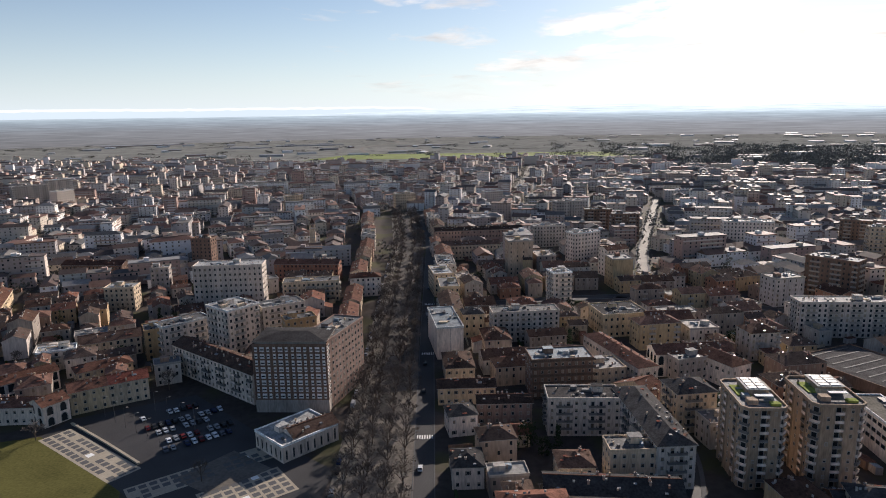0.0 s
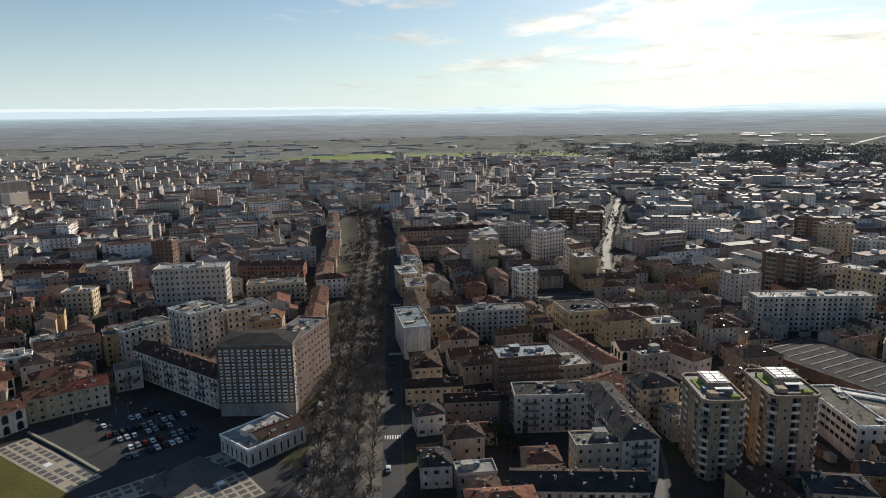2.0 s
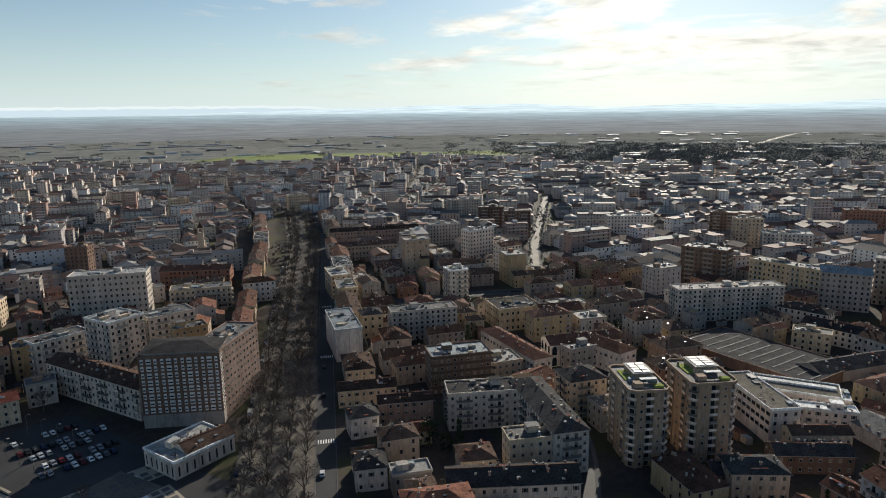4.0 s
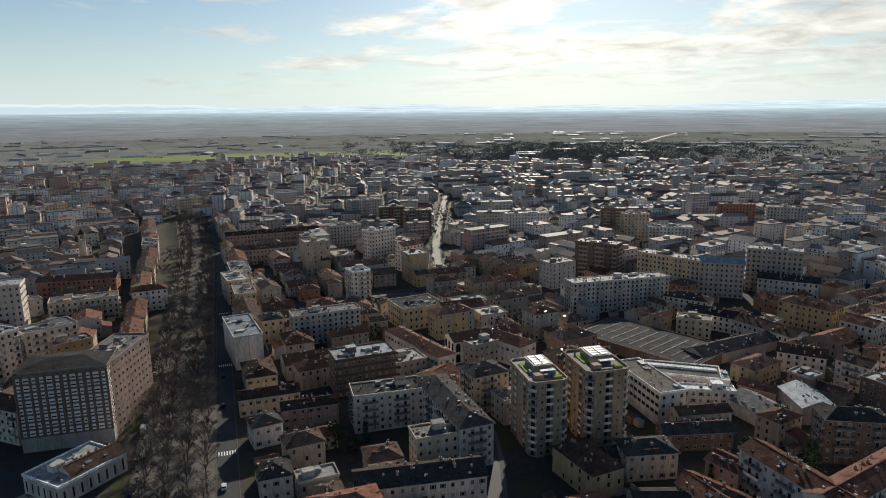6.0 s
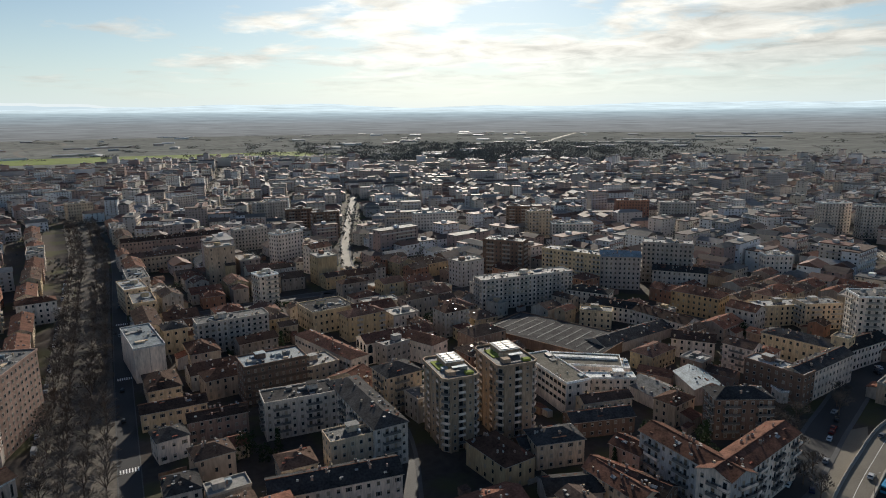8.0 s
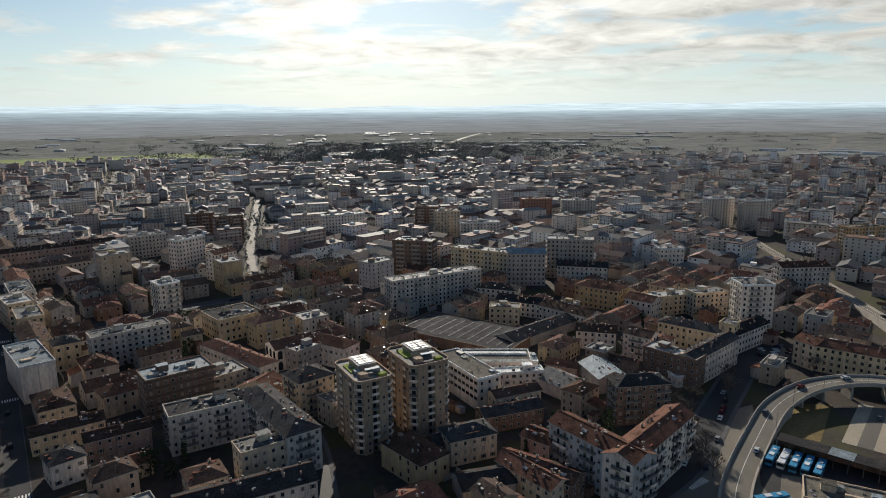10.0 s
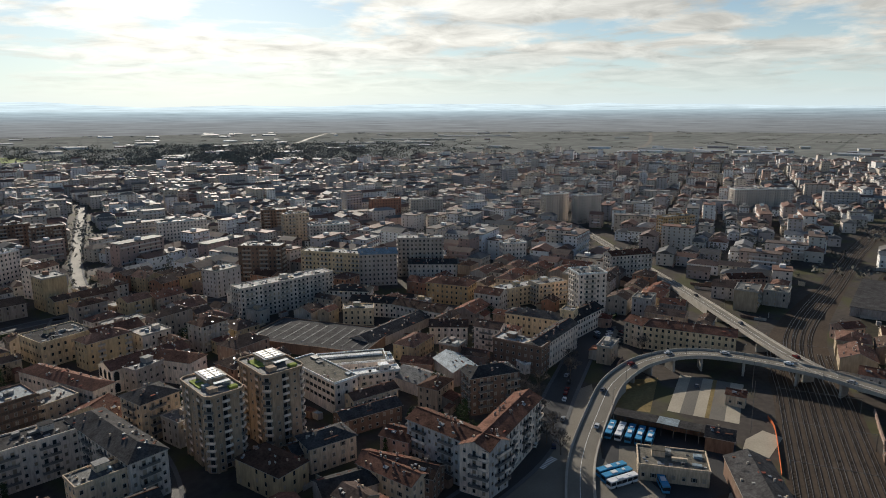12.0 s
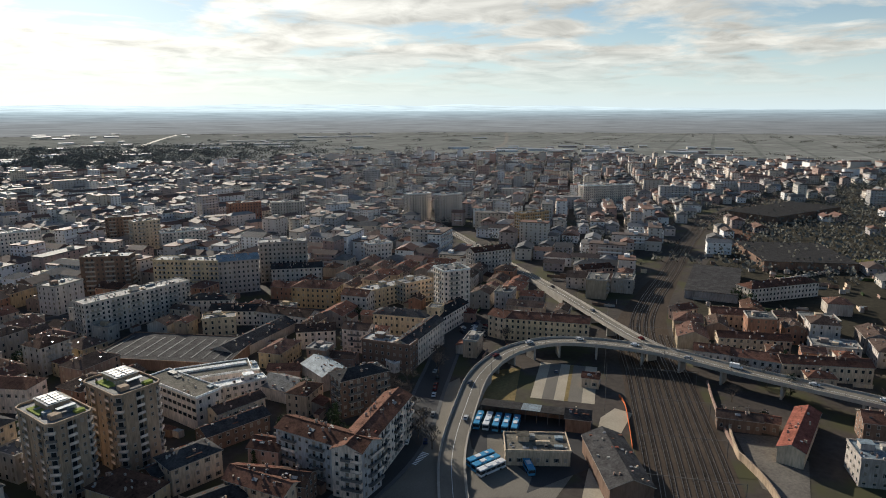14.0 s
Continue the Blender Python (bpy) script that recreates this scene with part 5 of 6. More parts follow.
house(899.0, 263.2, 76.8, 15.0, -44.1, 27.0, 'white', 'flat_light', 'flat', 8, style='balcony')
house(896.2, 665.2, 27.7, 12.0, -9.1, 30.0, 'bluegrey', 'flat', 'flat', 9)
house(1031.1, 650.0, 17.1, 10.0, -14.6, 24.0, 'white', 'flat_light', 'flat', 7)
house(1056.0, 631.8, 19.1, 10.0, -19.4, 24.0, 'white', 'flat_light', 'flat', 7)
house(624.6, 256.6, 35.2, 13.0, -26.9, 25.0, 'ochre', 'flat', 'flat', 8, style='balcony')
house(522.6, 567.1, 36.0, 14.0, -28.6, 26.0, 'orange', 'flat', 'flat', 8)
house(380.7, 545.7, 24.3, 14.0, -18.2, 27.0, 'cream', 'flat_light', 'flat', 8, style='balcony')
house(393.3, 507.8, 39.4, 14.0, -28.6, 19.0, 'white', 'flat_light', 'flat', 6, style='balcony')
house(385.7, 591.4, 25.3, 14.0, -35.6, 26.0, 'brown', 'flat', 'flat', 8, style='balcony')
house(442.4, 319.3, 19.7, 12.0, -30.2, 18.0, 'white', 'flat_light', 'flat', 5)
house(465.8, 225.7, 35.2, 13.0, -29.9, 18.0, 'palegrey', 'tile', 'gable', 5, style='balcony')
house(563.8, 539.3, 38.8, 13.0, -37.9, 24.0, 'palegrey', 'flat_light', 'flat', 7, style='balcony')
house(481.1, 143.2, 26.2, 12.0, -43.4, 10.0, 'rose', 'tile', 'gable', 3)
house(274.8, 14.4, 16.8, 8.0, -76.6, 5.5, 'brown', 'tile_brown', 'gable', 1)
house(278.6, 3.0, 7.1, 7.0, -88.1, 5.0, 'brick', 'tile', 'gable', 1)
house(241.7, 70.8, 10.0, 10.0, -73.7, 6.0, 'brown', 'slate', 'gable', 1, style='blank')
house(285.5, 79.9, 7.8, 7.0, -79.4, 5.0, 'cream', 'tile', 'gable', 1)
canopy(238.4, 92.4, 38.3, 7.0, -75.5, 5.0)
house(-52.0, 235.7, 19.4, 10.0, 40.1, 7.5, 'white', 'tile_brown', 'gable', 1, style='slit')
house(341.9, 180.2, 15.0, 8.0, -69.8, 6.0, 'rose', 'tile_red', 'hip', 1)
house(248.4, 291.6, 18.4, 10.0, -42.8, 10.0, 'yellow', 'flat', 'flat', 3)
house(8.5, 302.0, 14.0, 22.0, 4.0, 8.5, 'cream', 'tile_brown', 'hip', 2)
house(6.5, 390.0, 13.0, 40.0, 4.0, 13.0, 'cream', 'tile_brown', 'gabley', 4, style='balcony')
house(6.0, 430.0, 13.0, 26.0, 4.0, 15.0, 'yellow', 'flat', 'flat', 4)
house(4.5, 502.0, 14.0, 36.0, 4.0, 15.0, 'palegrey', 'flat', 'flat', 4, style='balcony')
house(4.0, 545.0, 13.0, 38.0, 4.0, 14.0, 'rose', 'tile', 'gabley', 4)
house(-54.0, 336.0, 11.0, 40.0, 4.0, 9.0, 'cream', 'tile_brown', 'gabley', 5, style='balcony')
house(-56.0, 380.0, 11.0, 40.0, 4.0, 9.5, 'rose', 'tile', 'gabley', 4)
house(-58.0, 424.0, 11.0, 40.0, 4.0, 10.0, 'cream', 'tile', 'gabley', 4)
house(-63.0, 502.0, 12.0, 38.0, 4.0, 11.0, 'cream', 'tile', 'gabley', 3)
house(-64.0, 545.0, 12.0, 40.0, 4.0, 13.0, 'yellow', 'tile_brown', 'gabley', 4)
house(-66.0, 590.0, 12.0, 42.0, 4.0, 12.0, 'rose', 'tile', 'gabley', 4)
house(-69.0, 636.0, 13.0, 40.0, 4.0, 15.0, 'palegrey', 'flat', 'flat', 5)
house(-74.0, 682.0, 13.0, 40.0, 4.0, 11.0, 'cream', 'tile', 'gabley', 3)
house(-79.0, 726.0, 13.0, 38.0, 4.0, 13.0, 'white', 'tile_brown', 'gabley', 4)
house(-84.0, 772.0, 13.0, 42.0, 4.0, 12.0, 'cream', 'tile', 'gabley', 4)
house(-3.0, 600.0, 9.0, 30.0, 4.0, 13.0, 'white', 'tile', 'gabley', 4)
house(-1.0, 690.0, 13.0, 40.0, 4.0, 14.0, 'cream', 'tile_brown', 'gabley', 4)
house(-6.0, 736.0, 13.0, 40.0, 4.0, 16.0, 'palegrey', 'flat', 'flat', 5)
house(-10.0, 784.0, 13.0, 44.0, 4.0, 12.0, 'rose', 'tile', 'gabley', 4)
house(163.7, 185.8, 26.6, 10.0, -13.7, 7.0, 'brick', 'slate', 'gable', 2)
house(346.3, 245.3, 30.5, 12.0, -17.6, 12.0, 'yellow', 'flat_light', 'flat', 4)
house(361.2, 229.9, 22.1, 13.0, -21.3, 15.0, 'cream', 'flat_light', 'flat', 5, style='balcony')
house(261.7, 229.2, 21.1, 12.0, -49.5, 10.0, 'white', 'tile_brown', 'gable', 3)
house(132.3, 181.2, 19.2, 10.0, -7.1, 6.0, 'brown', 'slate', 'gable', 2)
house(138.4, 147.2, 17.1, 10.0, -68.4, 9.0, 'rose', 'tile', 'gable', 3)
house(143.5, 133.9, 11.1, 10.0, -70.7, 9.0, 'brick', 'tile_brown', 'gable', 3)
house(123.4, 151.1, 18.6, 12.0, -18.2, 6.0, 'grey', 'slate', 'gable', 1, style='blank')
house(245.0, 195.6, 12.6, 9.0, -69.4, 6.0, 'rose', 'tile_brown', 'gable', 1)
house(255.7, 170.1, 10.1, 7.0, -19.0, 5.0, 'white', 'flat_light', 'flat', 1)
house(173.6, 194.5, 21.9, 8.0, -10.9, 9.0, 'cream', 'tile_brown', 'gable', 2)
house(266.9, 320.6, 26.9, 13.0, -56.0, 13.0, 'white', 'slate', 'hip', 4)
house(268.1, 299.0, 29.7, 13.0, -59.5, 9.0, 'palegrey', 'slate', 'gable', 3)

def bell_tower(x, y, w, h):
    """A slim campanile with open belfry arches and a pointed cap."""
    SPACES.append((x, y, w + 3, w + 3, 8))
    root = tagged(new("bell_tower"), "slim pale rendered bell tower over the old town roofs", "bell tower")
    root.matrix_basis = pose(x, y, 0, 0, 0, 8)
    s = Shape()
    a = w / 2
    s.box(-a, a, -a, a, -0.3, h * 0.72, "wall_cream")
    part("shaft", s.mesh("shaft"), root)
    for z in (0.40, 0.72, 0.9):
        s = Shape()
        s.box(-a - 0.3, a + 0.3, -a - 0.3, a + 0.3, h * z, h * z + 0.5, "concrete")
        part("cornice", s.mesh("cornice"), root)
    for sx in (-1, 1):
        for sy in (-1, 1):
            s = Shape()
            s.box(-0.65, 0.65, -0.65, 0.65, h * 0.72 + 0.5, h * 0.9, "wall_cream")
            part("belfry_pier", s.mesh("belfry_pier"), root, pose(sx * (a - 0.65), sy * (a - 0.65), 0))
    s = Shape()
    z = h * 0.9 + 0.5
    s.solid([(-a, -a, z), (a, -a, z), (a, a, z), (-a, a, z), (0, 0, h * 1.12)], [(0, 1, 4), (1, 2, 4), (2, 3, 4), (3, 0, 4), (3, 2, 1, 0)], "roof_tile_brown")
    part("cap", s.mesh("cap"), root)


bell_tower(-125.0, 640.0, 5.5, 27.0)

# ---- town between and beyond ----


def inside(x, y, space, grow):
    sx, sy, w, d, rot = space
    c, s = math.cos(radians(rot)), math.sin(radians(rot))
    dx, dy = x - sx, y - sy
    return abs(dx * c + dy * s) < w / 2 + grow and abs(-dx * s + dy * c) < d / 2 + grow


def in_poly(x, y, poly):
    hit = False
    for (x1, y1), (x2, y2) in zip(poly, poly[1:] + poly[:1]):
        if (y1 > y) != (y2 > y) and x < (x2 - x1) * (y - y1) / (y2 - y1) + x1:
            hit = not hit
    return hit


OPEN = [[(-48, 80), (0, 80), (-2, 650), (-16, 880), (-70, 880), (-55, 650)],
        [(-340, 90), (-30, 90), (-40, 262), (-110, 300), (-160, 268), (-340, 268)],
        [(150, 40), (215, 20), (330, 45), (335, 110), (300, 132), (262, 140), (190, 120), (140, 110)],
        [(170, -60), (330, -60), (330, 60), (170, 40)],
        [(100, 255), (140, 255), (135, 320), (95, 320)],
        [(34, 213), (70, 213), (70, 236), (42, 236)],
        [(165, 131), (197, 139), (192, 158), (166, 156)],
        [(318, 150), (348, 150), (348, 180), (316, 176)],
        [(190, 120), (310, 165), (300, 182), (245, 172), (200, 160)]]


def stations(line):
    """Points every few metres along a line."""
    out = []
    for (p, _), (q, _) in zip(line, line[1:]):
        n = max(1, int((q - p).length / 6))
        out += [(p.x + (q.x - p.x) * k / n, p.y + (q.y - p.y) * k / n) for k in range(n)]
    return out


WAYS = [(stations(line), half) for line, half in LINES + [(via, 10), (ramp, 9)]]


def blocked(x, y, w, d, rot, grow=1.2):
    c, s = math.cos(radians(rot)), math.sin(radians(rot))
    pts = [(x + c * a * w / 2 - s * b * d / 2, y + s * a * w / 2 + c * b * d / 2) for a, b in ((0, 0), (-1, -1), (1, -1), (1, 1), (-1, 1), (0, -1), (0, 1), (-1, 0), (1, 0), (-0.5, -1), (0.5, -1), (-0.5, 1), (0.5, 1), (-0.5, 0), (0.5, 0))]
    for q in SPACES:
        if abs(q[0] - x) + abs(q[1] - y) < 130 and any(inside(a, b, q, grow) for a, b in pts):
            return True
    for poly in OPEN:
        if any(in_poly(a, b, poly) for a, b in pts):
            return True
    for line, half in WAYS:
        for px, py in line:
            if abs(px - x) < 45 and abs(py - y) < 45 and any((a - px) ** 2 + (b - py) ** 2 < half * half for a, b in pts):
                return True
    for p, _ in rail:
        if abs(p.x - x) < 80 and abs(p.y - y) < 80:
            lim = 19 if p.x < 330 else 14
            if any((a - p.x) ** 2 + (b - p.y) ** 2 < lim * lim for a, b in pts):
                return True
    return False


s = Shape()
s.solid([(-2, -1.5, 0), (2, -1.5, 0), (2, 1.5, 0), (-2, 1.5, 0), (-2, -1.5, 2.2), (2, -1.5, 2.2), (2, 1.5, 2.2), (-2, 1.5, 2.2)], [(4, 5, 6, 7), (0, 1, 5, 4), (1, 2, 6, 5), (2, 3, 7, 6), (3, 0, 4, 7)], "town_wall")
STAIR = s.mesh("stair_head")


def plain_house(x, y, w, d, rot, h, flat_top, kind, rng):
    """A town house in the middle distance: walls, roof and its windows."""
    s = Shape()
    wall_shape(s, w, d, h, kind, "town_wall")
    name = "apartment_building" if h > 11.5 else "house"
    root = tagged(new(name, s.mesh(name)), ("rendered block of flats with a flat roof" if flat_top else "rendered town house under a tiled roof") + (", several storeys" if h > 11.5 else ", low and plain"), "building" if h > 11.5 else "house", "town houses")
    root.matrix_basis = pose(x, y, 0, 0, 0, rot)
    s = Shape()
    top = roof_shape(s, w, d, h, kind, "town_flat" if flat_top else "town_roof", 0.45)
    cover = part("roof", s.mesh("roof"), root)
    if flat_top:
        part("stair_head", STAIR, cover, pose(rng.uniform(-w / 4, w / 4), 0, h + 0.42))
    else:
        part("chimney", CHIMNEY, cover, pose(rng.uniform(-w / 3, w / 3), rng.uniform(-d / 6, d / 6), h + top * 0.8))
    clutter(x, y, w, d, rot, h, kind, top, rng)
    if rng.random() < 0.35:
        # a lower wing with a lean-to roof at the back or the front
        s = Shape()
        wide, deep, high = w * rng.uniform(0.3, 0.6), rng.uniform(3, 5.5), h * rng.uniform(0.35, 0.6)
        f = rng.choice((-1, 1))
        mid = rng.uniform(-1, 1) * (w - wide) / 2
        low = [(mid - wide / 2, f * (d / 2 - 0.05)), (mid + wide / 2, f * (d / 2 - 0.05)), (mid + wide / 2, f * (d / 2 + deep)), (mid - wide / 2, f * (d / 2 + deep))]
        pts = [(p, q, -0.3) for p, q in low] + [(p, q, high + (1.3 if i < 2 else 0)) for i, (p, q) in enumerate(low)]
        s.solid(pts, [(1, 2, 6, 5), (2, 3, 7, 6), (3, 0, 4, 7)], "town_wall")
        wing = part("wing", s.mesh("wing"), root)
        s = Shape()
        eave = [(mid - wide / 2 - 0.3, f * (d / 2 - 0.05), high + 1.34), (mid + wide / 2 + 0.3, f * (d / 2 - 0.05), high + 1.34), (mid + wide / 2 + 0.3, f * (d / 2 + deep + 0.4), high - 0.05), (mid - wide / 2 - 0.3, f * (d / 2 + deep + 0.4), high - 0.05)]
        s.solid(eave + [(p, q, z + 0.18) for p, q, z in eave], [(3, 2, 1, 0), (4, 5, 6, 7), (0, 1, 5, 4), (1, 2, 6, 5), (2, 3, 7, 6), (3, 0, 4, 7)], "town_roof")
        part("wing_roof", s.mesh("wing_roof"), wing)
    s = Shape()
    floors = max(1, round(h / 3.2))
    fh = h / floors
    bal = h > 11.5 and rng.random() < 0.6
    for side, length, off in ((0, w, d / 2), (90, d, w / 2), (270, d, w / 2), (180, w, d / 2)):
        n = max(1, int(length / rng.uniform(2.8, 4.3)))
        m = pose(0, 0, 0, 0, 0, side)
        if rng.random() < 0.15 and side in (90, 270):
            continue
        cols = [i % 3 == 1 for i in range(n)]
        for f in range(floors):
            for i in range(n):
                px, z0 = -length / 2 + (i + 0.5) * length / n, f * fh + fh * 0.28
                ww, wh = 0.95, min(1.55, fh * 0.5)
                if rng.random() < 0.12:
                    continue
                a = [m @ Vector(p) for p in ((px - ww / 2, -off - 0.06, z0), (px + ww / 2, -off - 0.06, z0), (px + ww / 2, -off - 0.06, z0 + wh), (px - ww / 2, -off - 0.06, z0 + wh))]
                b = [m @ Vector((p[0], -off, p[1])) for p in ((px - ww / 2, z0), (px + ww / 2, z0), (px + ww / 2, z0 + wh), (px - ww / 2, z0 + wh))]
                s.solid(a + b, [(0, 1, 2, 3), (0, 4, 5, 1), (2, 6, 7, 3)], "shutter" if rng.random() < 0.45 else "glass")
                if bal and cols[i] and f and side == 0:
                    c = [m @ Vector((px + sx * 1.7, -off - sy * 1.1, f * fh + sz)) for sz in (0, 1.0) for sx, sy in ((-1, 0), (1, 0), (1, 1), (-1, 1))]
                    s.solid(c, [(0, 3, 2, 1), (4, 5, 6, 7), (1, 2, 6, 5), (2, 3, 7, 6), (3, 0, 4, 7)], "concrete")
    part("glazing", s.mesh("glazing"), root, kind="stuff")


NEAR = 520
FAR = Shape()
rng = random.Random(11)
FREE = []


def pick(x, y):
    """Height and roof of a house by quarter: low and tiled in the old town, higher further off."""
    r = math.hypot(x, y)
    old = x < -70 and y < 800
    west = x > 330 and y < 300
    u = rng.random()
    if old or west or r < 430:
        h = rng.uniform(6.5, 11) if u < 0.88 else rng.uniform(12, 15)
    else:
        h = rng.uniform(7, 11.5) if u < 0.6 else rng.uniform(12, 15) if u < 0.88 else rng.uniform(18, 22) if u < 0.97 else rng.uniform(25, 31)
    flat_top = rng.random() < (0.08 if h < 11.5 else 0.35 if h < 17 else 0.85)
    return h, flat_top


def quarter(turn, test, near, far, wide=21.0, deep=17.0, lane=8.5, pack=1.0):
    """Fills a part of the plan with rows of houses along streets turned by so many degrees."""
    c, s = math.cos(radians(turn)), math.sin(radians(turn))
    n = int(far / deep) + 2
    close = 0.3 if pack > 1 else 1.0
    for j in range(-n, n):
        for i in range(-n, n):
            u = i * wide + (i // 4) * lane + rng.uniform(-1.5, 1.5)
            v = j * deep + (j // 3) * lane + rng.uniform(-1.5, 1.5)
            x, y = u * c - v * s, u * s + v * c
            r = math.hypot(x, y)
            az = math.degrees(math.atan2(x, y))
            if r < near or r > far or not -44 < az < 104 or not test(x, y) or r > edge_of_town(az):
                continue
            h, flat_top = pick(x, y)
            w, d = wide * pack * rng.uniform(0.66, 1.1), deep * pack * rng.uniform(0.62, 0.95)
            rot = turn + rng.choice((0, 0, 90)) + rng.uniform(-4, 4)
            south = x > 430 and y < 75 - max(0, x - 880) * 0.25
            if south:
                h, flat_top = min(h, rng.uniform(5, 8)), False
            if rng.random() < (0.92 if south else 0.07 if r < 560 else 0.25):
                FREE.append((x, y))
                continue
            if r > 560 and rng.random() < 0.13:
                w, d, h, flat_top = w * rng.uniform(1.4, 2.3), 12.0, rng.uniform(13, 23), rng.random() < 0.8
            kind = "flat" if flat_top else rng.choice(("gable", "gable", "hip"))
            if r < NEAR:
                if blocked(x, y, w, d, rot, close):
                    w, d = w * 0.65, d * 0.7
                    if h > 12:
                        h = 8
                    if blocked(x, y, w, d, rot, close):
                        FREE.append((x, y))
                        continue
                SPACES.append((x, y, w, d, rot))
                plain_house(x, y, w, d, rot, h, flat_top, kind, rng)
            else:
                if r < 1900 and blocked(x, y, w, d, rot):
                    continue
                far_house(x, y, w, d, rot, h, kind)


def far_house(x, y, w, d, rot, h, kind):
    """A small house of the distant town, with rows of windows, joined to the rest."""
    m = pose(x, y, 0, 0, 0, rot)
    a, b = w / 2, d / 2
    c8 = [m @ Vector(p) for p in ((-a, -b, 0), (a, -b, 0), (a, b, 0), (-a, b, 0), (-a, -b, h), (a, -b, h), (a, b, h), (-a, b, h))]
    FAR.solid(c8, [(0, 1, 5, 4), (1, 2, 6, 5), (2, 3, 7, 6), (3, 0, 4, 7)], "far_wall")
    if kind == "flat":
        t = [m @ Vector(p) for p in ((-a - 0.3, -b - 0.3, h), (a + 0.3, -b - 0.3, h), (a + 0.3, b + 0.3, h), (-a - 0.3, b + 0.3, h), (-a - 0.3, -b - 0.3, h + 0.8), (a + 0.3, -b - 0.3, h + 0.8), (a + 0.3, b + 0.3, h + 0.8), (-a - 0.3, b + 0.3, h + 0.8))]
        FAR.solid(t, [(0, 1, 5, 4), (1, 2, 6, 5), (2, 3, 7, 6), (3, 0, 4, 7), (4, 5, 6, 7)], "far_roof")
        k = rng.uniform(-a / 2, a / 2)
        t = [m @ Vector((k + p, q, z)) for z in (h + 0.8, h + 3.0) for p, q in ((-2, -2), (2, -2), (2, 2), (-2, 2))]
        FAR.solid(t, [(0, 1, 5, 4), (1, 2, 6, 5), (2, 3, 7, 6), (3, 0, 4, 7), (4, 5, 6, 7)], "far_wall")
    else:
        o, e = 0.5, (b if kind == "hip" else 0)
        z = h + (b + o) * 0.42
        t = [m @ Vector(p) for p in ((-a - o, -b - o, h), (a + o, -b - o, h), (a + o, b + o, h), (-a - o, b + o, h), (-a - o + e, 0, z), (a + o - e, 0, z))]
        FAR.solid(t, [(0, 1, 5, 4), (1, 2, 5), (2, 3, 4, 5), (3, 0, 4)], "far_roof")
    r = math.hypot(x, y)
    if r > 1500:
        return
    floors = max(2, round(h / 3.1))
    for side, length, off in ((0, w, b), (90, d, a), (270, d, a), (180, w, b)):
        g = pose(x, y, 0, 0, 0, rot + side)
        nrm = g.to_3x3() @ Vector((0, -1, 0))
        if nrm.x * x + nrm.y * y > 0.2 * r:
            continue
        n = max(1, int(length / rng.uniform(3.0, 5.2)))
        bands = h > 11.5 and side in (0, 180) and rng.random() < 0.6
        for f in range(floors):
            z0 = h / floors * (f + 0.3)
            if bands and f:
                e0, e1 = -length * rng.choice((0.48, 0.25, 0.1)), length * 0.4
                box8 = [g @ Vector((u, -off - v, z0 - 1 + k)) for k in (0, 1.0) for u, v in ((e0, 0), (e1, 0), (e1, 1.1), (e0, 1.1))]
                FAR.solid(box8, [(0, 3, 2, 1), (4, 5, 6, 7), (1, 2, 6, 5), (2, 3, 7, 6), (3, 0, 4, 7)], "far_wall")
            for i in range(n):
                if rng.random() < 0.15:
                    continue
                px = -length / 2 + (i + 0.5) * length / n
                FAR.solid([g @ Vector(p) for p in ((px - 0.65, -off - 0.08, z0), (px + 0.65, -off - 0.08, z0), (px + 0.65, -off - 0.08, z0 + 1.5), (px - 0.65, -off - 0.08, z0 + 1.5))], [(0, 1, 2, 3)], "shutter" if rng.random() < 0.5 else "glass")


quarter(24, lambda x, y: x < -125 and y < 700, 150, 700, 17, 13.5, 5.0, 1.14)
quarter(5, lambda x, y: -125 <= x < 190 and y < 700, 140, 700, 20, 16, 7.0, 1.08)
quarter(14, lambda x, y: x >= 190, 150, 700, 20, 16, 7.5, 1.06)
quarter(12, lambda x, y: x < -20, 700, 2700, 21, 16)
quarter(-14, lambda x, y: -20 <= x and y > x * 0.7, 700, 2200, 20, 16)
quarter(20, lambda x, y: x > 0 and y <= x * 0.7, 700, 2200, 20, 16)
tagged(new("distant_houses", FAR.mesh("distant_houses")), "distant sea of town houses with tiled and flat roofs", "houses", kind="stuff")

tagged(new("roof_clutter", CLUTTER.mesh("roof_clutter")), "small vents, pots, skylights and aerials on the roofs", "roof clutter", kind="stuff")

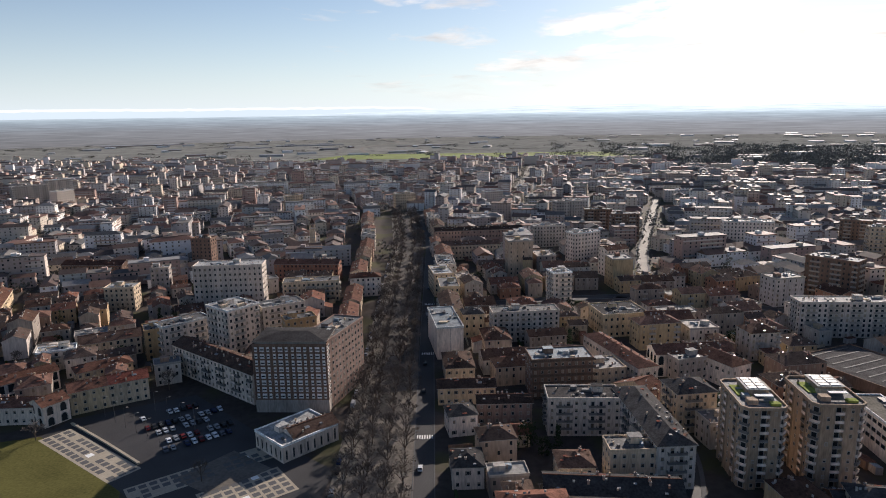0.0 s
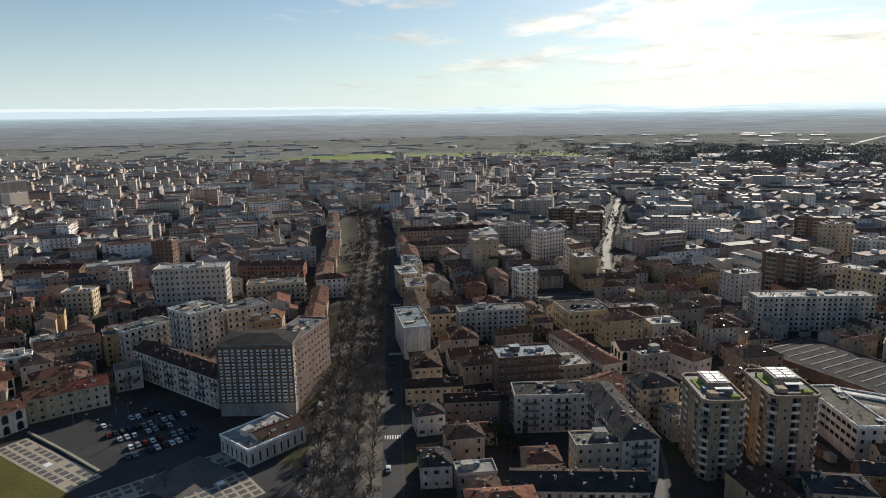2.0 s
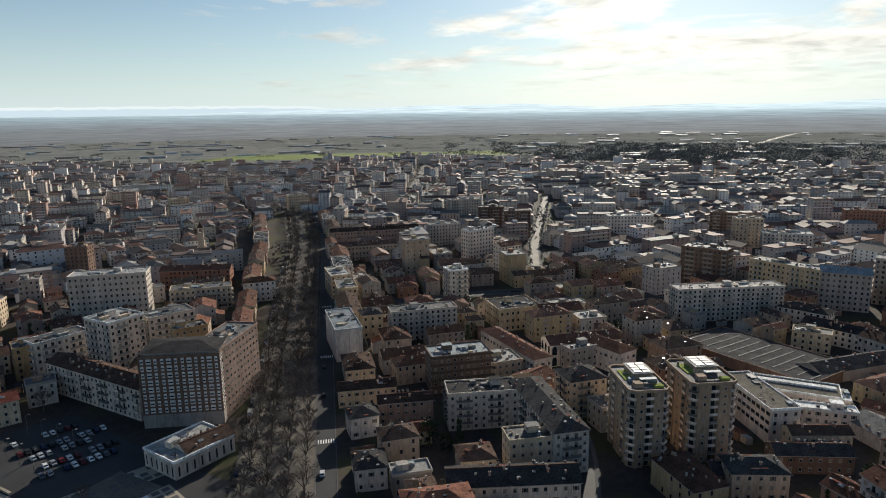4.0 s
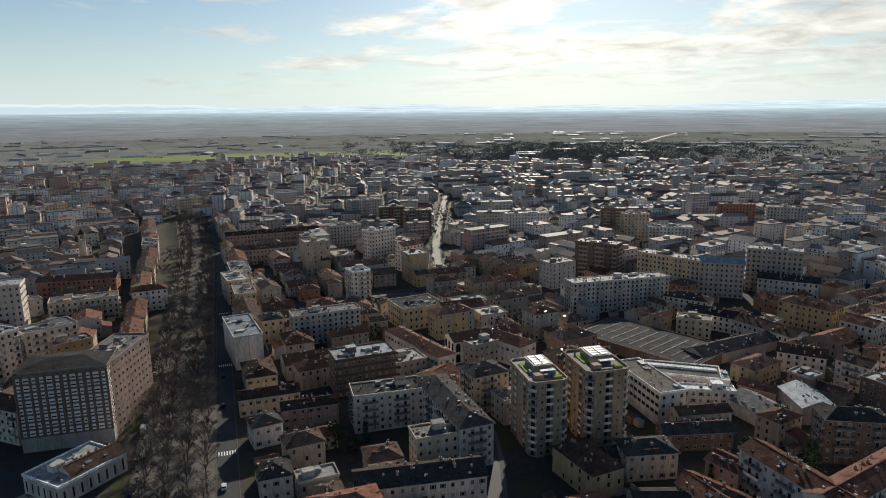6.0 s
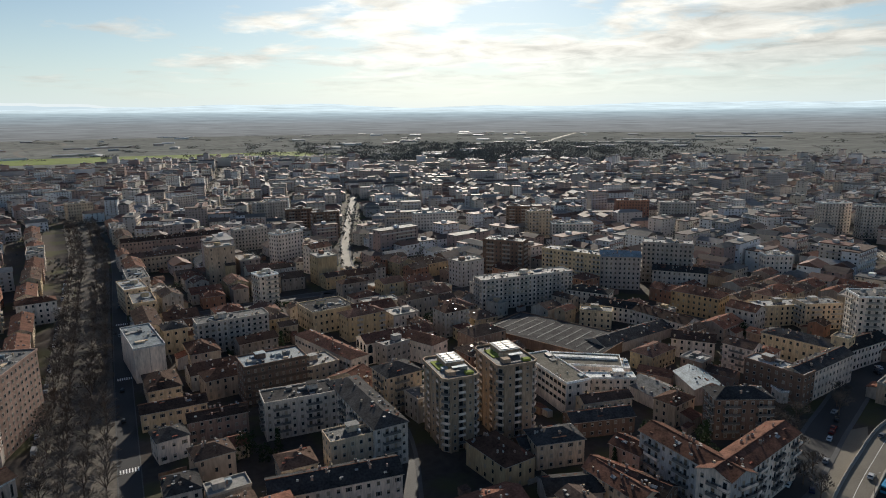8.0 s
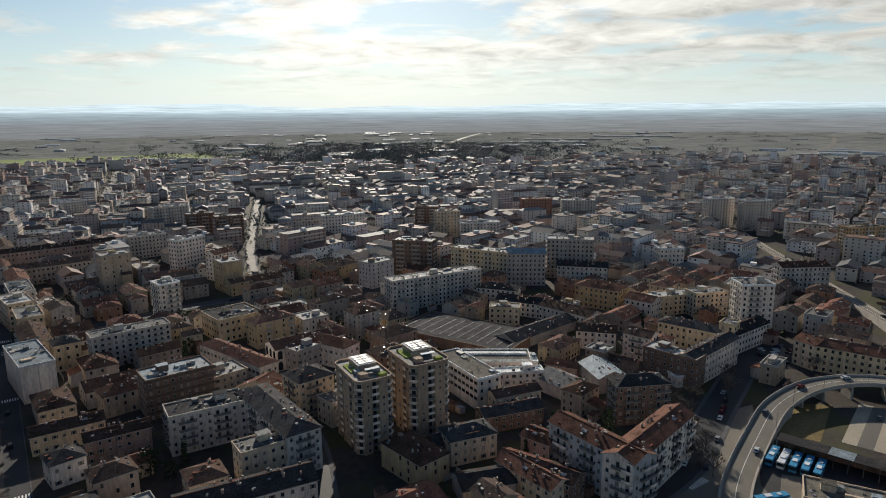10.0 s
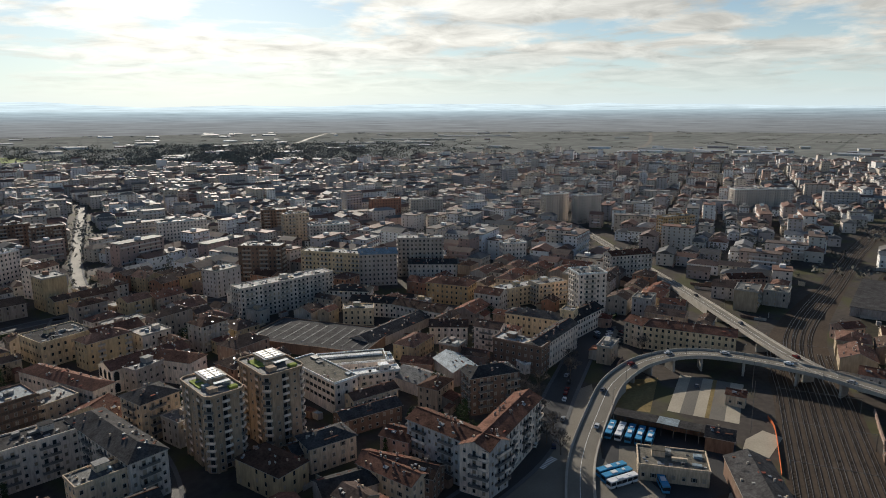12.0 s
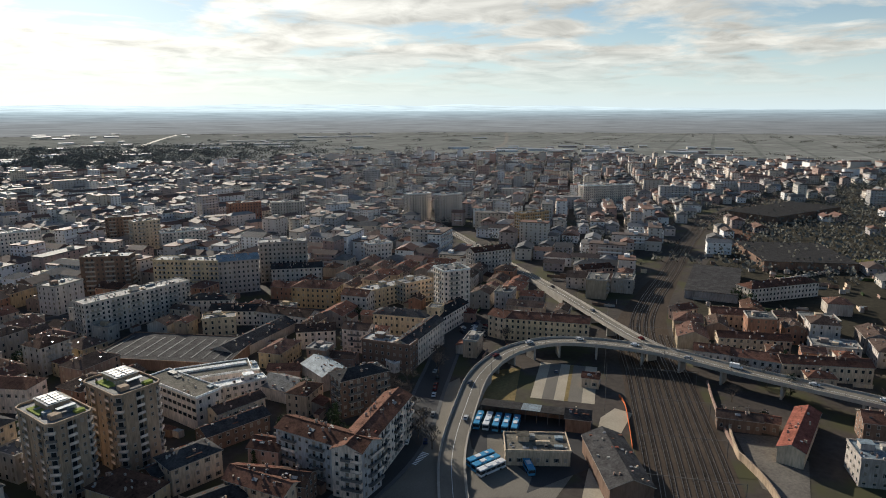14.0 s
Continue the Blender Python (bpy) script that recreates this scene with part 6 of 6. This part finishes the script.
# yard walls, hedges and lean-tos between the houses
YARD = Shape()
rng = random.Random(31)
made = 0
while made < 1500:
    az, r = rng.uniform(-40, 98), rng.uniform(150, 620)
    x, y = r * math.sin(radians(az)), r * math.cos(radians(az))
    turn = (24 if x < -125 else 5 if x < 190 else 14) + rng.choice((0, 90))
    made += 1
    if rng.random() < 0.55:
        w, d, h, m = rng.uniform(5, 15), 0.3, rng.uniform(1.4, 2.4), rng.choice(("wall_cream", "wall_rose", "concrete", "leaf_dark", "wall_brick"))
        if m == "leaf_dark":
            d = 1.0
    else:
        w, d, h, m = rng.uniform(2.5, 7), rng.uniform(2.2, 4.5), rng.uniform(2.2, 3.4), rng.choice(("wall_cream", "wall_rose", "wall_brown", "wall_grey"))
    if blocked(x, y, w, d, turn, 0.2):
        continue
    p = pose(x, y, 0, 0, 0, turn)
    e = 0.4 if d > 2 else 0.0
    pts = [p @ Vector((sx * w / 2, sy * d / 2, z + (e if sy > 0 and z else 0))) for z in (-0.1, h) for sx, sy in ((-1, -1), (1, -1), (1, 1), (-1, 1))]
    YARD.solid(pts, [(4, 5, 6, 7), (0, 1, 5, 4), (1, 2, 6, 5), (2, 3, 7, 6), (3, 0, 4, 7)], [m if d < 2 else rng.choice(("roof_tile", "roof_tile_brown", "roof_flat", "roof_metal", "roof_slate"))] + [m] * 4)
tagged(new("yard_walls", YARD.mesh("yard_walls")), "low yard walls, hedges and lean-tos between the houses", "yard walls", kind="stuff")

# low sheds and greenhouses on the plain
FAR = Shape()
for k in range(230):
    az, r = rng.gauss(32, 13), rng.uniform(1750, 4600)
    if k < 60:
        az, r = rng.uniform(-30, 5), rng.uniform(2300, 4600)
    elif k < 150:
        az, r = rng.gauss(72, 7), rng.uniform(1350, 2500)
    if r < edge_of_town(az) + 40:
        continue
    x, y = r * math.sin(radians(az)), r * math.cos(radians(az))
    w, d, h = rng.uniform(20, 80), rng.uniform(14, 34), rng.uniform(4, 6.5)
    if rng.random() < 0.12 and r > 2600:
        w, h = rng.uniform(150, 420), 4
    m = pose(x, y, -0.3, 0, 0, -az + rng.choice((0, 0, 0, 90)) * (w < 150) + rng.uniform(-12, 12))
    t = [m @ Vector((p, q, z)) for z in (0, h) for p, q in ((-w / 2, -d / 2), (w / 2, -d / 2), (w / 2, d / 2), (-w / 2, d / 2))]
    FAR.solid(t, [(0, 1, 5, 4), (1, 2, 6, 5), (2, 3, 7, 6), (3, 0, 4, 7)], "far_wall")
    e = [m @ Vector(p) for p in ((-w / 2, 0, h + d * 0.08), (w / 2, 0, h + d * 0.08))]
    FAR.solid(t[4:] + e, [(0, 1, 5, 4), (1, 2, 5), (2, 3, 4, 5), (3, 0, 4)], "shed_roof")
tagged(new("distant_sheds", FAR.mesh("distant_sheds")), "distant pale-roofed sheds and greenhouses on the plain", "sheds", kind="stuff")
sh = Shape()
sh.face([(-420, 2060, -0.1), (640, 1980, -0.1), (560, 2250, -0.1), (-300, 2350, -0.1)], "meadow")
setting("ground_meadow", sh, "bright green meadow at the edge of town")
sh = Shape()
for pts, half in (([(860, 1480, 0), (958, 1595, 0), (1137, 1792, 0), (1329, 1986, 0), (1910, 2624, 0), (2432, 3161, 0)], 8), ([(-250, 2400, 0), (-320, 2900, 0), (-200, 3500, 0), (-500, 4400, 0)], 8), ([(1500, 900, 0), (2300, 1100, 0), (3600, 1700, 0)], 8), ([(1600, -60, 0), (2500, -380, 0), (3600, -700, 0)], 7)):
    band(sh, ribbon(pts, half), -half, half, 0.1, "asphalt_sunglare")
setting("road_country", sh, "country roads across the plain, sun glare painted pale")

# ---- trees ----


def bare_tree(seed, height):
    g = random.Random(seed)
    trunk, crown = Shape(), Shape()
    base = height * 0.26
    trunk.tube((0, 0, -0.2), (0, 0, base), 0.30, 0.2, "bark", 6)

    def grow(p, d, length, r, level):
        q = p + d * length
        if level < 2:
            trunk.tube(p, q, r, r * 0.6, "bark", 4)
        elif level < 4:
            crown.tube(p, q, r, r * 0.5, "twig", 3)
        else:
            s = d.orthogonal().normalized() * 0.075
            crown.face([p - s, p + s, q], "twig")
            return
        for i in range((4, 4, 5, 5)[level]):
            w = Vector((g.gauss(0, 1), g.gauss(0, 1), g.gauss(0.35, 0.7)))
            e = (d * 0.95 + w.normalized() * (0.85 if level else 0.75)).normalized()
            e.z = max(e.z, -0.15)
            grow(p.lerp(q, g.uniform(0.55, 1.0)), e.normalized(), length * g.uniform(0.58, 0.8), r * 0.55, level + 1)

    for i in range(4):
        a = 2 * math.pi * i / 4 + g.uniform(-0.4, 0.4)
        grow(Vector((0, 0, base * g.uniform(0.8, 1.0))), Vector((math.cos(a) * 0.6, math.sin(a) * 0.6, 0.85)).normalized(), height * 0.27, 0.15, 1)
    grow(Vector((0, 0, base)), Vector((0.05, 0, 1)).normalized(), height * 0.26, 0.17, 1)
    return trunk.mesh("trunk"), crown.mesh("crown")


def leafy_tree(seed, height, width, leaf, conic=False):
    g = random.Random(seed)
    trunk, crown = Shape(), Shape()
    trunk.tube((0, 0, -0.2), (0, 0, height * 0.7), 0.25, 0.08, "bark", 6)
    for i in range(5):
        a = g.uniform(0, 6.28)
        trunk.tube((0, 0, height * g.uniform(0.25, 0.5)), (math.cos(a) * width * 0.35, math.sin(a) * width * 0.35, height * g.uniform(0.5, 0.75)), 0.09, 0.03, "bark", 4)
    for i in range(70):
        z = g.uniform(0.12, 1.0)
        rad = width / 2 * ((1.05 - z) if conic else math.sqrt(max(0.05, 1 - ((z - 0.55) / 0.5) ** 2))) * g.uniform(0.3, 1.0)
        a = g.uniform(0, 6.28)
        c = Vector((math.cos(a) * rad, math.sin(a) * rad, z * height))
        for k in range(9):
            p = c + Vector((g.gauss(0, 0.4), g.gauss(0, 0.4), g.gauss(0, 0.35)))
            u = Vector((g.gauss(0, 1), g.gauss(0, 1), g.gauss(0, 1))).normalized()
            v = u.orthogonal().normalized()
            e = g.uniform(0.22, 0.42)
            crown.face([p - u * e, p + v * e * 0.7, p + u * e, p - v * e * 0.7], leaf)
    return trunk.mesh("trunk"), crown.mesh("crown")


def plant(kinds, x, y, g, label, group, scale=1.0):
    t, c = g.choice(kinds)
    ob = tagged(new("tree", t), label, "tree", group)
    ob.matrix_basis = pose(x, y, 0, 0, 0, g.uniform(0, 360))
    k = scale * g.uniform(0.82, 1.15)
    ob.scale = (k, k, k * g.uniform(0.9, 1.1))
    part("crown", c, ob)


BARE = [bare_tree(i, 13.5) for i in range(4)]
DARK = [leafy_tree(i, 9.5, 7.0, "leaf_dark") for i in range(3)] + [leafy_tree(9, 13, 6, "leaf_dark", True)]
g = random.Random(5)
for row in (-33.0, -26.5, -20.0, -13.6):
    y = 128 + g.uniform(0, 6)
    while y < 870:
        lean = -(y - 150) * (0.018 if row < -20 else 0.008) - max(0, y - 640) * 0.055
        plant(BARE, row + lean + g.uniform(-0.7, 0.7), y, g, "leafless plane tree in the avenue strip", "avenue trees")
        y += (10.4 if y < 480 else 17.5) + g.uniform(-1.6, 1.6)
for x, y, k in ((25.5, 221, 0.9), (33, 229, 1.0), (118, 262, 1.0), (150, 322, 1.2), (62, 340, 0.8), (70, 334, 0.9), (76, 348, 0.8), (186, 152, 1.1), (190, 157, 0.9), (203, 183, 1.3), (198, 176, 1.0), (159, 333, 1.1), (83, 400, 1.1), (30, 480, 1.2), (310, 238, 0.9), (470, 40, 1.2), (455, 30, 1.1), (350, 3, 0.8), (320, -2, 0.9), (280, 5, 0.7), (176, 172, 0.7), (148, 158, 0.8), (172, 140, 0.9), (176, 147, 1.0), (183, 146, 0.8), (38, 222, 1.0), (44, 226, 0.8)):
    plant(DARK, x, y, g, "dark evergreen garden tree", "garden trees", k)
t, c = leafy_tree(21, 6, 4.5, "leaf_yellow")
ob = tagged(new("tree", t), "small yellow-green tree in a courtyard", "tree")
ob.matrix_basis = pose(18.5, 200, 0)
part("crown", c, ob)
for x, y in ((212, 136), (206, 131), (216, 141), (225, 147), (-165, 243), (-86, 209), (236, 160), (230, 155), (200, 122), (262, 150), (325, 8), (209, 125), (219, 137), (229, 146), (240, 153), (246, 158), (222, 153), (213, 147), (268, 155), (275, 158), (196, 113), (318, 140), (300, 20), (331, 20)):
    plant(BARE, x, y, g, "leafless grey-brown street tree beside the road", "street trees", 0.9)
n = 0
for x, y in FREE:
    if n < 24 and math.hypot(x, y) < 560 and not blocked(x, y, 4, 4, 0, 0.5):
        n += 1
        plant(DARK if g.random() < 0.6 else BARE, x, y, g, "garden tree between town houses", "garden trees", g.uniform(0.6, 0.95))
wood = Shape()


def clump(x, y, w, h, count, leaf=1.0):
    for k in range(count):
        p = Vector((x + g.gauss(0, w / 3), y + g.gauss(0, w / 3), abs(g.gauss(h * 0.45, h * 0.3))))
        u = Vector((g.gauss(0, 1), g.gauss(0, 1), g.gauss(0, 0.7))).normalized()
        v = u.orthogonal().normalized()
        e = g.uniform(0.8, 1.7) * leaf
        wood.face([p - u * e, p + v * e, p + u * e, p - v * e], "wood_far")


for x, y in FREE:
    if math.hypot(x, y) > 560:
        clump(x, y, 14, 9, 26)
for k in range(1300):
    az, r = g.gauss(31, 9), g.uniform(0, 1)
    r = edge_of_town(az) + 10 + r ** 1.6 * 1100
    clump(r * math.sin(radians(az)), r * math.cos(radians(az)), 26, 12, 26, 1.7)
for k in range(70):
    y = 500 + k * 6.6
    x = 160 + (y - 490) * 0.293 if y < 606 else 194 + (y - 606) * 0.363
    clump(x + g.choice((-5.5, 5.5)), y, 3, 7, 8, 0.7)
for k in range(260):
    az, r = g.uniform(-40, 100), g.uniform(1900, 4100)
    if r > edge_of_town(az) + 100:
        a = g.uniform(0, 3.1)
        for i in range(g.randint(2, 9)):
            clump(r * math.sin(radians(az)) + i * 16 * math.cos(a), r * math.cos(radians(az)) + i * 16 * math.sin(a), 14, 6, 14, 1.2)
tagged(new("woodland", wood.mesh("woodland")), "dark winter woodland and tree belts", "woodland", kind="stuff")

# ---- vehicles ----


def car_parts(van=False):
    b = Shape()
    L, W, H = (4.3, 1.76, 1.45) if not van else (5.6, 2.0, 2.4)
    prof = [(-L / 2, 0.35), (-L / 2, 0.85), (-L * 0.40, 0.95), (-L * 0.30, H - 0.05), (L * 0.05, H), (L * 0.18, H - 0.1), (L * 0.30, 0.95), (L / 2 - 0.1, 0.8), (L / 2, 0.35)]
    if van:
        prof = [(-L / 2, 0.4), (-L / 2, H), (L * 0.25, H), (L * 0.38, 1.2), (L / 2, 1.0), (L / 2, 0.4)]
    n = len(prof)
    inset = [0.0 if z < 1.0 else 0.14 for _, z in prof]
    pts = [(x, -W / 2 + i, z) for (x, z), i in zip(prof, inset)] + [(x, W / 2 - i, z) for (x, z), i in zip(prof, inset)]
    b.solid(pts, [tuple(range(n)), tuple(range(2 * n - 1, n - 1, -1))] + [(i, n + i, n + (i + 1) % n, (i + 1) % n) for i in range(n)], "car_paint")
    w = Shape()
    if van:
        w.face([(L * 0.255, -W / 2 + 0.2, H - 0.1), (L * 0.375, -W / 2 + 0.1, 1.25), (L * 0.375, W / 2 - 0.1, 1.25), (L * 0.255, W / 2 - 0.2, H - 0.1)][::-1], "glass")
        w.v = [(x + 0.03, y, z + 0.03) for x, y, z in w.v]
    else:
        for a, c in (((L * 0.18, H - 0.12), (L * 0.295, 0.98)), ((-L * 0.305, H - 0.12), (-L * 0.395, 0.98))):
            k = 0.03 if a[0] > 0 else -0.03
            w.face([(a[0] + k, -W / 2 + 0.22, a[1] + 0.03), (c[0] + k, -W / 2 + 0.16, c[1] + 0.03), (c[0] + k, W / 2 - 0.16, c[1] + 0.03), (a[0] + k, W / 2 - 0.22, a[1] + 0.03)], "glass")
        for sy in (-1, 1):
            w.face([(-L * 0.28, sy * (W / 2 - 0.1), H - 0.15), (L * 0.15, sy * (W / 2 - 0.1), H - 0.15), (L * 0.26, sy * (W / 2 - 0.05), 1.0), (-L * 0.36, sy * (W / 2 - 0.05), 1.0)], "glass")
    t = Shape()
    ring1 = [(0.33 * math.cos(i * 0.785), -0.1, 0.33 * math.sin(i * 0.785)) for i in range(8)]
    ring2 = [(x, 0.1, z) for x, _, z in ring1]
    t.solid(ring1 + ring2, [tuple(range(8)), tuple(range(15, 7, -1))] + [(i, 8 + i, 8 + (i + 1) % 8, (i + 1) % 8) for i in range(8)], "tyre")
    return b.mesh("body"), w.mesh("glazing"), t.mesh("wheel"), L, W


CAR, VAN = car_parts(), car_parts(True)


def car(x, y, rot, z=0.06, kind=CAR, label="parked car"):
    body, glazing, wheel, L, W = kind
    ob = tagged(new("van" if kind is VAN else "car", body), label, "van" if kind is VAN else "car", "vehicles")
    ob.matrix_basis = pose(x, y, z, 0, 0, rot)
    part("glazing", glazing, ob)
    for sx in (-0.3, 0.31):
        for sy in (-1, 1):
            part("wheel", wheel, ob, pose(sx * L, sy * (W / 2 - 0.08), 0.33))


g = random.Random(8)
for r, (ox, oy, n) in enumerate(((-108, 232, 10), (-112, 238, 11), (-119, 245, 10), (-123, 250.5, 12), (-131, 258, 10))):
    for i in range(n):
        if g.random() < 0.78:
            car(ox + i * 2.75 * math.cos(radians(36)), oy + i * 2.75 * math.sin(radians(36)), 126 + g.choice((0, 180)) + g.uniform(-3, 3), 0.06, CAR, "parked car on the square's car park")
for y in range(200, 600, 7):
    if g.random() < 0.55:
        car(-38.2 - (y - 200) * 0.017, y + g.uniform(-1, 1), 90 + g.uniform(-2, 2), 0.08, VAN if g.random() < 0.08 else CAR, "car parked along the avenue's side lane")
for y in (214, 283, 318, 405, 470):
    car(-8.2, y, 90, 0.06, CAR, "car on the shaded avenue")
for i in range(13):
    car(320 + i % 5 * 4.5 + g.uniform(-1, 1), 155 + (i // 5) * 7 + i % 5 * 2, g.choice((60, 65, 240)), 0.06, CAR, "car on the small car park")
for i, x, y in ((0, 238, 138), (1, 244, 141), (2, 221, 128), (3, 248, 143), (4, 199, 118), (5, 256, 147), (6, 262, 152), (7, 176, 121), (8, 195, 124), (9, 82, 308), (10, 87, 330), (11, 92, 348), (12, 292, 100)):
    car(x, y, 25 + g.uniform(-8, 8), 0.07, CAR, "car at the roadside")
for i in (17, 26, 36, 44, 52, 58, 65, 70, 76, 80, 84):
    if i < len(via) - 1:
        p, s = via[i]
        o = s * (1.9 if i % 2 else -1.9)
        car(p.x + o.x, p.y + o.y, math.degrees(math.atan2(s.x, -s.y)), p.z + 0.04, VAN if i == 70 else CAR, "car driving across the viaduct")
for i in (8, 21, 33):
    p, s = ramp[i]
    o = s * 1.6
    car(p.x + o.x, p.y + o.y, math.degrees(math.atan2(s.x, -s.y)), p.z + 0.04, CAR, "car on the viaduct ramp")


def bus_parts(paint):
    b = Shape()
    b.box(-6, 6, -1.25, 1.25, 0.35, 1.25, paint)
    b.box(-5.95, 5.95, -1.2, 1.2, 1.25, 2.5, "glass")
    b.box(-6, 6, -1.25, 1.25, 2.5, 3.0, paint)
    for x in (-5.9, -3.6, -1.2, 1.2, 3.6, 5.8):
        for y in (-1.25, 1.19):
            b.box(x - 0.08, x + 0.08, y, y + 0.06, 1.25, 2.5, paint)
    r = Shape()
    r.box(-2.6, -0.2, -0.8, 0.8, 3.0, 3.3, "bus_white")
    v = Shape()
    v.box(2.2, 3.4, -0.6, 0.6, 3.0, 3.2, "bus_white")
    return b.mesh("body"), r.mesh("roof_unit"), v.mesh("roof_vent")


BUS = {k: bus_parts(k) for k in ("bus_blue", "bus_white")}


def bus(x, y, rot, paint):
    body, unit, vent = BUS[paint]
    ob = tagged(new("bus", body), "parked blue city bus in the yard" if paint == "bus_blue" else "parked white city bus in the yard", "bus", "buses")
    ob.matrix_basis = pose(x, y, 0.1, 0, 0, rot)
    part("roof_unit", unit, ob)
    part("roof_vent", vent, ob)
    for sx in (-3.6, 3.4):
        for sy in (-1, 1):
            w = part("wheel", CAR[2], ob, pose(sx, sy * 1.15, 0.42))
            w.scale = (1.4, 1.2, 1.4)


for i in range(5):
    bus(224 + i * 1.1, 107.5 - i * 3.7, 17, "bus_white" if i == 1 else "bus_blue")
for i in range(3):
    bus(197 - i * 2.0, 92.5 - i * 3.2, -22, "bus_white" if i == 2 else "bus_blue")
bus(202, 76, 40, "bus_blue")

# ---- poles ----


def pole(x, y, h, name="street_lamp", label="slim grey street lamp", z=0.0):
    s = Shape()
    s.tube((0, 0, 0), (0, 0, h), 0.11, 0.06, "railing", 6)
    ob = tagged(new(name, s.mesh(name)), label, name.replace("_", " "), "poles")
    ob.matrix_basis = pose(x, y, z)
    if name == "street_lamp":
        s = Shape()
        s.tube((0, 0, h), (1.4, 0, h + 0.3), 0.05, 0.04, "railing", 5)
        s.box(1.1, 1.9, -0.15, 0.15, h + 0.25, h + 0.4, "frame_white")
        part("lamp_head", s.mesh("lamp_head"), ob)


for i in range(6):
    pole(-112 - i * 7, 236 + i * 5.5, 9)
for i in range(5):
    pole(-95 - i * 8, 244 + i * 6, 9)
for i in range(14, len(via) - 2, 8):
    p, s = via[i]
    pole(p.x + s.x * 5.0, p.y + s.y * 5.0, 8, z=p.z)
for i in range(2, 40, 8):
    p, s = ramp[i]
    pole(p.x + s.x * 4.0, p.y + s.y * 4.0, 8, z=p.z)
pole(300, 78, 26, "mast", "tall slim lighting mast by the railway")
pole(262, 66, 22, "mast", "tall slim lighting mast by the railway")
for i in range(12, 34, 4):
    p, s = rail[i]
    b = Shape()
    for o in (-16, 16):
        b.tube(s * o, s * o + Vector((0, 0, 7.5)), 0.12, 0.1, "railing", 5)
    b.tube(s * -16 + Vector((0, 0, 7)), s * 16 + Vector((0, 0, 7)), 0.1, 0.1, "railing", 4)
    tagged(new("gantry", b.mesh("gantry")), "grey steel catenary gantry over the tracks", "gantry", "gantries").matrix_basis = pose(p.x, p.y, 0)
